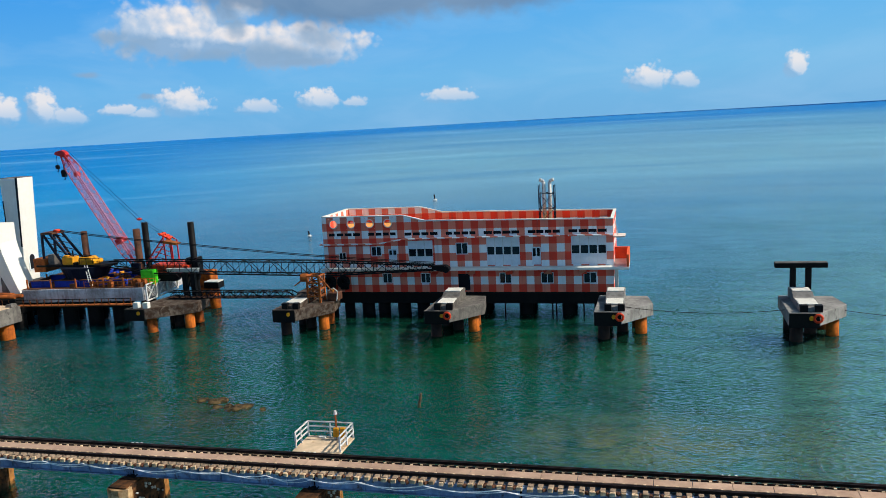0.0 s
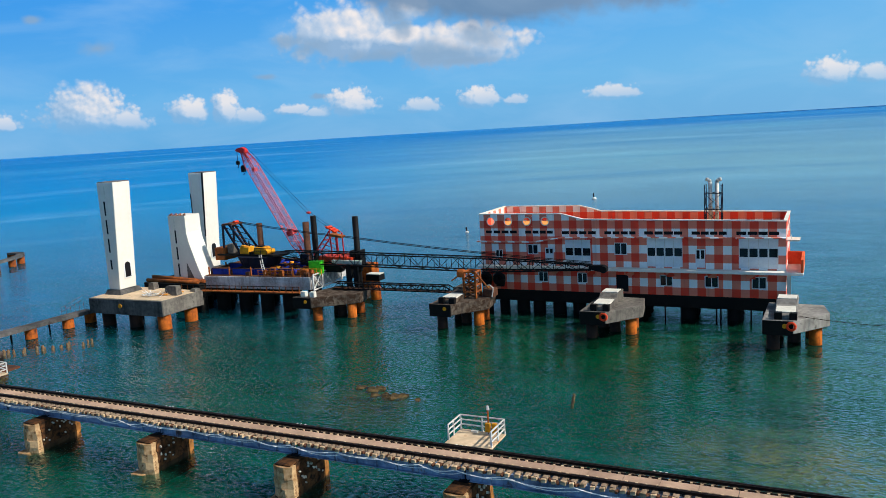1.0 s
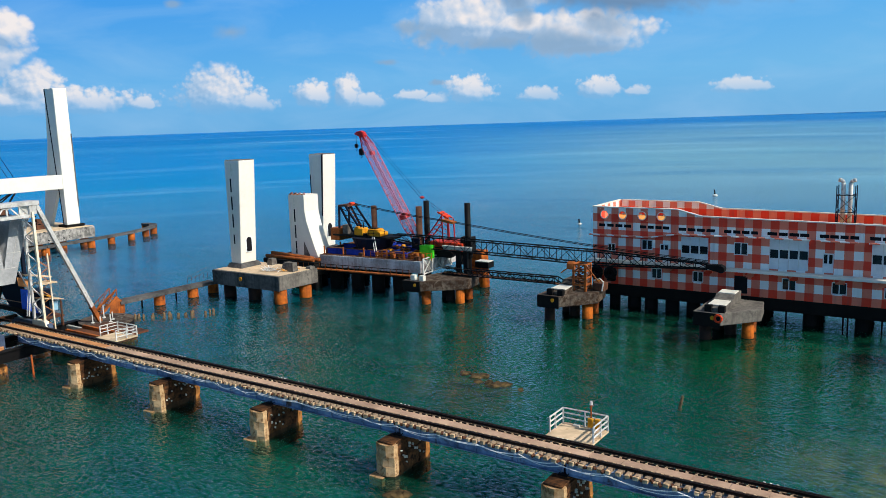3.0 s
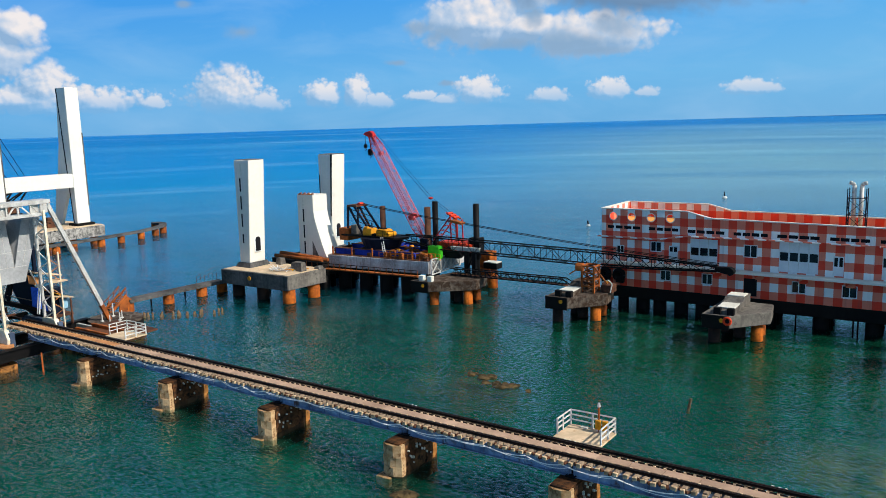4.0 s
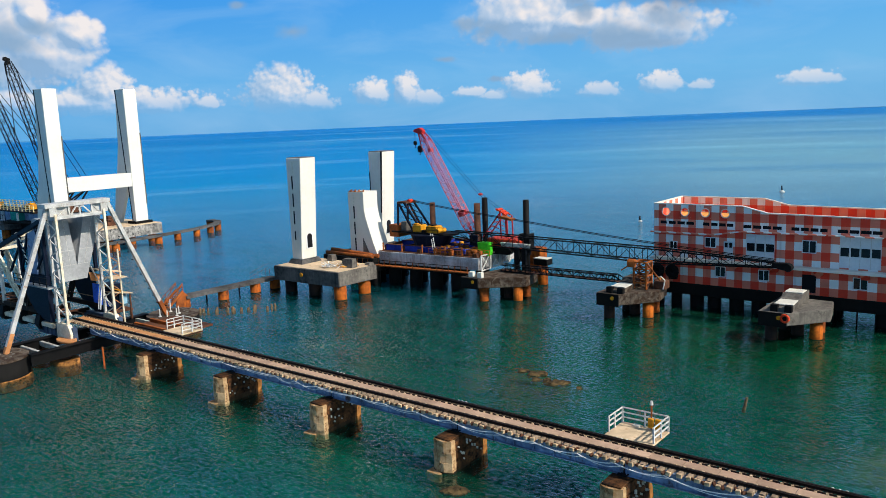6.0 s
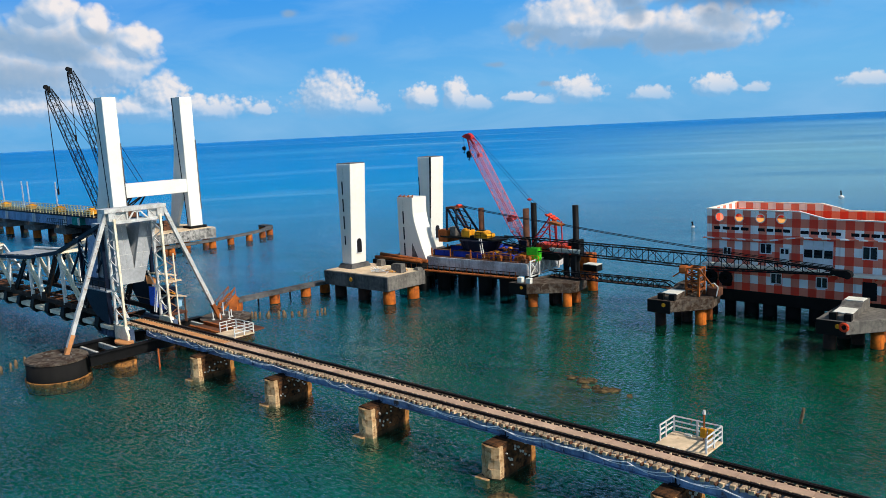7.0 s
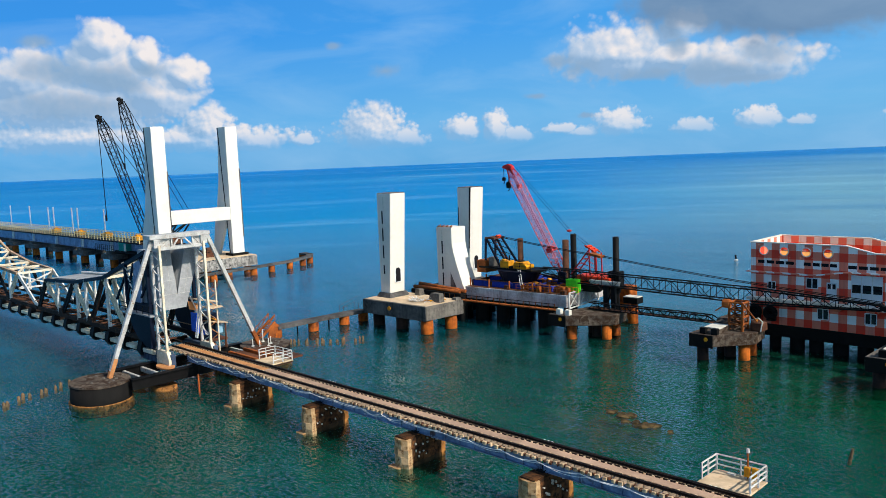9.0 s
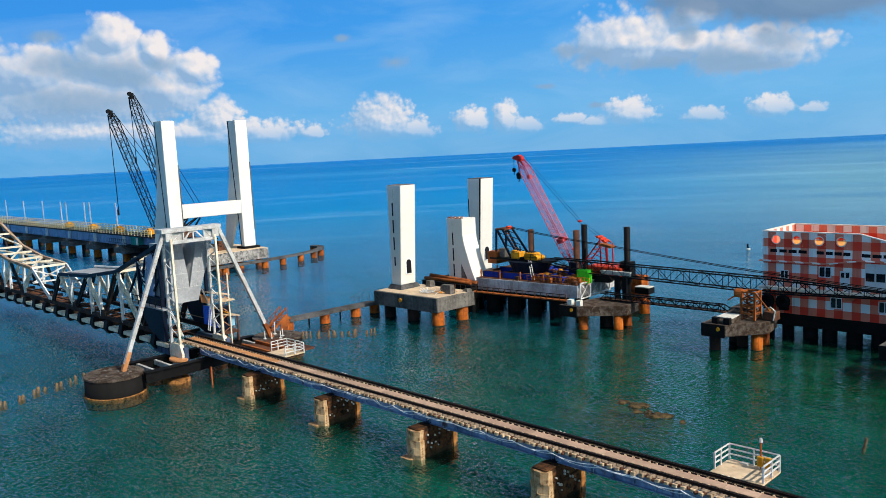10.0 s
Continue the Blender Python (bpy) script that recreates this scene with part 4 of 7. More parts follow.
    cs = [(-12.7, 93.3), (-10.9, 93.3), (-10.9, 94.7), (-12.7, 94.7)]
    bars("frame_post", [((x, y, 10.25), (x, y, 14.9)) for x, y in cs], 0.09, navy_steel, st)
    for z in (12.1, 13.9):
        bars("frame_rail", [((*cs[i], z), (*cs[(i + 1) % 4], z)) for i in range(4)], 0.08, navy_steel, st)
    bars("brace", [((*cs[i], za), (*cs[(i + 1) % 4], zb)) for i in range(4) for za, zb in ((10.3, 12.1), (12.1, 10.3), (12.1, 13.9), (13.9, 12.1))], 0.05, navy_steel, st)


build_house()

# ---- piers of the new bridge ----
def build_cap(x, label, ring):
    """One pier; x is its eastern pile."""
    c = thing("bridge_pier", (x - 2.5, 84.5, 0), label, "pier", "piers of the new bridge")
    arm = -1.8 if x < -50 else 0.0  # the pier beside the barge has a longer front arm
    plan = [(x - 5.05 + arm, 80.6), (x - 2.2 + arm, 80.6), (x + 0.95, 84.4), (x + 0.4, 88.0), (x - 4.9, 88.3)]
    mass = stained_concrete if x < -30 else concrete if x < -10 else grey_concrete
    part("pile_cap", Shape().prism(plan, 1.45, 2.75), mass, c, bevel=0.06)
    # thin near-black sheet paints the shade on the cap's front
    part("fascia", Shape().box(x - 5.0 + arm, x - 2.25 + arm, 80.52, 80.62, 1.3, 2.72), concrete_dark, c, "near-black front face with its shade in the colour")
    if x > -50:
        part("plinth", Shape().slab_x([(81.2, 2.75), (88.0, 2.75), (88.0, 3.75), (85.4, 3.75), (84.9, 3.4), (81.2, 3.15)], x - 4.0, x - 2.0), mass, c, bevel=0.04)
        part("bearing_seat", Shape().box(x - 3.9, x - 2.1, 81.9, 84.4, 3.22, 3.36), pad_white, c, bevel=0.03)
    if x > -30:
        part("bearing_seat", Shape().box(x - 3.9, x - 2.1, 85.7, 87.4, 3.75, 3.86), pad_white, c, bevel=0.03)
    for dx in (-3.95, -2.6):
        part("stop_block", Shape().box(x + dx + arm, x + dx + arm + 0.7, 80.9, 81.5, 2.75, 3.45), black_steel if x > -50 else pad_white, c, bevel=0.03)
    # left and rear piles coloured dark for the cap's shade
    for dx, y, m in ((-4.1, 82.0, dark_casing if x > -50 else casing), (-0.35, 84.3, casing), (-4.0, 86.6, dark_casing), (-0.7, 86.9, casing), (-2.3, 85.0, dark_casing)):
        part("column", pile_shape(x + dx, y, 0.62, 1.5), m, c, "steel pile casing", smooth=True)
        part("weed_skirt", pile_shape(x + dx, y, 0.65, -0.42), weed_mat, c, "dark weed at the waterline", smooth=True)
    part("marker", Shape().tube((x - 3.0 + arm, 80.5, 2.25), (x - 3.0 + arm, 80.42, 2.25), 0.22, 16), yellow_paint, c, "small round yellow marker")
    if ring:
        s = Shape()
        pts = [(x - 2.4 + 0.36 * math.cos(a * math.pi / 8), 80.42, 2.25 + 0.36 * math.sin(a * math.pi / 8)) for a in range(17)]
        part("life_ring", s.rope(pts, 0.13, 6), vermilion, c, "orange life ring", smooth=True)
    return c


for k, x in enumerate((-55.0, -37.1, -18.95, -0.7, 18.0)):
    build_cap(x, "grey concrete bridge pier on rust-orange piles with bare bearing seats" if k > 1 else "stained concrete bridge pier with a rusted derrick beside it", k > 1)


def build_trestle_head():
    t = thing("trestle_head", (15.2, 88.0, 2.75), "dark concrete T-shaped trestle standing on a bridge pier", "trestle")
    for x in (14.45, 15.95):
        part("leg", Shape().box(x - 0.28, x + 0.28, 87.5, 88.0, 2.75, 5.9), concrete_dark, t, bevel=0.03)
    part("crossbeam", Shape().box(12.65, 17.75, 87.3, 88.2, 5.9, 6.4), concrete_dark, t, bevel=0.03)
    part("deck", Shape().box(12.7, 17.7, 87.35, 88.15, 6.4, 6.46), concrete, t)


build_trestle_head()

# mooring rope from the house pier past the last pier
single("mooring_rope", Shape().rope(sag((-2.6, 82.2, 2.9), (13.1, 83.0, 2.5), 0.5, 20), 0.03), rail_steel, (5, 82.5, 2.0), "thin dark rope slung between two bridge piers", "rope")
single("mooring_rope", Shape().rope(sag((18.5, 83.2, 2.4), (40, 84, 2.0), 0.8, 20), 0.03), rail_steel, (30, 83.5, 1.5), "thin dark rope running on from the last bridge pier", "rope")

# ---- old railway bridge ----
TRACK_Y, SPAN, PIER_REF = 40.9, 12.2, -43.6
DECK_X0, DECK_X1 = -84.0, 36.0


def rough_stone(pts, faces, rnd, amount):
    """A quarry-faced block: its corners knocked about."""
    return Shape().add([(a + rnd.uniform(-amount, amount), b + rnd.uniform(-amount, amount), c + rnd.uniform(-amount, amount) * 0.6) for a, b, c in pts], faces)


def build_stone_pier(x):
    """A masonry pier with blunt ends, laid in rough courses, its sides coloured dark for the deck's shade."""
    p = thing("stone_pier", (x, TRACK_Y, 0), "brown weathered masonry pier with pale blunt ends and white drips", "pier", "piers of the old railway bridge")
    part("core", Shape().box(x - 0.58, x + 0.58, 38.75, 41.75, -1.2, 2.2), stone_wet, p)
    rnd = random.Random(int(x * 10))
    z, k = -1.0, 0
    while z < 2.15:
        h = min(rnd.uniform(0.45, 0.8), 2.25 - z)
        if 2.25 - z - h < 0.2:
            h = 2.25 - z
        swell = 0.12 * (1 - (z + 1) / 3.3) + rnd.uniform(-0.03, 0.03)
        cuts, y = [38.75], 38.75
        while y < 41.1:
            y += rnd.uniform(0.7, 1.5)
            cuts.append(min(y, 41.75))
        if cuts[-1] < 41.75:
            cuts.append(41.75)
        for side in (-1, 1):
            for a, b in zip(cuts, cuts[1:]):
                o = 0.66 + swell + rnd.uniform(-0.04, 0.05)
                xa, xb = (x + 0.5, x + o) if side > 0 else (x - o, x - 0.5)
                box = Shape().box(xa, xb, a + 0.008, b - 0.008, z + 0.006, z + h - 0.006)
                # side stones above the tide take the deck-shade colour
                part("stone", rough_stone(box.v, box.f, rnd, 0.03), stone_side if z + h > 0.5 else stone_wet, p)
        for end, yc in ((-1, 38.7), (1, 41.8)):
            # two or three face stones across each blunt end, the outer ones cut back at the corner
            w, d = 0.70 + swell, 0.62 + swell
            parts_across = 2 if k % 2 else 3
            xs = [-w + 2 * w * i / parts_across for i in range(parts_across + 1)]
            for i in range(parts_across):
                xa, xb = xs[i], xs[i + 1]
                ya = d * (0.62 if i == 0 else 1.0)
                yb = d * (0.62 if i == parts_across - 1 else 1.0)
                pts = [(x + xa + 0.005, yc), (x + xa + 0.005, yc + end * ya), (x + xb - 0.005, yc + end * yb), (x + xb - 0.005, yc)]
                if end > 0:
                    pts = pts[::-1]
                block = Shape().prism(pts, z + 0.004, z + h - 0.004)
                # front end painted paler than the rear, as the light falls
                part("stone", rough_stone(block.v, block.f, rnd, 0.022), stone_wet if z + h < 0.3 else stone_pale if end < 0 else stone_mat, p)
        z, k = z + h, k + 1
    # coping coloured dark too, for the shade beneath the girders
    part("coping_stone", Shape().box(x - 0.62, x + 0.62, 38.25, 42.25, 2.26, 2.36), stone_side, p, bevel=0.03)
    # a footing slab at the water
    part("footing", Shape().box(x - 1.05, x + 0.1, 37.75, 38.6, -0.6, 0.05), stone_pale, p, bevel=0.05)
    for k in range(14):
        yy, zz = 38.9 + 0.19 * k + rnd.uniform(-0.15, 0.15), rnd.uniform(0.6, 2.1)
        part("drip", Shape().box(x + 0.70, x + 0.84, yy, yy + rnd.uniform(0.05, 0.1), zz, zz + rnd.uniform(0.06, 0.18)), pad_white, p, "white dropping streak")


def build_railway():
    b = thing("railway_deck", (-24, TRACK_Y, 2.36), "single railway track on blue-grey plate girders over the water", "railway bridge")
    x = PIER_REF - 3 * SPAN
    while x < DECK_X1:
        for y in (39.95, 41.85):
            g = Shape().box(x + 0.06, x + SPAN - 0.06, y - 0.02, y + 0.02, 2.4, 3.16)
            g.box(x + 0.06, x + SPAN - 0.06, y - 0.18, y + 0.18, 3.16, 3.2).box(x + 0.06, x + SPAN - 0.06, y - 0.18, y + 0.18, 2.36, 2.4)
            gi = part("girder", g, blue_grey, b)
            for k in range(9):
                xx = x + 0.2 + (SPAN - 0.4) * k / 8
                part("stiffener", Shape().box(xx - 0.03, xx + 0.03, y - 0.14, y - 0.02, 2.4, 3.16), blue_grey, gi)
        part("bearing", Shape().box(x - 0.3, x + 0.3, 39.6, 42.2, 2.3, 2.44), black_steel, b)
        x += SPAN
    n, rnd = int((DECK_X1 - DECK_X0) / 0.55), random.Random(4)
    wood = mesh_of("sleeper", Shape().box(-0.13, 0.13, -1.25, 1.25, 0, 0.2), (0, 0, 0), sleeper_mat)
    head = mesh_of("sleeper_end", Shape().box(-0.15, 0.15, -0.1, 0.1, -0.02, 0.22), (0, 0, 0), sleeper_end, bevel=0.02)
    for i in range(n):
        xx = DECK_X0 + 0.55 * i + rnd.uniform(-0.03, 0.03)
        s = new("sleeper", wood)
        s.parent, s.location = b, (xx + 24, 0, 3.2 - 2.36)
        e = new("sleeper_end", head)
        e.parent, e.location = s, (0, -1.36 + rnd.uniform(-0.06, 0.06), rnd.uniform(-0.03, 0.02))
        e.rotation_euler = (rnd.uniform(-0.2, 0.2), rnd.uniform(-0.15, 0.15), rnd.uniform(-0.25, 0.25))
        e.scale = (rnd.uniform(0.8, 1.15), rnd.uniform(0.8, 1.3), rnd.uniform(0.75, 1.05))
    for y in (40.06, 41.74):
        r = Shape().box(DECK_X0, DECK_X1, y - 0.07, y + 0.07, 3.40, 3.43).box(DECK_X0, DECK_X1, y - 0.012, y + 0.012, 3.43, 3.53).box(DECK_X0, DECK_X1, y - 0.036, y + 0.036, 3.53, 3.57)
        part("rail", r, rail_steel, b, "dark steel rail")
    for y in (40.36, 41.44):
        r = Shape().box(DECK_X0, DECK_X1, y - 0.07, y + 0.07, 3.40, 3.43).box(DECK_X0, DECK_X1, y - 0.036, y + 0.036, 3.43, 3.47)
        part("guard_rail", r, rail_steel, b, "dark inner guard rail")
    for y in (42.06,):
        part("timber_strip", Shape().box(DECK_X0, DECK_X1, y - 0.06, y + 0.06, 3.405, 3.5), rail_steel, b, "dark tarred guard timber")
    # pale spike heads along the walkway's two edges
    spikes = Shape()
    for y in (40.47, 41.33):
        for i in range(n):
            xx = DECK_X0 + 0.55 * i + rnd.uniform(-0.05, 0.05)
            spikes.box(xx - 0.07, xx + 0.07, y - 0.04, y + 0.04, 3.4, 3.47 + rnd.uniform(0, 0.03))
    tagged(part("spike_row", spikes, sleeper_end, b), "pale spike heads along the walkway", kind="stuff")
    # rusty packing lumps between the sleeper ends
    lump = mesh_of("packing", Shape().box(-0.09, 0.09, -0.16, 0.12, -0.06, 0.10), (0, 0, 0), rust_brown, bevel=0.02)
    for i in range(n):
        if rnd.random() < 0.8:
            e = new("packing", lump)
            e.parent = b
            e.location = (DECK_X0 + 0.55 * (i + 0.5) + rnd.uniform(-0.06, 0.06) + 24, -1.28 + rnd.uniform(-0.08, 0.1), 3.24 - 2.36 + rnd.uniform(-0.03, 0.05))
            e.rotation_euler = (rnd.uniform(-0.3, 0.3), rnd.uniform(-0.4, 0.4), rnd.uniform(-0.8, 0.8))
    k, xx = 0, DECK_X0
    while xx < DECK_X1:
        part("walkway_plate", Shape().box(xx + 0.01, xx + 1.98, 40.53, 41.27, 3.402 + 0.004 * (k % 2), 3.44 + 0.004 * (k % 2)), plank_mat if xx > -68 else orange_hut, b)
        xx, k = xx + 2.0, k + 1
    rnd, xx = random.Random(7), -79.0
    pts = []
    while xx < DECK_X1:
        step = rnd.choice((2.4, 3.0, 3.6, 4.2))
        pts += sag((xx, 39.42, 3.16), (xx + step, 39.42, 3.16), rnd.uniform(0.08, 0.32), 8)[:-1]
        xx += step
    part("cable", Shape().rope(pts, 0.035, 6), cable_mat, b, "white cable slung along the girder")
    pts = [(p[0] + 0.5, p[1] - 0.04, p[2] - 0.06 - 0.05 * math.sin(p[0] * 0.8)) for p in pts]
    part("cable", Shape().rope(pts, 0.022, 5), cable_mat, b, "thin second pale cable")
    x = PIER_REF - 2 * SPAN + 10.95
    while x < DECK_X1:
        f = part("cable_fixture", Shape().box(x - 0.5, x + 0.5, 42.16, 42.3, 3.2, 3.32), white_steel, b, "white fixture of three domes")
        for dx in (-0.34, 0.0, 0.34):
            part("dome", Shape().ball((x + dx, 42.23, 3.40), 0.10, 8, 5, 0.85), white_paint, f, smooth=True)
        x += SPAN


def build_refuge(x, y, label, signal):
    """A railed refuge platform beside the track, 3.2 m wide."""
    r = thing("refuge_platform", (x + 1.6, y + 1.2, 3.2), label, "platform", "refuges beside the track")
    part("floor", Shape().box(x, x + 3.2, y, y + 2.5, 3.28, 3.4), concrete_pale, r, bevel=0.02)
    bars("support_beam", [((x + a, y - 0.4, 3.18), (x + a, y + 2.5, 3.18)) for a in (0.25, 1.6, 2.95)], 0.12, rust_brown, r, 0.2)
    cs = [(x + 0.06, y + 0.5), (x + 0.06, y + 2.42), (x + 3.14, y + 2.42), (x + 3.14, y + 0.2)]
    posts = [cs[0], ((cs[0][0]), y + 1.3), cs[1], (x + 1.6, y + 2.42), cs[2], (x + 3.14, y + 1.3), cs[3]]
    bars("post", [((*p, 3.4), (*p, 4.4)) for p in posts], 0.09, white_steel, r)
    for z in (3.75, 4.08, 4.4):
        bars("handrail", [((*cs[i], z), (*cs[i + 1], z)) for i in range(3)], 0.07, white_steel, r)
    if signal:
        s = thing("signal_post", (x + 2.15, y + 2.15, 3.4), "rusty post with a white lamp and yellow box", "signal")
        part("post", Shape().tube((x + 2.15, y + 2.15, 3.4), (x + 2.15, y + 2.15, 5.05), 0.06, 8), rust, s)
        part("lamp", Shape().tube((x + 2.15, y + 2.15, 5.05), (x + 2.15, y + 2.15, 5.3), 0.12, 10, 0.08), white_steel, s, "white capped lamp")
        part("box", Shape().box(x + 2.0, x + 2.35, y + 1.9, y + 2.1, 3.6, 4.2), yellow_paint, s, "yellow junction box", bevel=0.02)
        part("box", Shape().box(x + 2.45, x + 2.8, y + 1.95, y + 2.15, 3.55, 4.2), yellow_paint, s, "yellow junction box", bevel=0.02)
    for dx in (0.9, 2.0):
        part("kerb_block", Shape().box(x + dx, x + dx + 0.45, y + 2.1, y + 2.35, 3.4, 3.5), pad_white, r)


build_railway()
for k in range(-2, 7):
    build_stone_pier(PIER_REF + SPAN * k)
build_refuge(-21.7, 42.4, "sandy concrete refuge platform with white railings beside the track", True)
build_refuge(-70.4, 42.4, "sandy concrete refuge platform with rust-stained white railings", False)

# ---- rolling lift span of the old bridge ----
PX = -81.8  # portal line


def oval(cx, cy, rx, ry, n=28):
    return [(cx + rx * math.cos(2 * math.pi * i / n), cy + ry * math.sin(2 * math.pi * i / n)) for i in range(n)]


def build_caisson(cy, label):
    c = thing("caisson", (PX, cy, 0), label, "caisson", "caissons of the lift span")
    part("drum", Shape().prism(oval(PX, cy, 3.3, 3.0), -1.5, 1.75, oval(PX, cy, 3.15, 2.85)), concrete_dark, c, smooth=True)
    part("cap", Shape().prism(oval(PX, cy, 3.2, 2.9), 1.75, 1.95), stained_concrete, c, "stained concrete top")
    part("skirt", Shape().prism(oval(PX, cy, 3.38, 3.08), -1.0, 0.06), stone_mat, c, "tide-worn skirt", smooth=True)
    rnd = random.Random(3)
    for k in range(10):
        a, d = rnd.uniform(0, 6.28), rnd.uniform(0.4, 2.3)
        part("rubble", Shape().ball((PX + d * math.cos(a), cy + d * math.sin(a), 1.98), rnd.uniform(0.08, 0.2), 6, 4, 0.6), concrete, c)


def build_portal():
    build_caisson(31.0, "round black-stained concrete caisson with a pale tide line")
    build_caisson(50.8, "round concrete caisson with a rusty top")
    base = thing("portal_pier", (PX, TRACK_Y, 0), "dark steel cross girders between the caissons under the portal", "bridge base")
    for x in (PX - 2.6, PX + 2.9):
        part("cross_girder", Shape().box(x - 0.25, x + 0.25, 33.0, 49.0, 0.9, 1.95), black_steel, base)
        part("flange", Shape().box(x - 0.45, x + 0.45, 33.0, 49.0, 1.95, 2.03), black_steel, base)
    for y in (34.5, 36.5, 45.5, 47.5):
        part("tie_beam", Shape().box(PX - 2.35, PX + 2.65, y - 0.15, y + 0.15, 1.3, 1.8), silver_steel, base)
    for x, y in ((PX + 1.5, 37.0), (PX + 1.5, 44.8), (PX - 4, 37.0), (PX - 4, 44.8)):
        part("footing", Shape().prism(oval(x, y, 1.9, 1.3, 18), -1.4, 0.35), stone_mat, base, "tide-worn stone footing", smooth=True)
        part("stub_column", Shape().tube((x, y, 0.3), (x, y, 1.3), 0.6, 10), rust_brown, base)
    part("strut_pole", Shape().tube((PX + 5.6, 39.0, 1.7), (PX + 6.6, 38.5, -0.3), 0.09, 6), rust, base)
    part("track_girder", Shape().box(PX - 6.0, PX + 1.6, 38.1, 38.6, 1.95, 3.3), dull_blue, base, "ribbed dull blue track girder")
    part("track_girder", Shape().box(PX - 6.0, PX + 1.6, 43.2, 43.7, 1.95, 3.3), dull_blue, base)
    bars("rib", [((PX - 5.8 + 0.9 * k, 38.04, 2.0), (PX - 5.8 + 0.9 * k, 38.04, 3.25)) for k in range(8)], 0.1, dull_blue, base)
    part("walkway", Shape().box(PX + 2.0, PX + 9.5, 43.9, 49.6, 2.0, 2.2), rust_brown, base, "rusty plated walkway")
    for y0 in (44.6, 46.5):
        part("channel", Shape().box(PX + 2.2, PX + 10.5, y0, y0 + 0.3, 2.2, 2.55), rust, base)
    for y, sgn in ((38.55, -1), (43.25, 1)):
        part("shoe", Shape().prism(oval(PX + 1.0, y + sgn * 0.9, 1.5, 0.8, 18), 1.98, 2.2), orange_hut, base, "ochre painted pad", smooth=True)

    p = thing("lift_portal", (PX, TRACK_Y, 1.95), "silver painted lattice portal frame of the rolling lift bridge", "bridge portal")
    yn, yf, top = 38.05, 43.25, 15.2
    for y, sgn in ((yn, -1), (yf, 1)):
        ys = y
        cols = [(PX + 0.9, ys), (PX - 1.1, ys)]
        part("column", Shape().box(cols[0][0] - 0.12, cols[0][0] + 0.12, ys - 0.12, ys + 0.12, 1.95, top), cream_steel, p)
        part("column", Shape().box(cols[1][0] - 0.1, cols[1][0] + 0.1, ys - 0.15, ys + 0.15, 1.95, top), silver_steel, p)
        zz = [2.6 + 0.9 * k for k in range(14)]
        bars("lacing_bar", [((cols[k % 2][0], ys, a), (cols[(k + 1) % 2][0], ys, b)) for k, (a, b) in enumerate(zip(zz, zz[1:]))], 0.1, white_steel, p)
        part("gusset", Shape().slab([(PX - 1.3, 1.95), (PX + 1.5, 1.95), (PX + 1.6, 2.7), (PX + 1.15, 3.6), (PX - 1.2, 3.6), (PX - 1.3, 2.9)], ys - 0.22, ys + 0.22), cream_steel, p, "pale riveted base plate")
        foot = (PX, TRACK_Y + sgn * 9.0, 1.95)
        leg = part("raking_leg", Shape().beam((PX + 0.2, (37.7, 43.9)[sgn > 0], 16.2), (PX + 0.2, foot[1], 1.95), 0.40, 0.40), silver_steel, p)
        part("rusted_foot", Shape().beam((PX + 0.2, foot[1] + sgn * -0.82, 3.85), (PX + 0.2, foot[1] + sgn * 0.0, 1.95), 0.43, 0.43), rust if sgn > 0 else orange_hut, leg)
        bars("rung", [((PX - 0.25, foot[1] - sgn * (0.3 + 0.42 * k), 2.6 + 0.92 * k), (PX - 0.55, foot[1] - sgn * (0.3 + 0.42 * k), 2.6 + 0.92 * k)) for k in range(14)], 0.1, black_steel, leg)
        bars("knee_brace", [((PX - 1, y, 7.6), (PX - 0.2, y - sgn * 1.0, 4.2)), ((PX - 1.4, y, 7.6), (PX - 0.6, y - sgn * 1.0, 4.2))], 0.1, white_steel, p)
    # the top frame
    part("top_beam", Shape().box(PX - 0.8, PX + 0.9, 37.1, 44.1, 15.85, 16.3), silver_steel, p, bevel=0.03)
    part("bottom_beam", Shape().box(PX - 0.6, PX + 0.8, yn - 0.1, yf + 0.1, 14.6, 14.95), silver_steel, p, bevel=0.03)
    for a, c in ((yn - 0.5, yn + 0.25), (yf - 0.25, yf + 0.5)):
        part("end_plate", Shape().box(PX + 0.6, PX + 0.85, a, c, 14.95, 15.85), silver_steel, p)
    web = ((39.75, 14.95), (40.35, 15.75), (41.15, 15.75), (41.9, 14.95))
    bars("web_bar", [((PX + 0.7, a[0], a[1]), (PX + 0.7, c[0], c[1])) for a, c in zip(web, web[1:])] + [((PX + 0.7, y, 14.95), (PX + 0.7, y, 15.85)) for y in (39.6, 40.75, 42.05)], 0.14, white_steel, p)
    part("header_panel", Shape().box(PX + 0.45, PX + 0.55, yn + 0.25, 39.65, 14.95, 15.85), silver_steel, p)
    part("header_panel", Shape().box(PX + 0.45, PX + 0.55, 42.05, yf - 0.25, 14.95, 15.85), silver_steel, p)
    bars("panel_trim", [((PX + 0.6, a, 15.0), (PX + 0.6, c, 15.8)) for a, c in ((38.45, 39.5), (42.9, 42.2))], 0.08, white_steel, p)
    part("cross_walk", Shape().box(PX - 8.5, PX - 0.6, yn - 0.9, yn - 0.1, 7.35, 7.5), grey_plate, p)
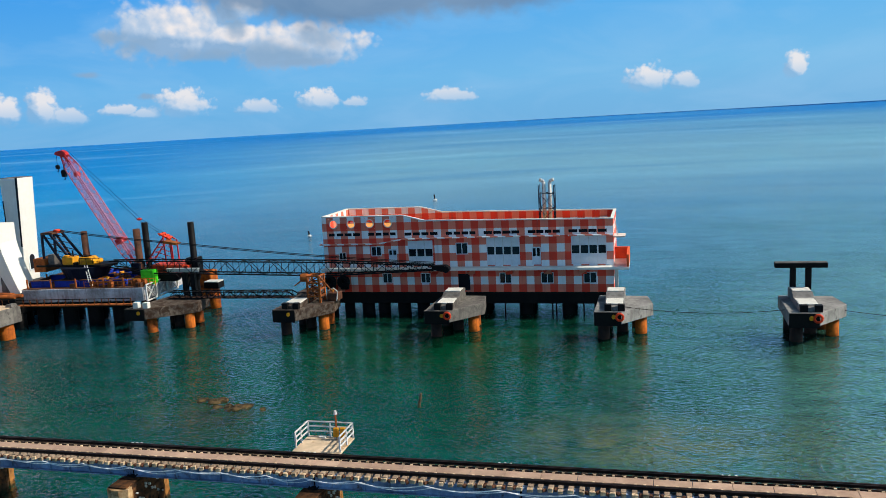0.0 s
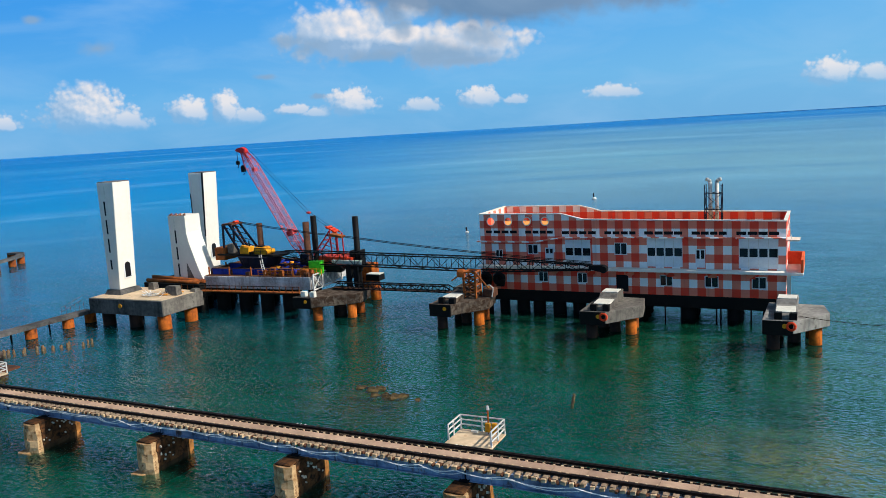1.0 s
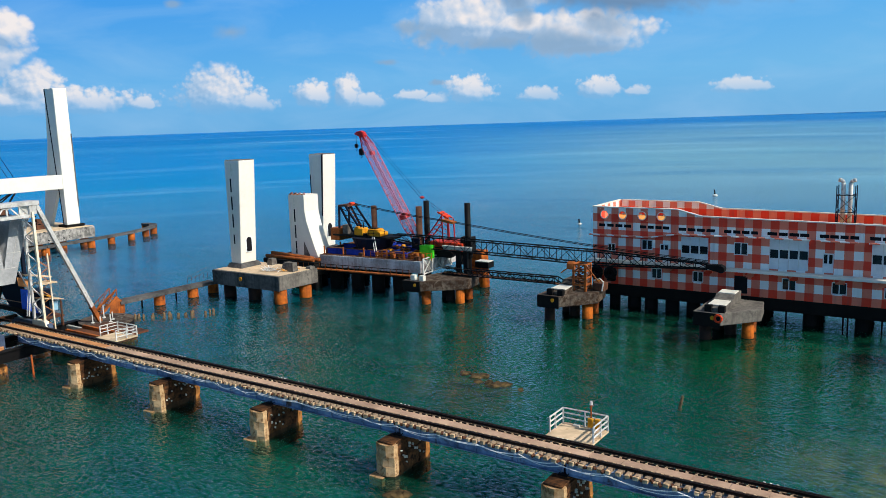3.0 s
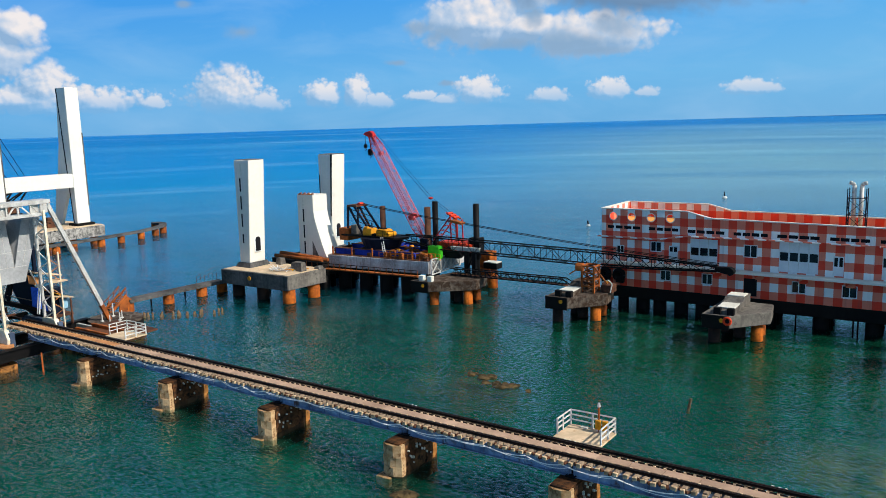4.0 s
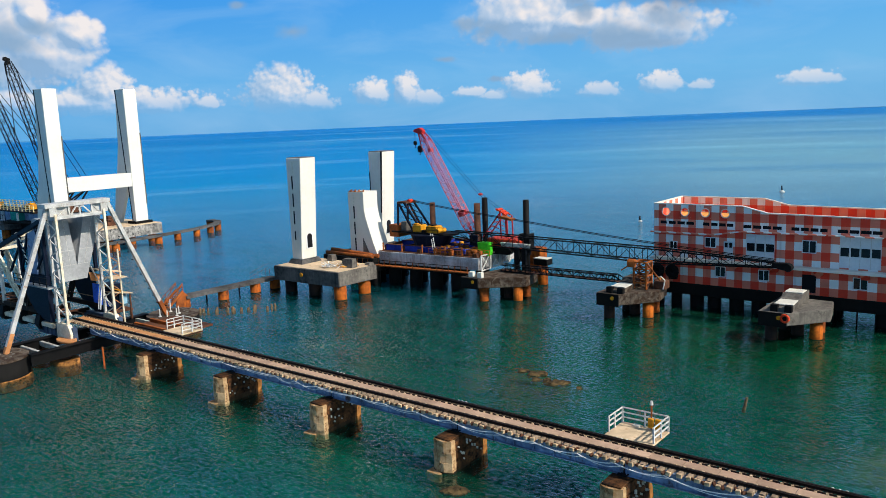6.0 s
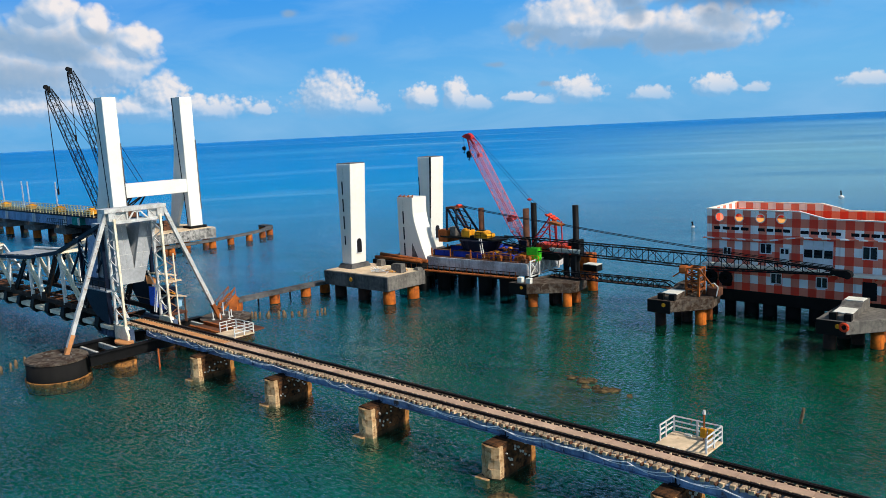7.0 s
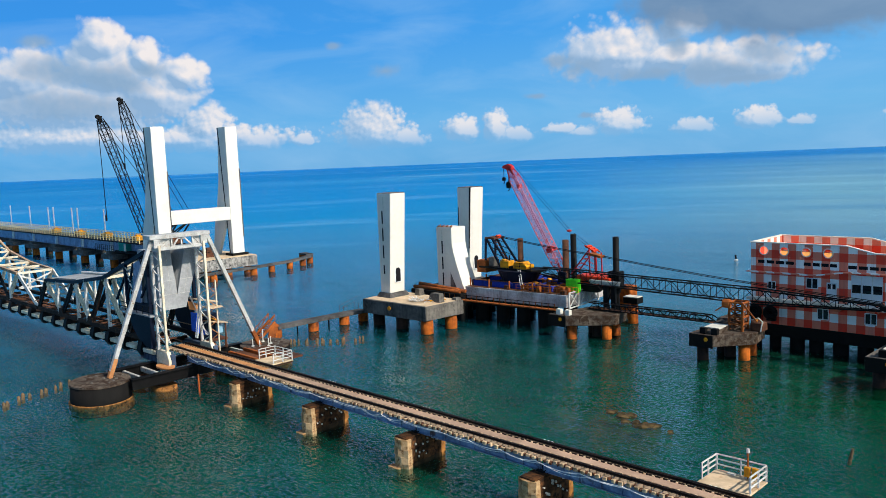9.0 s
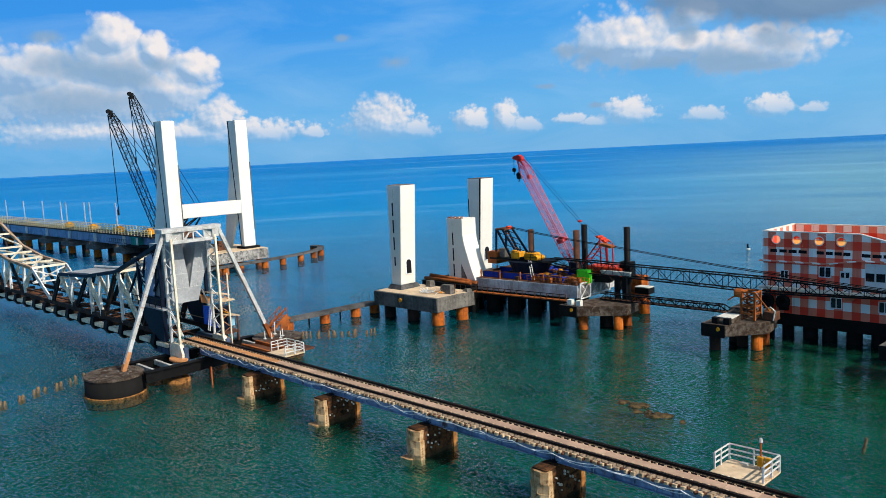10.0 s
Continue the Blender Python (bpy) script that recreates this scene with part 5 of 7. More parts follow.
    bars("walk_rail", [((PX - 8.5, yn - 0.85, z), (PX - 0.8, yn - 0.85, z)) for z in (7.95, 8.45)] + [((PX - 8.5 + 1.5 * k, yn - 0.85, 7.5), (PX - 8.5 + 1.5 * k, yn - 0.85, 8.5)) for k in range(6)], 0.07, black_steel, p)

    c = thing("counterweight", (PX - 3, TRACK_Y, 7.6), "big grey plated counterweight with a vee groove hung over the track", "counterweight")
    xa, xb = PX - 6.5, PX - 1.0
    part("lower_block", Shape().prism([(xa, 38.5), (xb, 38.5), (xb, 41.6), (xa, 41.6)], 7.8, 9.4, [(xa, 38.6), (xb - 0.15, 38.6), (xb - 0.15, 42.2), (xa, 42.2)]), grey_plate, c)
    wing = Shape().prism([(xa, 38.6), (xb - 0.15, 38.6), (xb - 0.15, 40.7), (xb - 0.5, 41.0), (xa, 41.0)], 9.4, 14.3, [(xa, 38.9), (xb - 0.7, 38.9), (xb - 0.7, 40.5), (xb - 3.2, 41.6), (xa, 41.6)])
    part("wing", wing, grey_plate, c)
    wing = Shape().prism([(xa, 41.0), (xb - 0.5, 41.0), (xb - 0.15, 40.75), (xb - 0.15, 42.2), (xa, 42.2)], 9.4, 14.3, [(xa, 41.6), (xb - 3.2, 41.6), (xb - 0.7, 42.2), (xb - 0.7, 44.2), (xa, 44.2)])
    part("wing", wing, grey_plate, c)
    for z in (9.45, 11.0, 12.6, 14.2):
        f = (z - 9.4) / 4.9
        x = xb - 0.15 - 0.55 * f + 0.01
        part("seam", Shape().beam((x, 38.62 + 0.3 * f, z), (x, 40.7 - 0.2 * f, z), 0.03), silver_steel, c, "pale plate seam")
        part("seam", Shape().beam((x, 40.8 + 1.4 * f, z), (x, 42.2 + 2.0 * f, z), 0.03), silver_steel, c, "pale plate seam")
    for a, b in ((39.3, 39.45), (40.0, 39.95), (41.5, 43.2)):
        part("seam", Shape().beam((xb - 0.14, a, 9.4), (xb - 0.69, b, 14.3), 0.025), silver_steel, c, "pale plate seam")
    # rolling segments either side of the track, and the open tail frame above them
    for y, right in ((38.0, PX - 2.6), (43.4, PX - 3.7)):
        seg = [(right, 8.4)] + [(PX - 3.0 + 5.6 * math.cos(a), 9.0 + 5.6 * math.sin(a)) for a in [math.radians(186 + 9.5 * k) for k in range(10)]]
        seg = [(min(x, right), z) for x, z in seg]
        single("rolling_segment", Shape().slab(seg, y, y + 0.5), navy_steel, (PX - 5, y, 3.3), "dark blue curved rolling segment of the lift span", "bridge segment")
        tail = thing("tail_truss", (PX - 5, y + 0.2, 8.4), "dark blue lattice tail frame above the rolling segment", "bridge truss")
        yy = y + 0.25
        bars("chord", [((PX - 8.8, yy, 8.2), (PX - 2.6, yy, 8.2)), ((PX - 2.9, yy, 8.2), (PX - 2.9, yy, 14.1)), ((PX - 8.6, yy, 8.2), (PX - 8.6, yy, 12.6))], 0.34, navy_steel, tail)
        part("web_plate", Shape().slab([(PX - 7.2, 8.3), (PX - 4.9, 8.3), (PX - 4.2, 13.4), (PX - 6.2, 12.8)], yy - 0.08, yy + 0.08), blue_grey if y < 40 else navy_steel, tail, "blue-grey web plate")
        bars("brace", [((PX - 8.6, yy, 12.4), (PX - 6.8, yy, 8.4)), ((PX - 8.6, yy, 8.6), (PX - 6.4, yy, 12.8)), ((PX - 4.6, yy, 13.6), (PX - 2.9, yy, 11.0)), ((PX - 4.9, yy, 9.0), (PX - 2.9, yy, 11.0)), ((PX - 11.6, yy, 8.2), (PX - 8.6, yy, 11.4))], 0.2, navy_steel, tail)
        bars("lacing_bar", [((PX - 8.3 + 0.28 * k, yy - 0.12, 12.2 - 0.6 * k), (PX - 7.8 + 0.28 * k, yy - 0.12, 12.2 - 0.6 * k - 0.35)) for k in range(6)], 0.1, white_steel, tail)

    h = thing("machinery_cabin", (PX - 3.2, 45.0, 2.0), "small ochre and blue machinery cabin with plank roofs beside the portal", "cabin")
    x1 = PX - 2.2
    part("wall", Shape().box(x1 - 2.6, x1 - 0.3, 43.95, 46.2, 3.2, 6.2), navy_steel, h, "dark cabin wall")
    part("tarpaulin", Shape().slab_x([(42.6, 4.75), (44.3, 3.85), (43.95, 5.4), (43.55, 6.6), (42.65, 6.9)], x1, x1 + 0.05), tarp_blue, h, "bright blue tarpaulin sheet")
    part("gable_panel", Shape().slab_x([(42.6, 7.2), (43.8, 6.8), (44.15, 7.5), (42.5, 8.2)], x1 - 0.2, x1 - 0.1), orange_hut, h, "tan timber panel")
    part("roof_sheet", Shape().slab_x([(43.6, 6.5), (45.7, 5.4), (45.7, 5.5), (43.6, 6.6)], x1 - 2.4, x1 + 0.5), yellow_paint, h, "sloping yellow roof sheet")
    part("lower_roof", Shape().slab_x([(44.3, 5.5), (46.9, 4.95), (46.9, 5.07), (44.3, 5.62)], x1 - 1.4, x1 + 0.7), concrete_pale, h, "sandy plank roof")
    part("landing", Shape().slab_x([(43.0, 8.3), (45.9, 7.6), (45.9, 7.75), (43.0, 8.45)], x1 - 0.8, x1 + 0.6), concrete_pale, h, "sloping plank landing")
    part("side_box", Shape().box(x1 - 0.5, x1 + 0.2, 45.8, 46.45, 3.85, 4.9), pale_blue, h, "light blue cabinet", bevel=0.03)
    part("floor", Shape().box(x1 - 2.8, x1 + 0.3, 43.9, 47.0, 3.0, 3.2), rust_brown, h)
    bars("stilt", [((x, y, 2.0), (x, y, 3.0)) for x in (x1 - 2.6, x1) for y in (44.1, 46.8)] + [((x1 + 0.4, 46.7, 2.0), (x1 + 0.4, 46.7, 5.0))], 0.14, rust_brown, h)
    sides = [((x1 + 0.3, 42.6, 8.8), (x1 + 0.3, 44.35, 3.9)), ((x1 - 0.2, 42.75, 8.8), (x1 - 0.2, 44.5, 3.9))]
    bars("ladder_side", sides, 0.1, white_steel, h)
    bars("ladder_rung", [(Vector(sides[0][0]).lerp(Vector(sides[0][1]), k / 11), Vector(sides[1][0]).lerp(Vector(sides[1][1]), k / 11)) for k in range(1, 11)], 0.06, white_steel, h)
    for k, (x, y) in enumerate(((-81.56, 48.98), (-80.16, 49.05), (-82.7, 51.1), (-80.2, 50.3), (-81.0, 51.1))):
        post = thing("white_bollard", (x, y, 1.95), "short white painted steel post on the caisson top", "bollard", "white posts on the caisson")
        part("post", Shape().tube((x, y, 1.95), (x, y, 2.85 if k != 2 else 3.5), 0.07, 8), white_steel, post)
        part("foot", Shape().tube((x, y, 1.95), (x, y, 2.05), 0.2, 10), white_steel, post)
    m = thing("access_mast", (PX - 0.6, 44.6, 2.0), "slim lattice access mast with tan platforms beside the portal", "mast")
    bars("upright", [((PX + dx, 44.0 + dy, 2.0), (PX + dx, 44.0 + dy, 10.5)) for dx, dy in ((-1.0, 0.2), (-0.2, 0.9))], 0.13, cream_steel, m)
    bars("rung", [((PX - 1.0, 44.2, 2.6 + 0.8 * k), (PX - 0.2, 44.9, 3.4 + 0.8 * k)) if k % 2 else ((PX - 0.2, 44.9, 2.6 + 0.8 * k), (PX - 1.0, 44.2, 3.4 + 0.8 * k)) for k in range(9)], 0.07, orange_hut, m)
    part("platform", Shape().box(PX - 1.6, PX + 0.3, 43.8, 45.4, 7.3, 7.42), concrete_pale, m)


def laced_member(p, q, half, rungs, material, parent, name="diagonal"):
    """Two flat bars side by side along the track, tied by slanting rungs with gaps between them."""
    p, q, off = Vector(p), Vector(q), Vector((half, 0, 0))
    bars(name, [(p - off, q - off), (p + off, q + off)], 0.2, material, parent, 0.3)
    bars("lacing_bar", [(p.lerp(q, (j + 0.1) / rungs) + off * (1 if j % 2 else -1), p.lerp(q, (j + 0.9) / rungs) - off * (1 if j % 2 else -1)) for j in range(rungs)], 0.13, material, parent, 0.2)


def build_leaf(tip, d, offsets, label):
    """One leaf of the lift span; tip: its free end, d: the way from there to its root, offsets: the upper nodes from the tip."""
    t = thing("lift_leaf", (tip + d * 20, TRACK_Y, 2.6), label, "bridge truss", "leaves of the lift span")
    yn, yf, low = 38.4, 43.4, 4.2
    tops = [(tip + d * o, z) for o, z in offsets]
    mids = [(a[0] + b[0]) / 2 for a, b in zip(tops, tops[1:])]
    root = tops[-1][0]
    for y in (yn, yf):
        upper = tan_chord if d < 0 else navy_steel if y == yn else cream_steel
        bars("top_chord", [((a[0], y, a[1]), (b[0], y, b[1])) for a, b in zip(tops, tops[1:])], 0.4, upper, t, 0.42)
        bars("bottom_chord", [((tip, y, low), (root, y, low))], 0.42, chord_brown, t, 0.5)
        bars("guard_rail", [((tip, y, 5.1), (root, y, 5.1))], 0.1, tan_chord if y == yf else chord_brown, t)
        lows = [tip] + mids
        for k, (x, z) in enumerate(tops):
            # a dark raker towards the tip, a laced pale diagonal towards the root; the other leaf ends in a white frame
            laced_member((x, y, z), (lows[k], y, low), 0.36, 9, white_steel if d < 0 and k == 0 else chord_brown if k > 1 else black_steel, t, "raker")
            if k < len(mids):
                laced_member((x, y, z), (mids[k], y, low), 0.44, 10, cream_steel, t)
            if 0 < k < len(tops) - 1:
                part("post", Shape().tube((x + d * 0.9, y, low), (x + d * 0.9, y, z - 0.2), 0.24, 8), white_steel, t)
        for k, x in enumerate(mids[:-1]):
            f = (x - tops[k][0]) / (tops[k + 1][0] - tops[k][0])
            part("post", Shape().tube((x - d * 1.0, y, low), (x - d * 1.0, y, tops[k][1] + (tops[k + 1][1] - tops[k][1]) * f), 0.22, 8), white_steel, t)
            part("gusset", Shape().slab([(x - 0.9, low + 0.1), (x + 0.9, low + 0.1), (x + 0.5, low + 0.9), (x - 0.5, low + 0.9)], y - 0.24, y + 0.24), chord_brown, t)
    for k, (x, z) in enumerate(tops[:-1]):
        x2, z2 = tops[k + 1]
        bars("top_strut", [((x, yn, z), (x, yf, z)), (((x + x2) / 2, yn, (z + z2) / 2), ((x + x2) / 2, yf, (z + z2) / 2))], 0.5, cream_steel, t, 0.3)
        bars("top_brace", [((x, yn, z), (x2, yf, z2)), ((x, yf, z), (x2, yn, z2))], 0.22, cream_steel, t)
        if d > 0 and k < 2:
            for j in range(3):
                f0, f1 = 0.05 + 0.31 * j, 0.33 + 0.31 * j
                lo, hi = (x + (x2 - x) * f0, z + (z2 - z) * f0), (x + (x2 - x) * f1, z + (z2 - z) * f1)
                part("roof_board", Shape().slab([(lo[0], lo[1] + 0.2), (hi[0], hi[1] + 0.2), (hi[0], hi[1] + 0.27), (lo[0], lo[1] + 0.27)], yn + 0.5, yf - 0.5), grey_plate, t, "weathered sheet between the top chords")
    # portal bracing across the free end
    x, z = tops[0]
    bars("end_brace", [((x, yn, z - 0.3), (x, yf, z - 2.3)), ((x, yf, z - 0.3), (x, yn, z - 2.3)), ((x, yn, z - 2.3), (x, yf, z - 2.3)), ((x, yn, z), (x, yf, z))], 0.22, white_steel, t)
    n = int(abs(root - tip) / 4.6)
    for k in range(n + 1):
        xx = tip + (root - tip) * (k + 0.5) / (n + 1)
        part("floor_beam", Shape().box(xx - 0.15, xx + 0.15, yn - 0.2, yf + 0.2, 3.1, 3.6), chord_brown, t)
        part("bracket", Shape().slab_x([(yn - 0.5, 3.95), (yn - 0.75, 2.9), (yn - 0.4, 2.3), (yn + 0.2, 2.3), (yn + 0.2, 3.95)], xx - 0.5, xx + 0.5), black_steel, t)
        part("cleat", Shape().box(xx + 0.8, xx + 3.4, yn - 0.6, yn + 0.3, 2.85, 3.3), cream_steel, t, bevel=0.05)
        part("cleat_strap", Shape().box(xx + 0.52, xx + 3.9, yn - 0.3, yn + 0.2, 2.6, 2.84), black_steel, t)
    bars("stringer", [((tip, y, 3.45), (root, y, 3.45)) for y in (40.06, 41.74)], 0.24, rail_steel, t)
    for k in range(int(abs(root - tip) / 1.7)):
        xx = tip + d * (0.5 + 1.7 * k)
        part("sleeper", Shape().box(xx - 0.13, xx + 0.13, 39.7, 42.1, 3.6, 3.75), rust_brown, t)
    if d > 0:
        part("pipe", Shape().tube((tip + 3.9, yf, 9.0), (tip + 14.1, yf, 9.5), 0.2, 8), white_steel, t, "white pipe along the top")


build_portal()
build_leaf(-121.3, 1, ((3.9, 8.6), (14.1, 9.1), (23.9, 10.4), (36.3, 14.3)), "dark and cream lattice leaf of the rolling lift bridge, lowered")
build_leaf(-121.7, -1, ((7.9, 8.6), (18.1, 9.1), (27.9, 10.4), (40.3, 14.3)), "rust-stained cream lattice leaf of the rolling lift bridge, lowered")

# ---- lift towers of the new bridge ----
def taper(x0, x1, X0, X1, y0, y1, z0, z1):
    return Shape().prism([(x0, y0), (x1, y0), (x1, y1), (x0, y1)], z0, z1, [(X0, y0), (X1, y0), (X1, y1), (X0, y1)])


def arch(yc, z0, w, h, n=8):
    r = w / 2
    return [(yc - r, z0), (yc + r, z0)] + [(yc + r * math.cos(math.pi * k / n), z0 + h - r + r * math.sin(math.pi * k / n)) for k in range(n + 1)]


def build_tower(x, y, label, slots):
    """A tower leg, 3.2 m along the water way, that widens upwards on its sunny face; x, y: its foot's front outer corner."""
    w = thing("lift_tower", (x + 1.2, y + 1.6, 3.5), label, "tower", "lift towers")
    part("plinth", Shape().prism([(x - 0.45, y - 0.5), (x + 2.55, y - 0.5), (x + 2.55, y + 3.3), (x - 0.45, y + 3.3)], 3.5, 4.12, [(x - 0.2, y - 0.2), (x + 2.25, y - 0.2), (x + 2.25, y + 3.05), (x - 0.2, y + 3.05)]), fascia_grey, w, "dark stepped plinth")
    part("shaft", taper(x, x + 2.0, x, x + 3.0, y, y + 2.85, 4.12, 18.6), white_paint, w, bevel=0.05)
    part("cap_rim", Shape().box(x + 0.1, x + 2.9, y + 0.1, y + 2.75, 18.55, 18.7), concrete, w)
    if slots:
        for k, z in enumerate((6.9, 9.2, 11.7, 14.2)):
            part("slot", Shape().box(x + 0.85 + 0.02 * k, x + 1.1 + 0.02 * k, y - 0.03, y + 0.1, z, z + (1.3 if k == 0 else 1.9)), louvre_black, w, "dark slot")
        # pale boxes paint the light seen through the uppermost slots
        for z, hgt in ((17.0, 1.1), (16.5, 0.3), (16.0, 0.18)):
            part("slot", Shape().box(x + 1.2, x + 1.45, y - 0.03, y + 0.1, z, z + hgt), pad_white, w, "slot painted pale for the light seen through it")
    else:
        part("groove", Shape().prism([(x + 2.1, y - 0.04), (x + 2.3, y - 0.04), (x + 2.3, y + 0.1), (x + 2.1, y + 0.1)], 9.0, 18.6, [(x + 2.6, y - 0.04), (x + 2.95, y - 0.04), (x + 2.95, y + 0.1), (x + 2.6, y + 0.1)]), louvre_black, w, "dark vertical groove")
        part("groove", Shape().box(x + 0.02, x + 0.2, y - 0.03, y + 0.1, 9.0, 15.5), louvre_black, w)
    zf = 5.6
    xe = x + 2.0 + (zf + 1.2 - 4.12) / 14.48
    part("window_surround", Shape().slab_x(arch(y + 1.5, zf, 1.2, 2.3), xe - 0.3, xe + 0.05), blue_white, w)
    part("arched_window", Shape().slab_x(arch(y + 1.5, zf + 0.1, 0.9, 2.05), xe - 0.3, xe + 0.09), louvre_black, w, "dark arched window")
    return w


build_tower(-87.85, 74.7, "white leaning-faced concrete lift tower with a dark arched window", True)
build_tower(-87.0, 90.75, "white concrete lift tower with dark grooves beside the crane barge", False)


def build_strut():
    s = thing("tower_strut", (-83.5, 85.5, 3.6), "white unfinished concrete tower strut with a curved flaring foot", "tower")
    prof = [(-85.2, 3.6), (-79.8, 3.9), (-80.5, 5.6), (-81.3, 7.8), (-81.8, 9.3), (-82.05, 10.6), (-82.05, 13.0), (-85.2, 13.0)]
    part("shaft", Shape().slab(prof, 84.0, 87.0), white_paint, s)
    for z in (4.2, 6.6, 9.0):
        part("slot", Shape().box(-84.2, -83.95, 83.97, 84.1, z, z + 1.9), louvre_black, s, "dark slot")
    # light in the strut's top slots, put in as pale colour
    for z, hgt in ((11.9, 0.7), (11.4, 0.25), (11.0, 0.18)):
        part("slot", Shape().box(-84.2, -83.95, 83.97, 84.1, z, z + hgt), pad_white, s, "slot painted pale for the light seen through it")
    part("recess", Shape().slab([(-82.6, 3.9), (-81.3, 3.9), (-82.5, 6.2)], 83.96, 84.1), concrete, s, "grey triangular recess")
    for k in range(12):
        xx = -85.1 + 0.27 * k
        part("bar_end", Shape().box(xx, xx + 0.1, 84.1, 84.25, 13.0, 13.15 + 0.12 * (k % 3)), rust, s)


build_strut()


def build_tower_base():
    b = thing("tower_pier", (-82, 76, 0), "grey concrete tower base on rust-orange piles with a sandy top", "pier")
    part("cap", Shape().prism([(-88.9, 72.1), (-76.0, 72.4), (-75.5, 79.2), (-88.9, 79.6)], 1.5, 3.46), concrete, b, bevel=0.06)
    # dark grey sheet: the front's shade is put into its colour
    part("fascia", Shape().prism([(-88.9, 72.02), (-76.1, 72.32), (-76.1, 72.42), (-88.9, 72.12)], 1.45, 3.42), fascia_grey, b, "dark grey front face with its shade in the colour")
    part("top_screed", Shape().prism([(-88.7, 72.35), (-76.3, 72.6), (-75.8, 79.0), (-88.7, 79.4)], 3.46, 3.5), concrete_pale, b, "sandy concrete top")
    # sunward piles orange; the others painted as shaded by the overhang
    for x, y in ((-87.3, 73.6), (-82.3, 73.6), (-76.9, 73.3), (-87.3, 78.4), (-82.3, 78.4), (-76.7, 77.8)):
        part("column", pile_shape(x, y, 0.85, 1.6), casing if x > -78 else dark_casing, b, "rusty steel pile casing", smooth=True)
        part("weed_skirt", pile_shape(x, y, 0.88, -0.42), weed_mat, b, "dark weed at the waterline", smooth=True)
    part("marker", Shape().tube((-83.2, 72.1, 2.6), (-83.2, 71.98, 2.6), 0.3, 14), yellow_paint, b, "round yellow marker")
    for (x, y, a, h) in ((-83.8, 78.6, 1.1, 0.9), (-79.7, 77.6, 1.2, 0.7), (-77.5, 76.0, 1.9, 1.2), (-76.2, 78.5, 1.0, 0.35)):
        single("concrete_block", Shape().prism([(x - a / 2, y - 0.5), (x + a / 2, y - 0.5), (x + a / 2, y + 0.5), (x - a / 2, y + 0.5)], 3.5, 3.5 + h, [(x - a / 2 + 0.15, y - 0.4), (x + a / 2 - 0.15, y - 0.4), (x + a / 2 - 0.15, y + 0.45), (x - a / 2 + 0.15, y + 0.45)]),
               concrete, (x, y, 3.5), "grey concrete block lying on the tower base", "concrete block", "blocks on the tower base")
    g = thing("reinforcing_heap", (-79.4, 74.5, 3.5), "tangled heap of pale steel bars and sheets on the tower base", "scrap heap")
    rnd = random.Random(11)
    for k in range(26):
        x, y = -79.6 + rnd.uniform(-1.4, 1.4), 74.6 + rnd.uniform(-0.8, 0.8)
        a, l = rnd.uniform(0, 3.1), rnd.uniform(0.4, 1.1)
        part("bar", Shape().beam((x - l * math.cos(a), y - l * math.sin(a) * 0.5, 3.56 + rnd.uniform(0, 0.25)), (x + l * math.cos(a), y + l * math.sin(a) * 0.5, 3.6 + rnd.uniform(0.0, 0.6)), 0.09, 0.05), cable_mat if k % 3 else silver_steel, g)
    hose = thing("yellow_hose", (-78.2, 76.0, 3.5), "coiled yellow hose on the tower base", "hose")
    for r in (0.35, 0.5, 0.65):
        part("coil", Shape().rope([(-78.6 + r * 1.4 * math.cos(a * 0.5), 75.6 + r * math.sin(a * 0.5), 3.58 + 0.3 * (0.8 - r)) for a in range(14)], 0.07), yellow_paint, hose)
    part("end", Shape().rope([(-78.0, 75.6, 3.6), (-77.4, 76.6, 3.9), (-76.9, 77.2, 3.62)], 0.07), yellow_paint, hose)
    for k, (a, b2) in enumerate((((-89.3, 82.75, 3.76), (-79.4, 82.6, 3.76)), ((-88.6, 83.25, 4.2), (-79.9, 83.0, 3.95)), ((-86.2, 83.45, 3.76), (-78.9, 83.3, 3.76)), ((-89.2, 83.7, 3.76), (-81.5, 83.75, 3.76)))):
        single("steel_pipe", Shape().tube(a, b2, 0.25, 14).tube(b2, Vector(b2) + (Vector(b2) - Vector(a)).normalized() * 0.02, 0.21, 14), rust, (a[0], a[1], 3.5), "long rusty steel pipe lying behind the tower base", "pipe", "rusty pipes", smooth=True)
    c = thing("tower_pier", (-82, 88.5, 0), "dark concrete tower base behind the pipes", "pier")
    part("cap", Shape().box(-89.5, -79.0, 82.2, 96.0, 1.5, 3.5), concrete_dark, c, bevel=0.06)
    for x in (-88, -84, -80):
        for y in (83.5, 89, 94.5):
            part("column", pile_shape(x, y, 0.85, 1.6), concrete_dark, c, smooth=True)


build_tower_base()


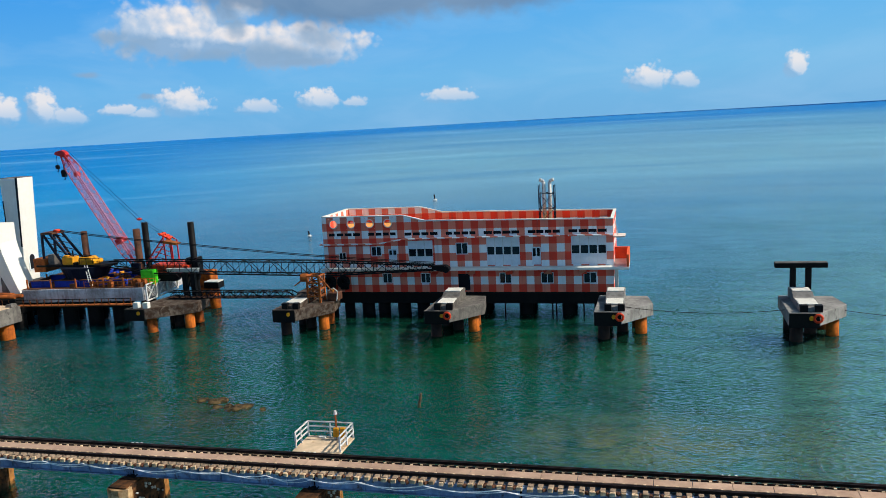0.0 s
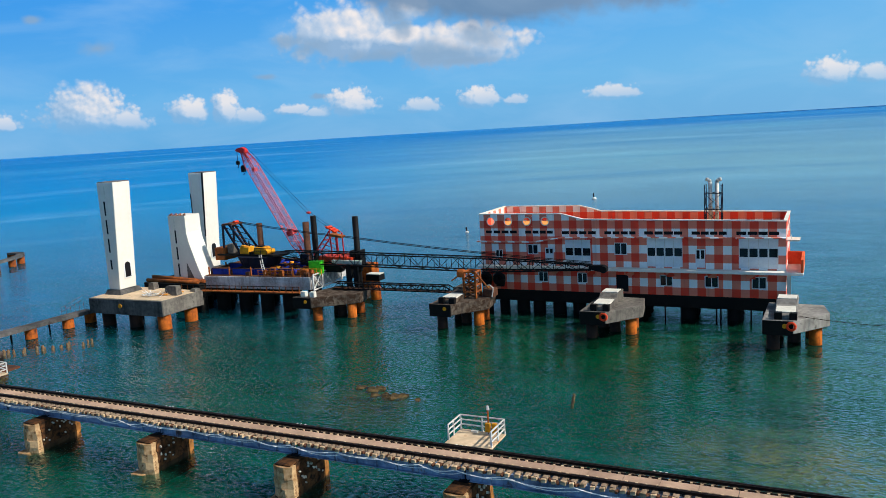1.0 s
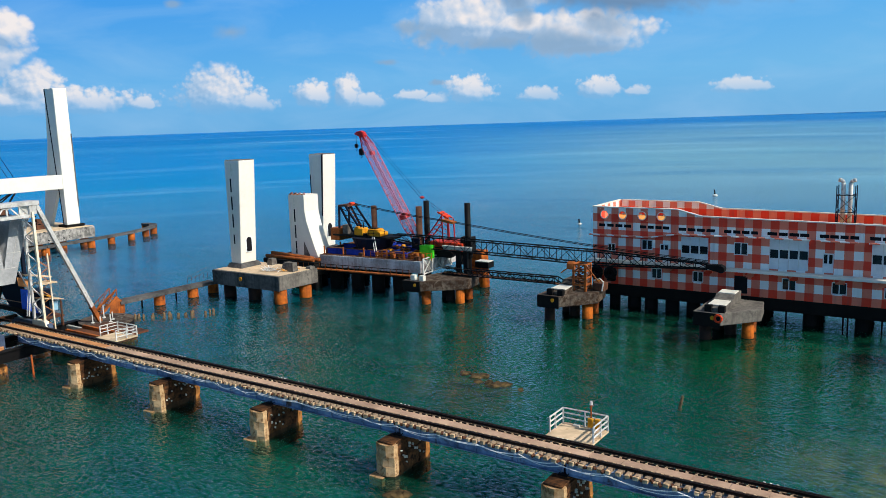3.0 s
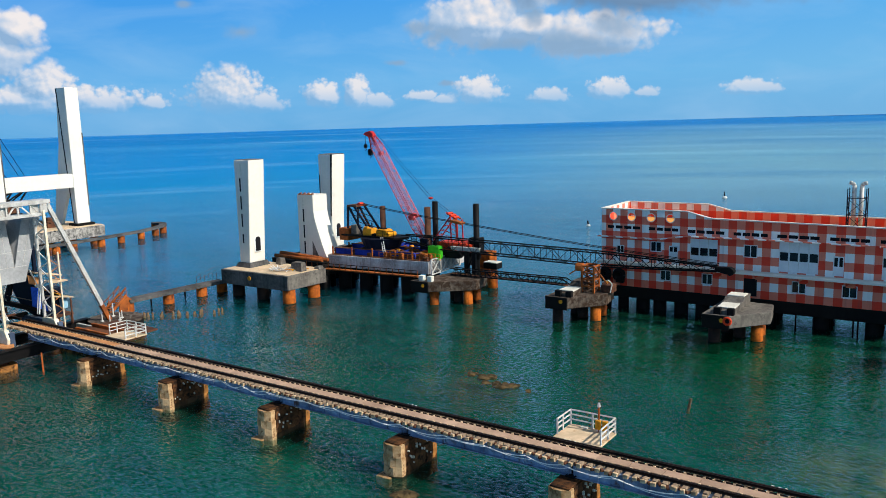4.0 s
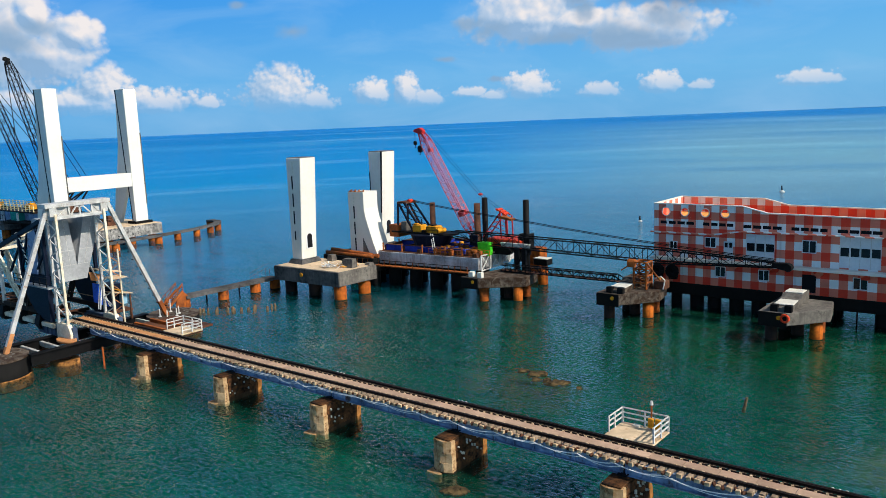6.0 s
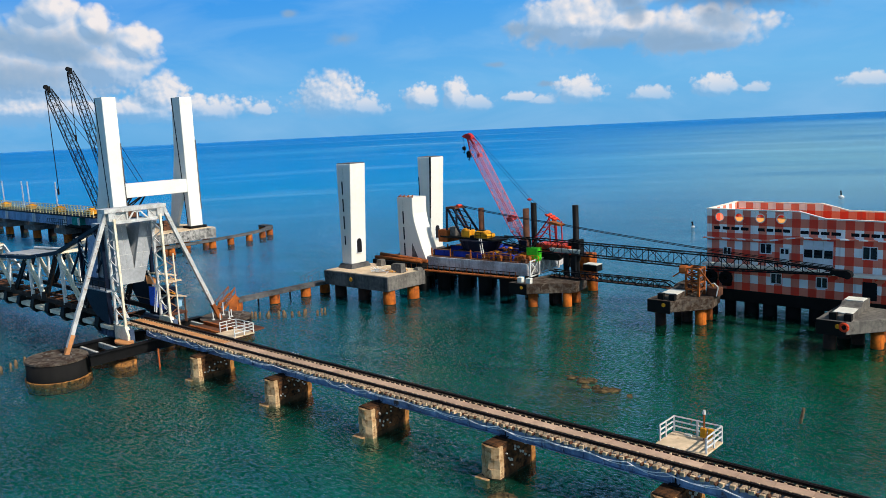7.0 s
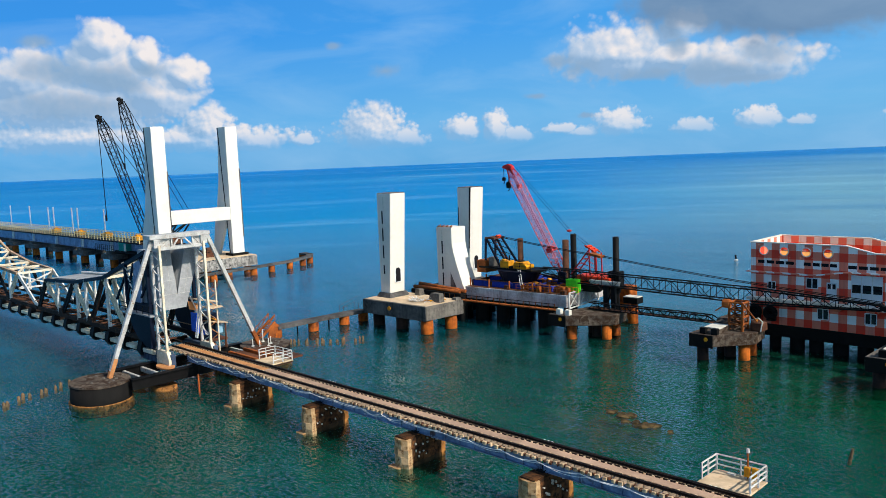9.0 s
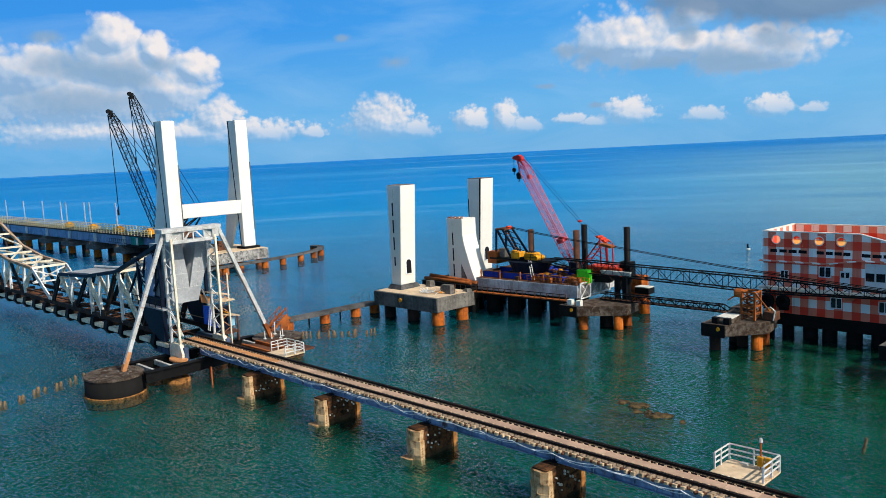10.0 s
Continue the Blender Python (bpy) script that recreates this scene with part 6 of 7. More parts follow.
def build_pylon():
    b = thing("pylon_pier", (-160, 82, 0), "grey streaked concrete base of the far pylon on orange piles", "pier")
    part("cap", Shape().box(-168.5, -152.3, 70.5, 94.1, 1.6, 3.9), streaked_cap, b, bevel=0.08)
    part("cap_top", Shape().box(-168.3, -152.5, 70.7, 93.9, 3.9, 4.0), concrete_pale, b)
    for y in (73, 78, 83, 88, 92.8):
        for x in (-166, -154.5):
            part("column", pile_shape(x, y, 0.85, 2.0), casing, b, smooth=True)
    p = thing("pylon", (-157, 82, 4.0), "tall white H-shaped lift bridge pylon with a crossbeam", "pylon")
    for y in (73.05, 89.75):
        leg = part("leg", taper(-156.1, -154.9, -158.4, -154.9, y, y + 2.85, 4.0, 32.1), white_paint, p, bevel=0.05)
        part("groove", Shape().prism([(-156.25, y - 0.05), (-155.95, y - 0.05), (-155.95, y + 0.1), (-156.25, y + 0.1)], 4.5, 32.0, [(-158.2, y - 0.05), (-157.9, y - 0.05), (-157.9, y + 0.1), (-158.2, y + 0.1)]), louvre_black, leg, "dark vertical groove")
        part("strut", Shape().slab([(-163.7, 4.0), (-161.3, 4.0), (-157.0, 11.9), (-157.4, 18.0), (-158.3, 31.0), (-159.2, 20.9), (-160.9, 13.7), (-162.0, 11.2)], y + 0.1, y + 0.75), white_paint, p, "inclined white rear strut")
        part("plinth", Shape().box(-157.4, -154.2, y - 0.5, y + 3.4, 4.0, 4.5), concrete_dark, p)
        part("conduit", Shape().beam((-154.86, y + 2.85, 23), (-154.86, y + 2.85, 8), 0.1, 0.2), concrete, p)
    part("crossbeam", Shape().box(-157.6, -155.0, 75.85, 89.8, 11.9, 14.75), white_paint, p, bevel=0.08)
    for x, y, s in ((-160.5, 87.0, 1.2), (-160, 80.5, 1.4), (-158.0, 85.5, 0.9)):
        single("site_stores", Shape().box(x - s, x + s, y - s, y + s, 4.0, 4.0 + s).box(x - s * 0.5, x + s * 0.4, y - s * 0.6, y + s * 0.3, 4.0 + s, 4.0 + 1.5 * s), rust_brown, (x, y, 4.0), "brown stack of site stores on the pylon base", "stores", "stores on the pylon base", bevel=0.05)


build_pylon()


def build_fender(points, deck_z, label, straight):
    """A fender walkway on orange casings."""
    f = thing("fender_walkway", (points[0][0], points[0][1], 0), label, "walkway", "fender walkways")
    for x, y in points:
        part("column", pile_shape(x, y, 0.74, deck_z - 0.28), casing, f, "rust-orange steel pile casing", smooth=True)
        part("weed_skirt", pile_shape(x, y, 0.77, 0.05), weed_mat, f, "dark weed at the waterline", smooth=True)
        if straight:
            part("thin_column", pile_shape(x - 1.6, y - 1.6, 0.12, deck_z - 0.3, n=8), concrete_dark, f)
    pts = []
    for (xa, ya), (xb, yb) in zip(points, points[1:]):
        pts += [(xa + (xb - xa) * k / 3, ya + (yb - ya) * k / 3) for k in range(3)]
    pts.append(points[-1])
    for (xa, ya), (xb, yb) in zip(pts, pts[1:]):
        part("deck_segment", Shape().beam((xa, ya, deck_z - 0.2), (xb, yb, deck_z - 0.2), 1.7, 0.42), fascia_grey, f)
    return f


far_line = [(-148.4, 72.0), (-147.6, 80.6), (-148.4, 90.6), (-149.2, 95.6), (-150.0, 100.9), (-152.0, 105.9), (-153.9, 109.2), (-157.0, 111.5), (-160.6, 111.8)]
build_fender(far_line, 1.9, "curved dark fender walkway on orange piles around the far pylon", False)
build_fender([(-90.3, 57.8), (-90.1, 63.9), (-89.9, 69.2), (-89.6, 72.5)], 1.75, "straight dark fender walkway on orange piles leading to the tower base", True)


def build_stair():
    s = thing("access_stair", (-90.2, 55.5, 1.5), "rusty steel stair at the end of the fender walkway", "stair")
    bars("stringer", [((x, 55.0, 0.6), (x, 57.4, 2.5)) for x in (-91.1, -89.6)], 0.14, rust, s, 0.3)
    for k in range(8):
        part("tread", Shape().box(-91.0, -89.7, 55.1 + 0.28 * k, 55.36 + 0.28 * k, 0.75 + 0.22 * k, 0.80 + 0.22 * k), rust, s)
    bars("handrail", [((x, 55.0, 1.7), (x, 57.4, 3.5)) for x in (-91.1, -89.6)], 0.07, rust, s)
    bars("handrail_post", [((x, 55.0 + 0.8 * k, 0.7 + 0.63 * k), (x, 55.0 + 0.8 * k, 1.7 + 0.6 * k)) for x in (-91.1, -89.6) for k in range(4)], 0.06, rust, s)
    part("side_plate", Shape().slab_x([(56.2, 0.2), (58.4, 0.2), (58.4, 1.5), (57.6, 2.3), (56.4, 1.4)], -89.75, -89.65), rust, s, "rusty plate hung under the stair")
    bars("brace", [((-91.1, 55.3, 1.0), (-91.1, 57.3, 3.3)), ((-89.6, 55.3, 1.0), (-89.6, 57.3, 3.3)), ((-91.1, 57.4, 2.3), (-89.6, 57.4, 3.4))], 0.07, rust, s)
    r = thing("guard_rail_fence", (-89.5, 71.5, 1.75), "thin dark railing where the walkway meets the tower base", "railing")
    bars("post", [((-90.6 + 0.0 * k, 69.0 + 0.7 * k, 1.75), (-90.6, 69.0 + 0.7 * k, 2.8)) for k in range(6)], 0.03, rust_brown, r)
    bars("handrail", [((-90.6, 69.0, z), (-90.6, 72.5, z + 0.9)) for z in (2.2, 2.75)], 0.03, rust_brown, r)


build_stair()


def build_stubs(name_rows):
    rnd = random.Random(5)
    for (xa, ya), (xb, yb), n in name_rows:
        for k in range(n):
            f = (k + rnd.uniform(-0.25, 0.25)) / (n - 1)
            x, y, h, r = xa + (xb - xa) * f + rnd.uniform(-0.35, 0.35), ya + (yb - ya) * f + rnd.uniform(-0.3, 0.3), rnd.uniform(0.22, 0.55), rnd.uniform(0.15, 0.22)
            s = Shape().tube((x, y, -0.4), (x + rnd.uniform(-0.06, 0.06), y, h), r, 9, r * 0.85).tube((x, y, h - 0.02), (x, y, h + 0.12), r * 0.7, 8, r * 0.4)
            single("timber_stub", s, wood_mat, (x, y, 0), "short weathered timber pile stub standing in the water", "pile stub", "timber pile stubs")


build_stubs([((-86.4, 57.2), (-79.3, 64.1), 15), ((-85.6, 19.6), (-90.4, 30.8), 14)])


# ---- crane barge ----
def barge_pt(u, v):
    """u along the front from the tower side, v back from it, in metres."""
    a = radians(4.5)
    return -79.2 + u * math.cos(a) - v * math.sin(a), 83.6 + u * math.sin(a) + v * math.cos(a)


def build_barge():
    b = thing("crane_barge", (-71, 88, 0), "grey jack-up working platform with blue deck beams and white truss ends", "barge")
    L, W = 17.2, 10.5
    plan = [barge_pt(0, 0), barge_pt(L, 0), barge_pt(L, W), barge_pt(0, W)]
    part("hull", Shape().prism(plan, 2.75, 4.45), hull_paint, b, bevel=0.05)
    part("deck_plate", Shape().prism([barge_pt(0.1, 0.1), barge_pt(L - 0.1, 0.1), barge_pt(L - 0.1, W - 0.1), barge_pt(0.1, W - 0.1)], 4.45, 4.5), rust_brown, b, "rusty deck plating")
    # blue deck beams in bays
    for v in (1.2, 5.2, 9.0):
        for u0, u1 in ((0.6, 3.7), (4.1, 7.4), (7.8, 11.4), (11.6, 14.2)):
            (xa, ya), (xb, yb) = barge_pt(u0, v), barge_pt(u1, v)
            part("deck_beam", Shape().beam((xa, ya, 4.95), (xb, yb, 4.95), 0.3, 0.85), blue_paint, b, "blue painted deck beam")
            part("beam_flange", Shape().beam((xa, ya, 5.39), (xb, yb, 5.39), 0.55, 0.05), rust_brown, b)
    for u in (0.6, 4.0, 7.6, 11.5, 14.3):
        (xa, ya), (xb, yb) = barge_pt(u, 1.0), barge_pt(u, 9.2)
        part("cross_beam", Shape().beam((xa, ya, 4.9), (xb, yb, 4.9), 0.3, 0.7), blue_paint if u > 4 else rust_brown, b)
        for v in (0.5, 4.4):
            x, y = barge_pt(u, v)
            part("stanchion", Shape().tube((x, y, 4.5), (x, y, 5.7), 0.11, 8), rust, b)
    # braced white panels at the outer end
    for k in range(3):
        v0, v1 = 0.2 + 2.7 * k, 2.6 + 2.7 * k
        q = [barge_pt(L + 0.35, v0), barge_pt(L + 0.35, v1)]
        e = part("end_panel", Shape().beam((*q[0], 2.7), (*q[1], 2.7), 0.16).beam((*q[0], 4.75), (*q[1], 4.75), 0.16).beam((*q[0], 2.7), (*q[0], 4.75), 0.18).beam((*q[1], 2.7), (*q[1], 4.75), 0.18), white_steel, b, "white cross-braced end panel")
        part("cross_brace", Shape().beam((*q[0], 2.7), (*q[1], 4.75), 0.13), white_steel, e)
        part("cross_brace", Shape().beam((*q[1], 2.7), (*q[0], 4.75), 0.13), white_steel, e)
    # rusted catwalk hung along the front
    (xa, ya), (xb, yb) = barge_pt(-3.0, -0.9), barge_pt(L - 1.0, -0.9)
    part("catwalk", Shape().beam((xa, ya, 2.55), (xb, yb, 2.55), 0.8, 0.14), rust, b)
    bars("catwalk_rail", [((xa, ya - 0.4, z), (xb, yb - 0.4, z)) for z in (3.0, 3.4)], 0.08, black_steel, b)
    for k in range(20):
        x, y = barge_pt(-3.0 + (L + 2.0) * k / 19, -1.3)
        part("catwalk_post", Shape().beam((x, y, 2.5), (x, y, 3.45), 0.08), rust, b)
    for k in range(9):
        (xc, yc), (xd, yd) = barge_pt(-2.6 + 1.9 * k, -0.9), barge_pt(-2.6 + 1.9 * k, 0.2)
        part("hanger", Shape().beam((xc, yc, 2.5), (xd, yd, 2.9), 0.1), black_steel, b)
    # columns and beams below the hull have its shade put into their colour
    for u in (1.6, 5.4, 9.0, 12.6):
        for v in (1.8, 8.6):
            x, y = barge_pt(u, v)
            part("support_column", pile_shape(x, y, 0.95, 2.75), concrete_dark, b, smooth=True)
    for v in (1.8, 8.6):
        (xa, ya), (xb, yb) = barge_pt(0.2, v), barge_pt(14.2, v)
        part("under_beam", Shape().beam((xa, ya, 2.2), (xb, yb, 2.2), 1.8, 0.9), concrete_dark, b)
    # jack-up legs
    for x, y, r, top, m in ((-73.3, 89.4, 0.42, 11.2, rust_brown), (-65.2, 89.4, 0.45, 11.35, rust_brown), (-65.0, 91.0, 0.42, 12.0, black_steel), (-57.6, 90.2, 0.42, 12.0, black_steel)):
        g = thing("steel_pile", (x, y, 0), "tall " + ("rust-brown" if m == rust_brown else "black") + " steel tube pile rising past the barge deck", "pile", "tall piles")
        part("tube", Shape().tube((x, y, -2.2), (x, y, top), r, 16), m, g, smooth=True)
        part("collar", Shape().tube((x, y, 4.5), (x, y, 5.2), r + 0.18, 16), m, g, smooth=True)
    g = thing("pile_clamp", (-57.6, 90.2, 4.5), "black steel pile guide clamped round a tube pile", "clamp")
    part("jaw", Shape().box(-58.4, -57.95, 89.5, 90.9, 5.5, 7.4), black_steel, g, bevel=0.04)
    part("jaw", Shape().box(-57.25, -56.8, 89.5, 90.9, 5.5, 7.4), black_steel, g, bevel=0.04)
    part("yoke", Shape().box(-58.6, -56.6, 89.4, 91.0, 5.2, 5.5), black_steel, g)
    # clutter along the deck edge
    rnd = random.Random(21)
    for k in range(13):
        u, v, tilt = rnd.uniform(9.2, 15.4), rnd.uniform(0.3, 4.6), rnd.uniform(-0.9, 0.9)
        (xa, ya), (xb, yb) = barge_pt(u, v), barge_pt(u + rnd.uniform(1.2, 2.2), v + tilt)
        z = 4.6 + 0.09 * (k % 5)
        single("girder_offcut", Shape().beam((xa, ya, z + 0.02), (xb, yb, z + rnd.uniform(0.0, 0.5)), 0.22, 0.05).beam((xa, ya, z + 0.18), (xb, yb, z + 0.3), 0.05, 0.3), (rust, rust_brown, rust)[k % 3], (xa, ya, 4.5), "rusty girder offcut stacked on the barge deck", "steel beam", "barge deck clutter")
    for k in range(9):
        u = 9.0 + 0.95 * k
        (xa, ya), (xb, yb) = barge_pt(u, 0.15), barge_pt(u + 0.95, 0.15)
        single("guard_post", Shape().beam((xa, ya, 4.5), (xa, ya, 5.35), 0.08).beam((xa, ya, 5.3), (xb, yb, 5.3), 0.06).beam((xa, ya, 4.9), (xb, yb, 4.9), 0.05), rust, (xa, ya, 4.5), "rusty guard post along the barge edge", "railing", "guard posts of the barge")
    for k in range(96):
        x, y = barge_pt(rnd.uniform(6.5, 17.0), rnd.uniform(0.3, 7.5))
        s, hh = rnd.uniform(0.15, 0.55), rnd.uniform(0.15, 0.7)
        kind = k % 4
        if kind == 0:
            single("deck_crate", Shape().box(x - s, x + s, y - s * 0.7, y + s * 0.7, 4.5, 4.5 + hh), rust_brown, (x, y, 4.5), "brown rusty crate on the barge deck", "crate", "barge deck clutter", bevel=0.03)
        elif kind == 1:
            single("steel_offcut", Shape().beam((x - 1.2, y, 4.58), (x + 1.2, y + rnd.uniform(-0.6, 0.6), 4.6), 0.16, 0.16), rust, (x, y, 4.5), "rusty steel offcut on the barge deck", "steel beam", "barge deck clutter")
        elif kind == 2:
            single("oil_drum", Shape().tube((x, y, 4.5), (x, y, 5.35), 0.29, 14).tube((x, y, 4.78), (x, y, 4.82), 0.31, 14), (rust, blue_paint, yellow_paint)[k % 3], (x, y, 4.5), "worn oil drum on the barge deck", "drum", "barge deck clutter", smooth=True)
        else:
            single("winch_bracket", Shape().slab([(x - 0.4, 4.5), (x + 0.4, 4.5), (x + 0.15, 5.3), (x - 0.15, 5.3)], y - 0.25, y + 0.25).tube((x, y - 0.4, 5.0), (x, y + 0.4, 5.0), 0.2, 10), rust, (x, y, 4.5), "rusty winch bracket on the barge deck", "winch", "barge deck clutter")


build_barge()


def build_derrick_crane():
    """The dark crane whose long boom lies level along the new piers."""
    c = thing("derrick_crane", (-73.5, 88, 5.4), "dark crane with yellow machinery and a long black lattice boom", "crane")
    part("turntable", Shape().prism(oval(-72.4, 88, 2.6, 2.6, 20), 5.4, 6.9, oval(-72.4, 88, 3.4, 3.0, 20)), navy_steel, c)
    part("deck", Shape().prism([(-79.0, 86.5), (-68.9, 86.3), (-67.5, 88), (-68.9, 89.7), (-79.0, 89.5)], 6.9, 7.15), black_steel, c)
    part("counterweight", Shape().box(-79.5, -77.7, 86.6, 89.4, 6.2, 8.0), rust, c, "rusty counterweight box", bevel=0.05)
    part("step", Shape().box(-73.1, -72.5, 86.4, 87.2, 7.15, 7.5), black_steel, c)
    part("roof_hatch", Shape().box(-71.8, -71.0, 86.7, 87.5, 8.2, 8.32), black_steel, c)
    part("engine", Shape().box(-74.9, -73.2, 86.5, 87.9, 7.15, 8.2).box(-74.6, -73.9, 86.45, 87.0, 8.2, 8.45), yellow_paint, c, "yellow engine housing", bevel=0.1)
    part("winch_house", Shape().slab([(-72.4, 7.15), (-70.1, 7.15), (-70.1, 7.7), (-70.6, 8.2), (-72.1, 8.2), (-72.4, 7.9)], 86.5, 88.0), yellow_paint, c, "yellow winch housing", bevel=0.1)
    part("fuel_tank", Shape().tube((-70.2, 86.4, 7.5), (-70.2, 88.2, 7.5), 0.33, 12), yellow_paint, c)
    part("generator", Shape().box(-77.4, -76.4, 86.9, 88.0, 7.15, 8.5), concrete, c, "grey generator box", bevel=0.05)
    part("exhaust", Shape().tube((-73.6, 87.2, 8.2), (-73.6, 87.2, 9.0), 0.09, 8), black_steel, c)
    for y in (86.9, 89.1):
        bars("mast_leg", [((-78.0, y, 7.0), (-77.8, y, 11.3)), ((-77.7, y, 11.3), (-75.0, y, 7.1)), ((-76.6, y, 11.3), (-73.2, y, 7.1))], 0.24, navy_steel, c)
        bars("mast_tie", [((-77.8, y, 11.3), (-76.5, y, 11.4))], 0.26, rust_brown, c)
        bars("mast_lacing", [((-77.5 + 0.55 * k, y, 10.9 - 0.85 * k), (-76.0 + 0.62 * k, y, 10.5 - 0.85 * k)) for k in range(4)], 0.08, navy_steel, c)
    part("mast_head", Shape().box(-77.9, -76.1, 86.8, 89.2, 11.2, 11.45), rust_brown, c)
    part("sheave", Shape().tube((-76.3, 87.6, 11.5), (-76.3, 88.4, 11.5), 0.28, 14), vermilion, c)
    bars("mast_lacing", [((-77.3 + 0.4 * k, 88, 10.8 - 0.5 * k), (-76.2 + 0.4 * k, 88, 10.5 - 0.5 * k)) for k in range(6)], 0.06, rust, c)
    bars("ladder_side", [((-71.0, 85.9, 7.2), (-69.8, 85.0, 4.7)), ((-70.6, 85.9, 7.2), (-69.4, 85.0, 4.7))], 0.07, white_steel, c)
    bars("ladder_rung", [((-71.0 + 0.13 * k, 85.9 - 0.1 * k, 7.1 - 0.28 * k), (-70.6 + 0.13 * k, 85.9 - 0.1 * k, 7.1 - 0.28 * k)) for k in range(9)], 0.05, white_steel, c)
    bars("deck_rail", [((-72.0, 86.3, z), (-68.9, 86.3, z)) for z in (7.6, 8.05)] + [((-72.0 + 1.0 * k, 86.3, 7.15), (-72.0 + 1.0 * k, 86.3, 8.05)) for k in range(4)], 0.05, black_steel, c)
    # boom
    lattice(c, (-68.5, 88, 7.05), (-63.0, 88, 6.65), 1.0, 0.8, 3, black_steel, 0.13, 0.07, 1.5, 1.55, ("boom_chord", "boom_lacing"))
    lattice(c, (-63.0, 88, 6.65), (-37.8, 88, 6.2), 1.5, 1.55, 15, black_steel, 0.13, 0.06, 1.5, 1.65, ("boom_chord", "boom_lacing"))
    lattice(c, (-37.8, 88, 6.2), (-24.6, 88, 6.15), 1.5, 1.65, 9, black_steel, 0.14, 0.07, 0.6, 0.55, ("boom_chord", "boom_lacing"))
    part("boom_head", Shape().slab([(-24.8, 5.95), (-23.8, 5.7), (-22.9, 5.55), (-22.7, 6.1), (-23.1, 6.45), (-24.8, 6.4)], 87.65, 88.35), black_steel, c, "black boom head with sheaves", bevel=0.05)
    part("sheave", Shape().tube((-23.1, 87.55, 5.95), (-23.1, 88.45, 5.95), 0.4, 16), black_steel, c)
    for dy in (-0.35, 0.35):
        part("pendant", Shape().rope(sag((-76.3, 88 + dy, 11.6), (-58.5, 88 + dy, 9.6), 0.15), 0.05), black_steel, c)
        part("pendant", Shape().rope(sag((-58.5, 88 + dy, 9.6), (-24.5, 88 + dy, 6.7), 0.25), 0.045), black_steel, c)
    part("pendant_block", Shape().slab([(-60.2, 9.65), (-58.3, 9.4), (-58.2, 9.65), (-60.1, 10.0)], 87.5, 88.5), rust, c)
    # added pale strip in place of the house ledge showing behind the boom
    part("boom_walk", Shape().box(-38.0, -26.0, 87.85, 88.0, 6.05, 6.12), pad_white, c)


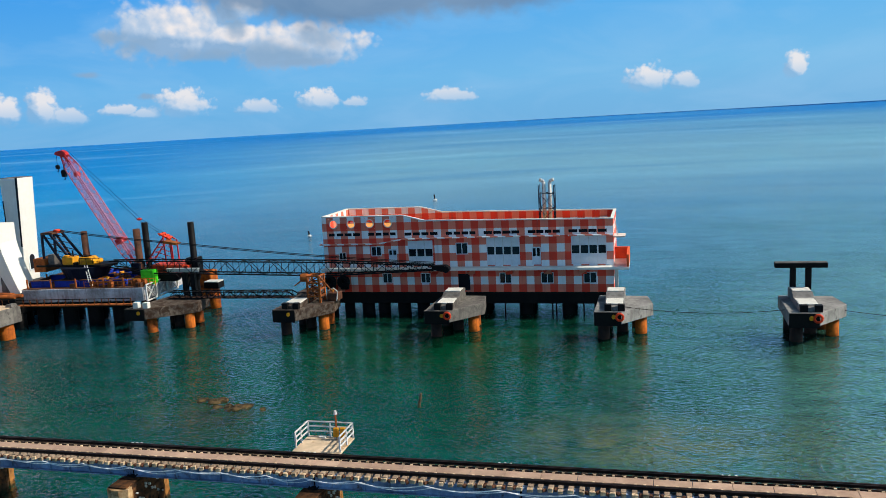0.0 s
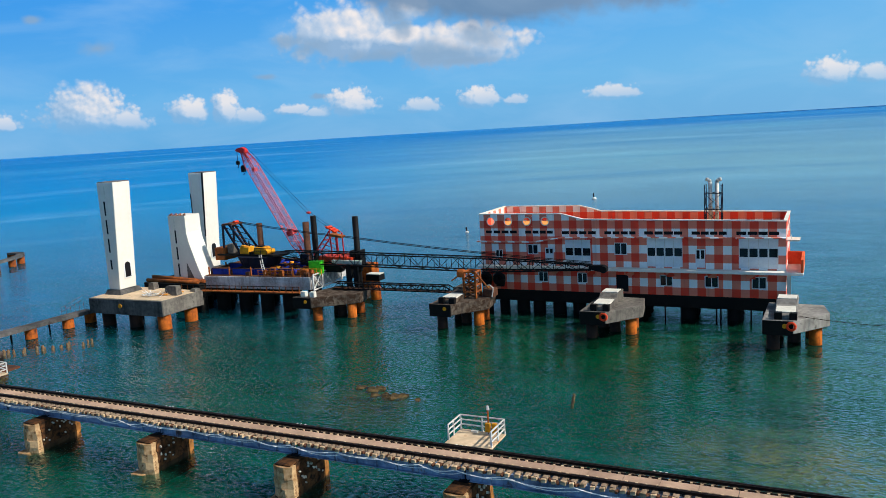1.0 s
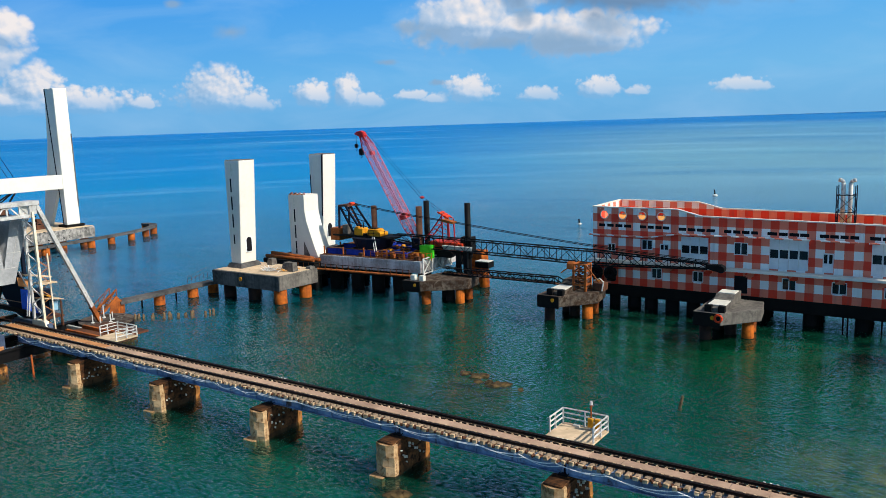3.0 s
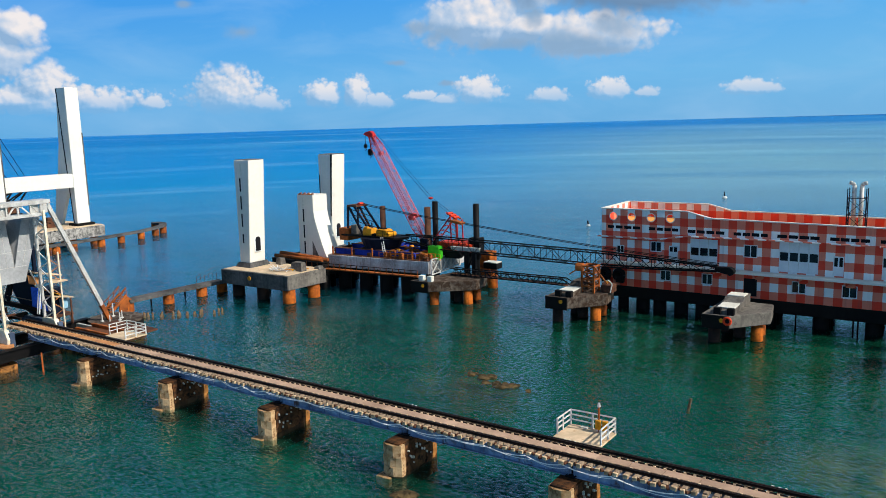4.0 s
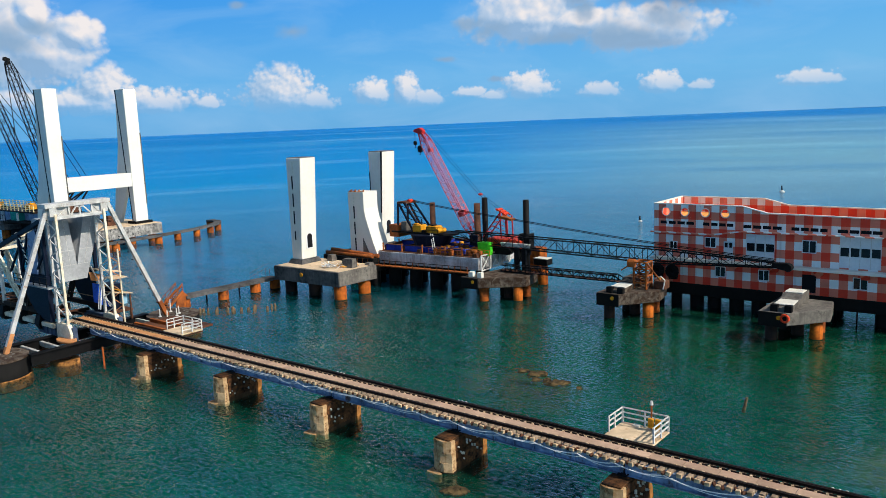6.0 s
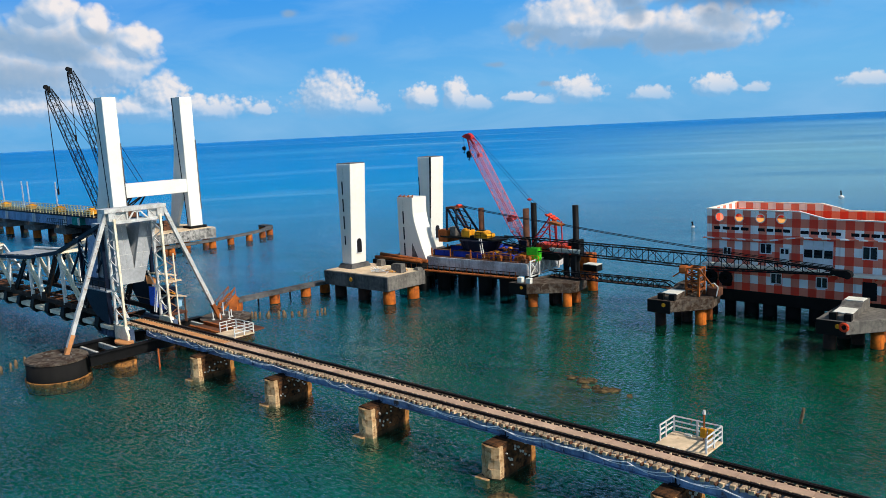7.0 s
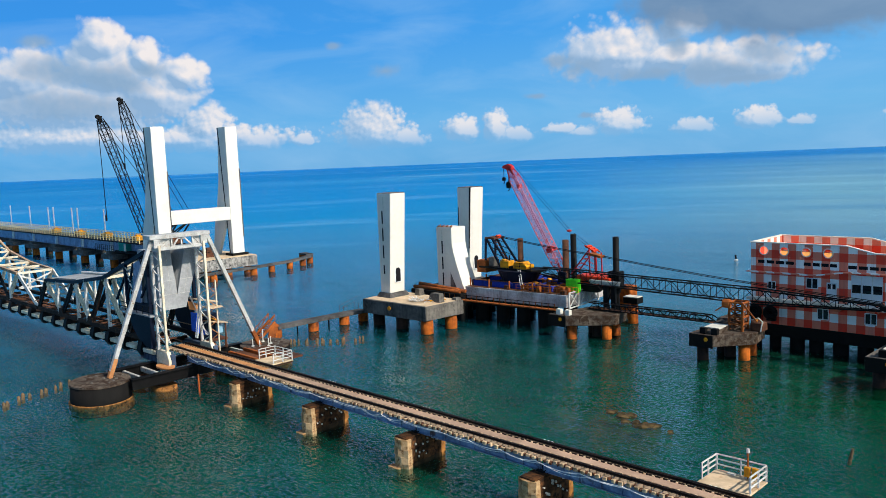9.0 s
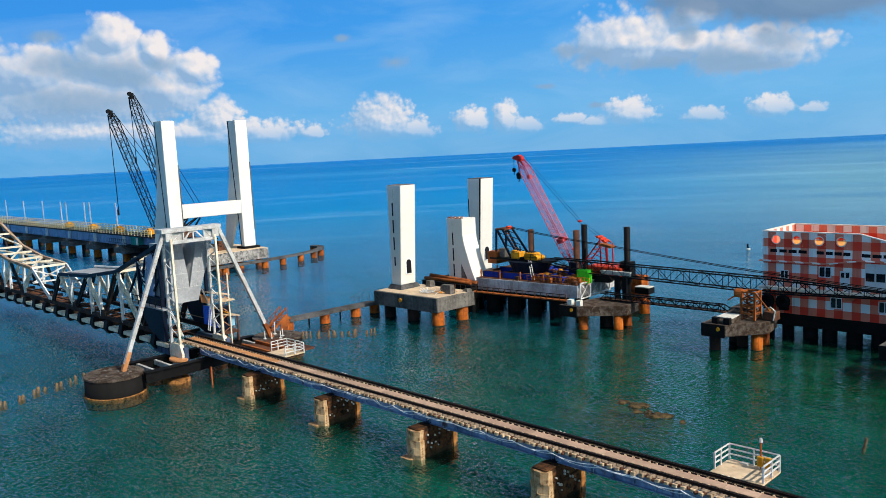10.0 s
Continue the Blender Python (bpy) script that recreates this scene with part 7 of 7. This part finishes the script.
def build_red_crane():
    c = thing("crawler_crane", (-63, 90.5, 4.5), "red crawler crane with a raised lattice boom and hook", "crane")
    y = 90.6
    for dy in (-1.5, 1.5):
        part("track", Shape().slab([(-65.2, 4.5), (-59.6, 4.5), (-59.1, 4.95), (-59.6, 5.4), (-65.2, 5.4), (-65.7, 4.95)], y + dy - 0.4, y + dy + 0.4), black_steel, c)
    part("house", Shape().box(-63.4, -58.6, y - 1.6, y + 1.6, 5.45, 6.6), vermilion, c, "vermilion machine house", bevel=0.08)
    part("cab", Shape().box(-66.2, -64.9, y - 1.9, y - 0.5, 5.4, 6.9), navy_steel, c, bevel=0.06)
    part("counterweight", Shape().box(-59.4, -57.9, y - 1.5, y + 1.5, 5.3, 6.5), vermilion, c, "vermilion counterweight", bevel=0.1)
    foot, tip = Vector((-66.6, y, 6.3)), Vector((-76.0, y, 21.7))
    a, b = foot.lerp(tip, 0.12), foot.lerp(tip, 0.88)
    lattice(c, foot, a, 0.7, 0.5, 3, red_paint, 0.1, 0.05, 1.25, 1.25, ("boom_chord", "boom_lacing"))
    lattice(c, a, b, 1.25, 1.25, 17, pink_paint, 0.10, 0.05, 1.25, 1.25, ("boom_chord", "boom_lacing"))
    lattice(c, b, tip, 1.25, 1.25, 4, red_paint, 0.11, 0.06, 0.6, 0.5, ("boom_chord", "boom_lacing"))
    m = foot.lerp(tip, 0.22)
    part("boom_panel", Shape().beam(m - Vector((0.5, 0, -0.85)) * 0.35, m + Vector((0.5, 0, -0.85)) * 0.35, 1.1, 0.9), red_paint, c, "vermilion boom joint panel")
    m = foot.lerp(tip, 0.82)
    part("boom_panel", Shape().box(m.x + 0.0, m.x + 0.4, y - 0.4, y + 0.4, m.z - 0.4, m.z + 0.15), red_paint, c)
    part("boom_head", Shape().slab([(-76.4, 21.3), (-75.6, 21.1), (-75.2, 21.4), (-75.4, 21.8), (-75.9, 22.1), (-76.8, 21.9), (-77.2, 21.6)], y - 0.35, y + 0.35), red_paint, c, bevel=0.05)
    for dx, drop, r in ((-1.35, 19.9, 0.16), (-0.45, 19.1, 0.3)):
        x = -75.9 + dx + 0.2
        part("hoist_rope", Shape().tube((x, y, 21.5), (x, y, drop), 0.035, 5), black_steel, c)
        k = part("hook_block", Shape().tube((x, y - 0.15, drop), (x, y + 0.15, drop), r + 0.1, 12).box(x - r, x + r, y - 0.2, y + 0.2, drop - 2 * r, drop), black_steel, c)
        part("hook", Shape().rope([(x, y, drop - 2 * r), (x + 0.12, y, drop - 2 * r - 0.2), (x, y, drop - 2 * r - 0.42), (x - 0.15, y, drop - 2 * r - 0.3)], 0.06), black_steel, k)
    gx, gz = -61.6, 10.1
    for dy in (-0.8, 0.8):
        bars("gantry_leg", [((gx, y + dy, gz), (-64.6, y + dy, 6.6)), ((gx, y + dy, gz), (gx + 0.1, y + dy, 6.6)), ((gx + 0.9, y + dy, gz - 0.5), (gx + 1.0, y + dy, 6.6))], 0.14, red_paint, c)
        bars("gantry_lacing", [((gx - 0.5 * k, y + dy, gz - 0.58 * k), (gx + 0.02 * k, y + dy, gz - 0.58 * (k + 1))) for k in range(1, 5)], 0.06, red_paint, c)
    bars("gantry_cross", [((gx - 0.6 * k, y - 0.8, gz - 0.7 * k), (gx - 0.6 * k, y + 0.8, gz - 0.7 * k)) for k in range(5)], 0.1, red_paint, c)
    bars("gantry_head", [((gx - 0.9, y + dy, gz + 0.5), (gx + 0.9, y + dy, gz - 0.4)) for dy in (-0.5, 0.5)], 0.15, vermilion, c)
    for k in range(3):
        part("gantry_sheave", Shape().tube((gx - 0.6 + 0.5 * k, y - 0.6, gz + 0.35 - 0.25 * k), (gx - 0.6 + 0.5 * k, y + 0.6, gz + 0.35 - 0.25 * k), 0.17, 12), vermilion, c)
    br = Vector((-65.4, y, 12.5))
    part("bridle", Shape().ball(tuple(br), 0.36, 10, 6, 0.5), red_paint, c)
    for dy in (-0.35, 0.35):
        part("guy_rope", Shape().rope([(-75.4, y + dy, 21.9), (br.x, y + dy, br.z)], 0.022), black_steel, c)
        part("guy_rope", Shape().rope([(br.x, y + dy, br.z), (gx - 0.5, y + dy, gz + 0.4)], 0.022), black_steel, c)
    single("green_box", Shape().box(-63.5, -61.75, 86.9, 88.0, 4.5, 6.2).box(-63.55, -61.7, 86.85, 88.05, 6.2, 6.28), green_paint, (-63.3, 87.6, 4.5), "bright green generator box on the barge deck", "generator", bevel=0.04)
    s = thing("deck_railing", (-62.5, 86.4, 4.5), "rusty yellow guard frame on the barge deck", "railing")
    bars("post", [((-65 + 0.8 * k, 86.2, 4.5), (-65 + 0.8 * k, 86.2, 5.4)) for k in range(6)], 0.08, yellow_paint, s)
    bars("handrail", [((-65, 86.2, z), (-61, 86.2, z)) for z in (4.95, 5.4)], 0.07, yellow_paint, s)
    single("white_beam", Shape().box(-60.6, -56.0, 88.2, 88.7, 6.1, 6.25).box(-60.6, -56.0, 88.4, 88.5, 5.7, 6.1), pad_white, (-58.3, 88.4, 5.7), "pale steel beam on a black post beyond the barge", "steel beam")
    single("prop_post", Shape().box(-58.4, -57.8, 88.2, 88.7, 2.7, 5.69).box(-57.2, -56.6, 88.2, 88.7, 2.7, 5.69).beam((-58.1, 88.45, 3.0), (-56.9, 88.45, 5.5), 0.15), black_steel, (-58.6, 88.4, 2.75), "black steel prop carrying a pale beam", "post")


build_derrick_crane()
build_red_crane()


def build_dolphins():
    d = thing("mooring_dolphin", (-57.6, 94.4, 0), "orange pile with a black and pale hammerhead cap", "dolphin")
    part("column", pile_shape(-57.7, 94.4, 0.72, 3.0), casing, d, smooth=True)
    part("weed_skirt", pile_shape(-57.7, 94.4, 0.75, -0.42), weed_mat, d, smooth=True)
    part("head", Shape().box(-58.75, -56.55, 93.6, 95.2, 2.4, 3.25), black_steel, d, bevel=0.05)
    part("top", Shape().box(-58.7, -56.6, 93.65, 95.15, 3.25, 3.36), pad_white, d)
    d = thing("casing_cluster", (-61.0, 97.5, 0), "broad orange rusted casing standing in the water", "casing")
    part("casing", Shape().box(-62.6, -59.4, 96.5, 98.5, -2.2, 4.2), casing, d, bevel=0.1)
    part("black_tank", Shape().tube((-60.3, 92.5, 3.0), (-60.3, 92.5, 5.8), 0.6, 14), black_steel, d)
    w = thing("footbridge", (-50, 86.3, 3.0), "black lattice footbridge between the barge and the bridge pier", "footbridge")
    lattice(w, (-59.0, 86.3, 3.3), (-42.4, 86.3, 3.35), 1.1, 0.75, 21, black_steel, 0.11, 0.06)
    bars("end_rake", [((-42.4, y, 3.7), (-41.0, y, 2.95)) for y in (85.75, 86.85)], 0.1, black_steel, w)
    part("deck", Shape().box(-59.0, -41.0, 85.8, 86.8, 2.9, 2.96), rust_brown, w)
    # rusted frame on the pier
    f = thing("rusted_derrick", (-38.4, 85.0, 3.0), "heavily rusted lattice derrick frame on a bridge pier", "frame")
    cs = [(-39.2, 84.3), (-37.7, 84.3), (-37.7, 85.8), (-39.2, 85.8)]
    bars("post", [((x, y, 2.75), (x, y, 6.0)) for x, y in cs], 0.22, rust, f)
    for z in (3.5, 4.3, 5.1, 5.9):
        bars("rail", [((*cs[i], z), (*cs[(i + 1) % 4], z)) for i in range(4)], 0.16, rust, f)
    bars("brace", [((*cs[i], za), (*cs[(i + 1) % 4], za + 0.8)) for i in range(4) for za in (2.75, 3.5, 4.3, 5.1)], 0.12, rust_brown, f)
    part("drum", Shape().tube((-40.0, 84.6, 5.7), (-39.2, 84.6, 5.7), 0.5, 14), rust, f)
    bars("arm", [((-39.2, 84.3, 5.9), (-40.8, 84.3, 4.8)), ((-37.7, 84.3, 6.0), (-36.0, 84.3, 4.0))], 0.14, rust, f)
    p = thing("pump_set", (-36.3, 85.6, 2.75), "rusty pump set with a bent pipe on a bridge pier", "pump")
    part("body", Shape().box(-37.2, -35.8, 85.2, 86.6, 2.75, 3.7), rust_brown, p, bevel=0.08)
    part("pipe", Shape().rope([(-36.0, 85.2, 2.8), (-35.8, 85.2, 3.9), (-36.3, 85.2, 4.3), (-37.0, 85.2, 4.0)], 0.08), white_steel, p)
    part("valve", Shape().ball((-36.5, 85.3, 4.0), 0.18, 8, 5), yellow_paint, p)
    for x in (-38.4, -36.6):
        t = thing("tyre_fender", (x, 89.3, 3.6), "black tyre fender hung by the house", "tyre", "tyre fenders")
        part("tyre", Shape().rope([(x + 0.55 * math.cos(a * math.pi / 8), 89.2, 4.2 + 0.55 * math.sin(a * math.pi / 8)) for a in range(17)], 0.3, 8), black_steel, t, smooth=True)
        part("hub", Shape().box(x - 0.5, x + 0.5, 89.3, 89.8, 3.2, 4.7), black_steel, t, bevel=0.05)
        t.location.z = 3.6


build_dolphins()


# ---- far new bridge and its cranes ----
def build_far_bridge():
    b = thing("approach_bridge", (-260, 82, 4.2), "new railway approach bridge with blue-grey plate girders and yellow railings", "railway bridge")
    x = -173.8
    while x > -470:
        for y in (78.6, 81.2):
            g = part("girder", Shape().box(x - 18.1, x - 0.1, y - 0.05, y + 0.05, 4.4, 6.7).box(x - 18.1, x - 0.1, y - 0.35, y + 0.35, 6.7, 6.78).box(x - 18.1, x - 0.1, y - 0.35, y + 0.35, 4.32, 4.4), blue_grey, b)
            if y < 80:
                for j in range(2):
                    part("stiffener", Shape().beam((x - 0.5 - 17.2 * j, y - 0.25, 4.4), (x - 0.2 - 17.2 * j, y - 0.25, 6.7), 0.3), cable_mat, g, "pale end stiffener")
        part("deck", Shape().box(x - 18.2, x, 77.2, 82.6, 6.78, 7.1), rail_steel, b)
        for y in (77.3, 82.5):
            bars("railing", [((x - 18.2, y, z), (x, y, z)) for z in (7.6, 8.05, 8.5)], 0.1, railing_yellow, b)
            bars("railing_post", [((x - 1.82 * j, y, 7.1), (x - 1.82 * j, y, 8.6)) for j in range(10)], 0.16, railing_yellow, b)
        x -= 18.2
    x = -192.0
    while x > -470:
        p = thing("approach_pier", (x - 2.5, 81, 0), "dark concrete pier cap on orange and dark piles", "pier", "piers of the far approach bridge")
        part("pile_cap", Shape().box(x - 2.8, x + 4.0, 76.8, 82.8, 2.5, 3.6), fascia_grey, p, bevel=0.06)
        part("bearing_shelf", Shape().box(x - 1.6, x + 1.6, 77.6, 82.0, 3.6, 4.32), concrete, p)
        part("cap_top", Shape().box(x - 2.7, x + 3.9, 76.9, 82.7, 3.6, 3.64), concrete, p)
        part("seat", Shape().box(x - 0.9, x + 0.9, 77.7, 79.4, 4.26, 4.315), pad_white, p)
        for dx, y, m in ((0.8, 78.4, casing), (1.2, 81.9, dark_casing)):
            part("column", pile_shape(x + dx, y, 0.95, 2.5), m, p, smooth=True)
            part("weed_skirt", pile_shape(x + dx, y, 0.98, 0.35), weed_mat, p, "dark weed at the waterline", smooth=True)
        x -= 18.2
    for x in (-204.4, -222.1, -226.0, -240.0, -244.2, -259.9, -277.8, -296.5):
        m = thing("trackside_mast", (x, 82.2, 7.1), "slender white lattice mast beside the far track", "mast", "trackside masts")
        bars("upright", [((x + dx, 82.2, 7.1), (x + dx, 82.2, 14.1)) for dx in (-0.3, 0.3)], 0.07, white_steel, m)
        bars("lacing_bar", [((x - 0.3, 82.2, 7.3 + 0.56 * j), (x + 0.3, 82.2, 7.86 + 0.56 * j)) if j % 2 else ((x + 0.3, 82.2, 7.3 + 0.56 * j), (x - 0.3, 82.2, 7.86 + 0.56 * j)) for j in range(12)], 0.16, white_steel, m)
    for x, w in ((-178.7, 1.5), (-195.8, 1.6), (-212.7, 1.4), (-230.1, 1.5)):
        v = thing("yellow_plant", (x, 79.0, 7.1), "yellow site machine standing on the far deck", "machine", "machines on the far deck")
        part("body", Shape().box(x - w, x + w, 78.2, 80.0, 7.4, 8.45), yellow_paint, v, bevel=0.12)
        part("hood", Shape().box(x - w * 0.2, x + w * 0.5, 78.6, 79.6, 8.45, 8.8), yellow_paint, v, bevel=0.1)
        for dx in (-0.6, 0.6):
            part("wheel", Shape().tube((x + dx * w, 78.1, 7.45), (x + dx * w, 80.3, 7.45), 0.35, 12), black_steel, v)
    t = thing("green_tank", (-183.2, 78.5, 4.6), "teal painted site container hung beside the far girder", "container")
    part("body", Shape().box(-185.0, -181.2, 77.2, 79.4, 4.9, 6.9), teal_paint, t, bevel=0.05)
    bars("rib", [((-184.8 + 0.7 * j, 77.15, 4.95), (-184.8 + 0.7 * j, 77.15, 6.85)) for j in range(6)], 0.1, teal_paint, t)
    part("door", Shape().box(-182.0, -181.0, 77.1, 77.2, 4.95, 6.6), pad_white, t)
    part("landing", Shape().box(-187.0, -168.5, 77.0, 80.0, 4.5, 4.9), concrete_dark, t)
    w = thing("far_walkway_railing", (-190, 76.6, 4.3), "thin dark scaffold railing on the far pier", "railing")
    bars("post", [((-198 + 1.2 * k, 76.9, 4.3), (-198 + 1.2 * k, 76.9, 6.0)) for k in range(10)], 0.08, black_steel, w)
    bars("handrail", [((-198, 76.9, z), (-187, 76.9, z)) for z in (5.1, 6.0)], 0.08, black_steel, w)


def build_far_crane(tip, foot, hook_z, label):
    c = thing("lattice_crane", (foot[0], foot[1], 3.8), label, "crane", "cranes behind the pylon")
    tip, foot = Vector(tip), Vector(foot)
    a, b = foot.lerp(tip, 0.08), foot.lerp(tip, 0.93)
    lattice(c, foot, a, 1.0, 0.8, 2, black_steel, 0.16, 0.075, 1.75, 1.75, ("boom_chord", "boom_lacing"))
    lattice(c, a, b, 1.75, 1.75, 18, black_steel, 0.16, 0.075, 1.75, 1.75, ("boom_chord", "boom_lacing"))
    lattice(c, b, tip, 1.75, 1.75, 3, black_steel, 0.16, 0.075, 1.2, 1.0, ("boom_chord", "boom_lacing"))
    part("boom_head", Shape().box(tip.x - 0.4, tip.x + 0.4, tip.y - 0.3, tip.y + 0.4, tip.z - 0.6, tip.z + 0.8), black_steel, c, bevel=0.1)
    part("sheave", Shape().tube((tip.x - 0.3, tip.y - 0.5, tip.z + 0.6), (tip.x + 0.3, tip.y - 0.5, tip.z + 0.6), 0.5, 12), black_steel, c)
    part("hoist_rope", Shape().tube((tip.x + 0.8, tip.y - 0.9, tip.z), (tip.x + 0.8, tip.y - 0.7, hook_z + 1.3), 0.09, 5), black_steel, c)
    part("hook_block", Shape().box(tip.x + 0.6, tip.x + 1.0, tip.y - 1.0, tip.y - 0.6, hook_z, hook_z + 1.4), black_steel, c, bevel=0.1)
    back = foot + Vector((-1.0, 8.3, 4.0))
    bars("gantry_leg", [(foot + Vector((-1, 1, 0)), back), (foot + Vector((-4, 4.3, 0)), back), (foot + Vector((0.6, 4.3, 0)), back)], 0.3, black_steel, c)
    for d in (-0.7, 0.7):
        part("guy_rope", Shape().rope([tip + Vector((0, d, 0.3)), back + Vector((0, d, 0))], 0.07), black_steel, c)
    part("house", Shape().box(foot.x - 6, foot.x + 1, foot.y - 1.6, foot.y + 4.5, foot.z - 1.8, foot.z + 1.0), rust_brown, c, bevel=0.1)
    part("crawler", Shape().box(foot.x - 6, foot.x + 1.5, foot.y - 2.2, foot.y + 5.0, 3.6, foot.z - 1.8), black_steel, c, bevel=0.1)


build_far_bridge()
single("work_pontoon", Shape().box(-199, -169, 80.5, 94.0, 0.6, 3.6), concrete_dark, (-182, 96, 0), "dark working pontoon behind the far pylon", "pontoon", bevel=0.1)
build_far_crane((-184.0, 75.0, 35.4), (-184.0, 84.2, 6.4), 12.2, "dark lattice boom crane raised behind the far pylon")
build_far_crane((-190.0, 82.9, 40.0), (-190.0, 91.0, 6.4), 24.0, "second dark lattice boom crane raised behind the far pylon")


# ---- size of the new bridge's line, set about the camera's eye ----
LINE_SIZE = 0.98  # its piers, tower bases, barge and cranes are drawn two per cent too large and too far out; scaled towards the eye
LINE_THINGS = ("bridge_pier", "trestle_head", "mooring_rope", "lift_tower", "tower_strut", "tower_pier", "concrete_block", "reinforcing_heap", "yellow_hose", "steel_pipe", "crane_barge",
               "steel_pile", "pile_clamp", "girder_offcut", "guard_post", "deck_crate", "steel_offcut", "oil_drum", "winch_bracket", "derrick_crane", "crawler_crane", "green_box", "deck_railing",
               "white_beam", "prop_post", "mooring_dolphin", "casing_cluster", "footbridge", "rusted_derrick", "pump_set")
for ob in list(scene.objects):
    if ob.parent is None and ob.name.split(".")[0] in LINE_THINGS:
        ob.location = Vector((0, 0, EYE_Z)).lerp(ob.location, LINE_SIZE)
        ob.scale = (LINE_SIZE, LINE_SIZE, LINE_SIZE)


# ---- small things in the water ----
def build_rocks():
    rnd = random.Random(9)
    for cx, cy, n, spread in ((-36.9, 59.0, 10, 1.3), (-34.4, 57.6, 14, 1.5), (-29.2, 36.6, 5, 0.6)):
        for k in range(n):
            x, y, r = cx + rnd.gauss(0, spread * 0.5), cy + rnd.gauss(0, spread * 0.25), rnd.uniform(0.25, 0.6)
            s = Shape().ball((x, y, -0.05), r * 1.15, 11, 7, 0.34)
            s.v = [(a + noise.noise((a * 2.3, b * 2.3, c * 3)) * 0.30, b + noise.noise((a * 2.3, b * 2.3, c * 3 + 9)) * 0.30, c + noise.noise((a * 4.6, b * 4.6, 4)) * 0.16) for a, b, c in s.v]
            single("reef_rock", s, rock_mat, (x, y, 0), "low weedy brown reef rock breaking the water", "rock", "reef rocks")
    single("marker_stake", Shape().tube((-18.78, 60.0, -0.3), (-18.52, 60.0, 0.95), 0.14, 8, 0.10), wood_mat, (-18.6, 60, 0), "leaning dark stake standing in the water", "stake")
    for x, y in ((-61.1, 224.0), (-71.3, 156.6)):
        b = thing("channel_buoy", (x, y, 0), "small white and black buoy floating far out", "buoy", "channel buoys")
        part("float", Shape().ball((x, y, 0.15), 0.75 if y > 200 else 0.45, 12, 6, 0.62), white_steel, b, smooth=True)
        part("mast", Shape().tube((x, y, 0.1), (x - 0.15, y, 1.6 if y > 200 else 1.0), 0.24, 8, 0.14), black_steel, b)
        part("top_mark", Shape().ball((x - 0.15, y, 1.65 if y > 200 else 1.05), 0.22, 8, 5), black_steel, b, smooth=True)


build_rocks()
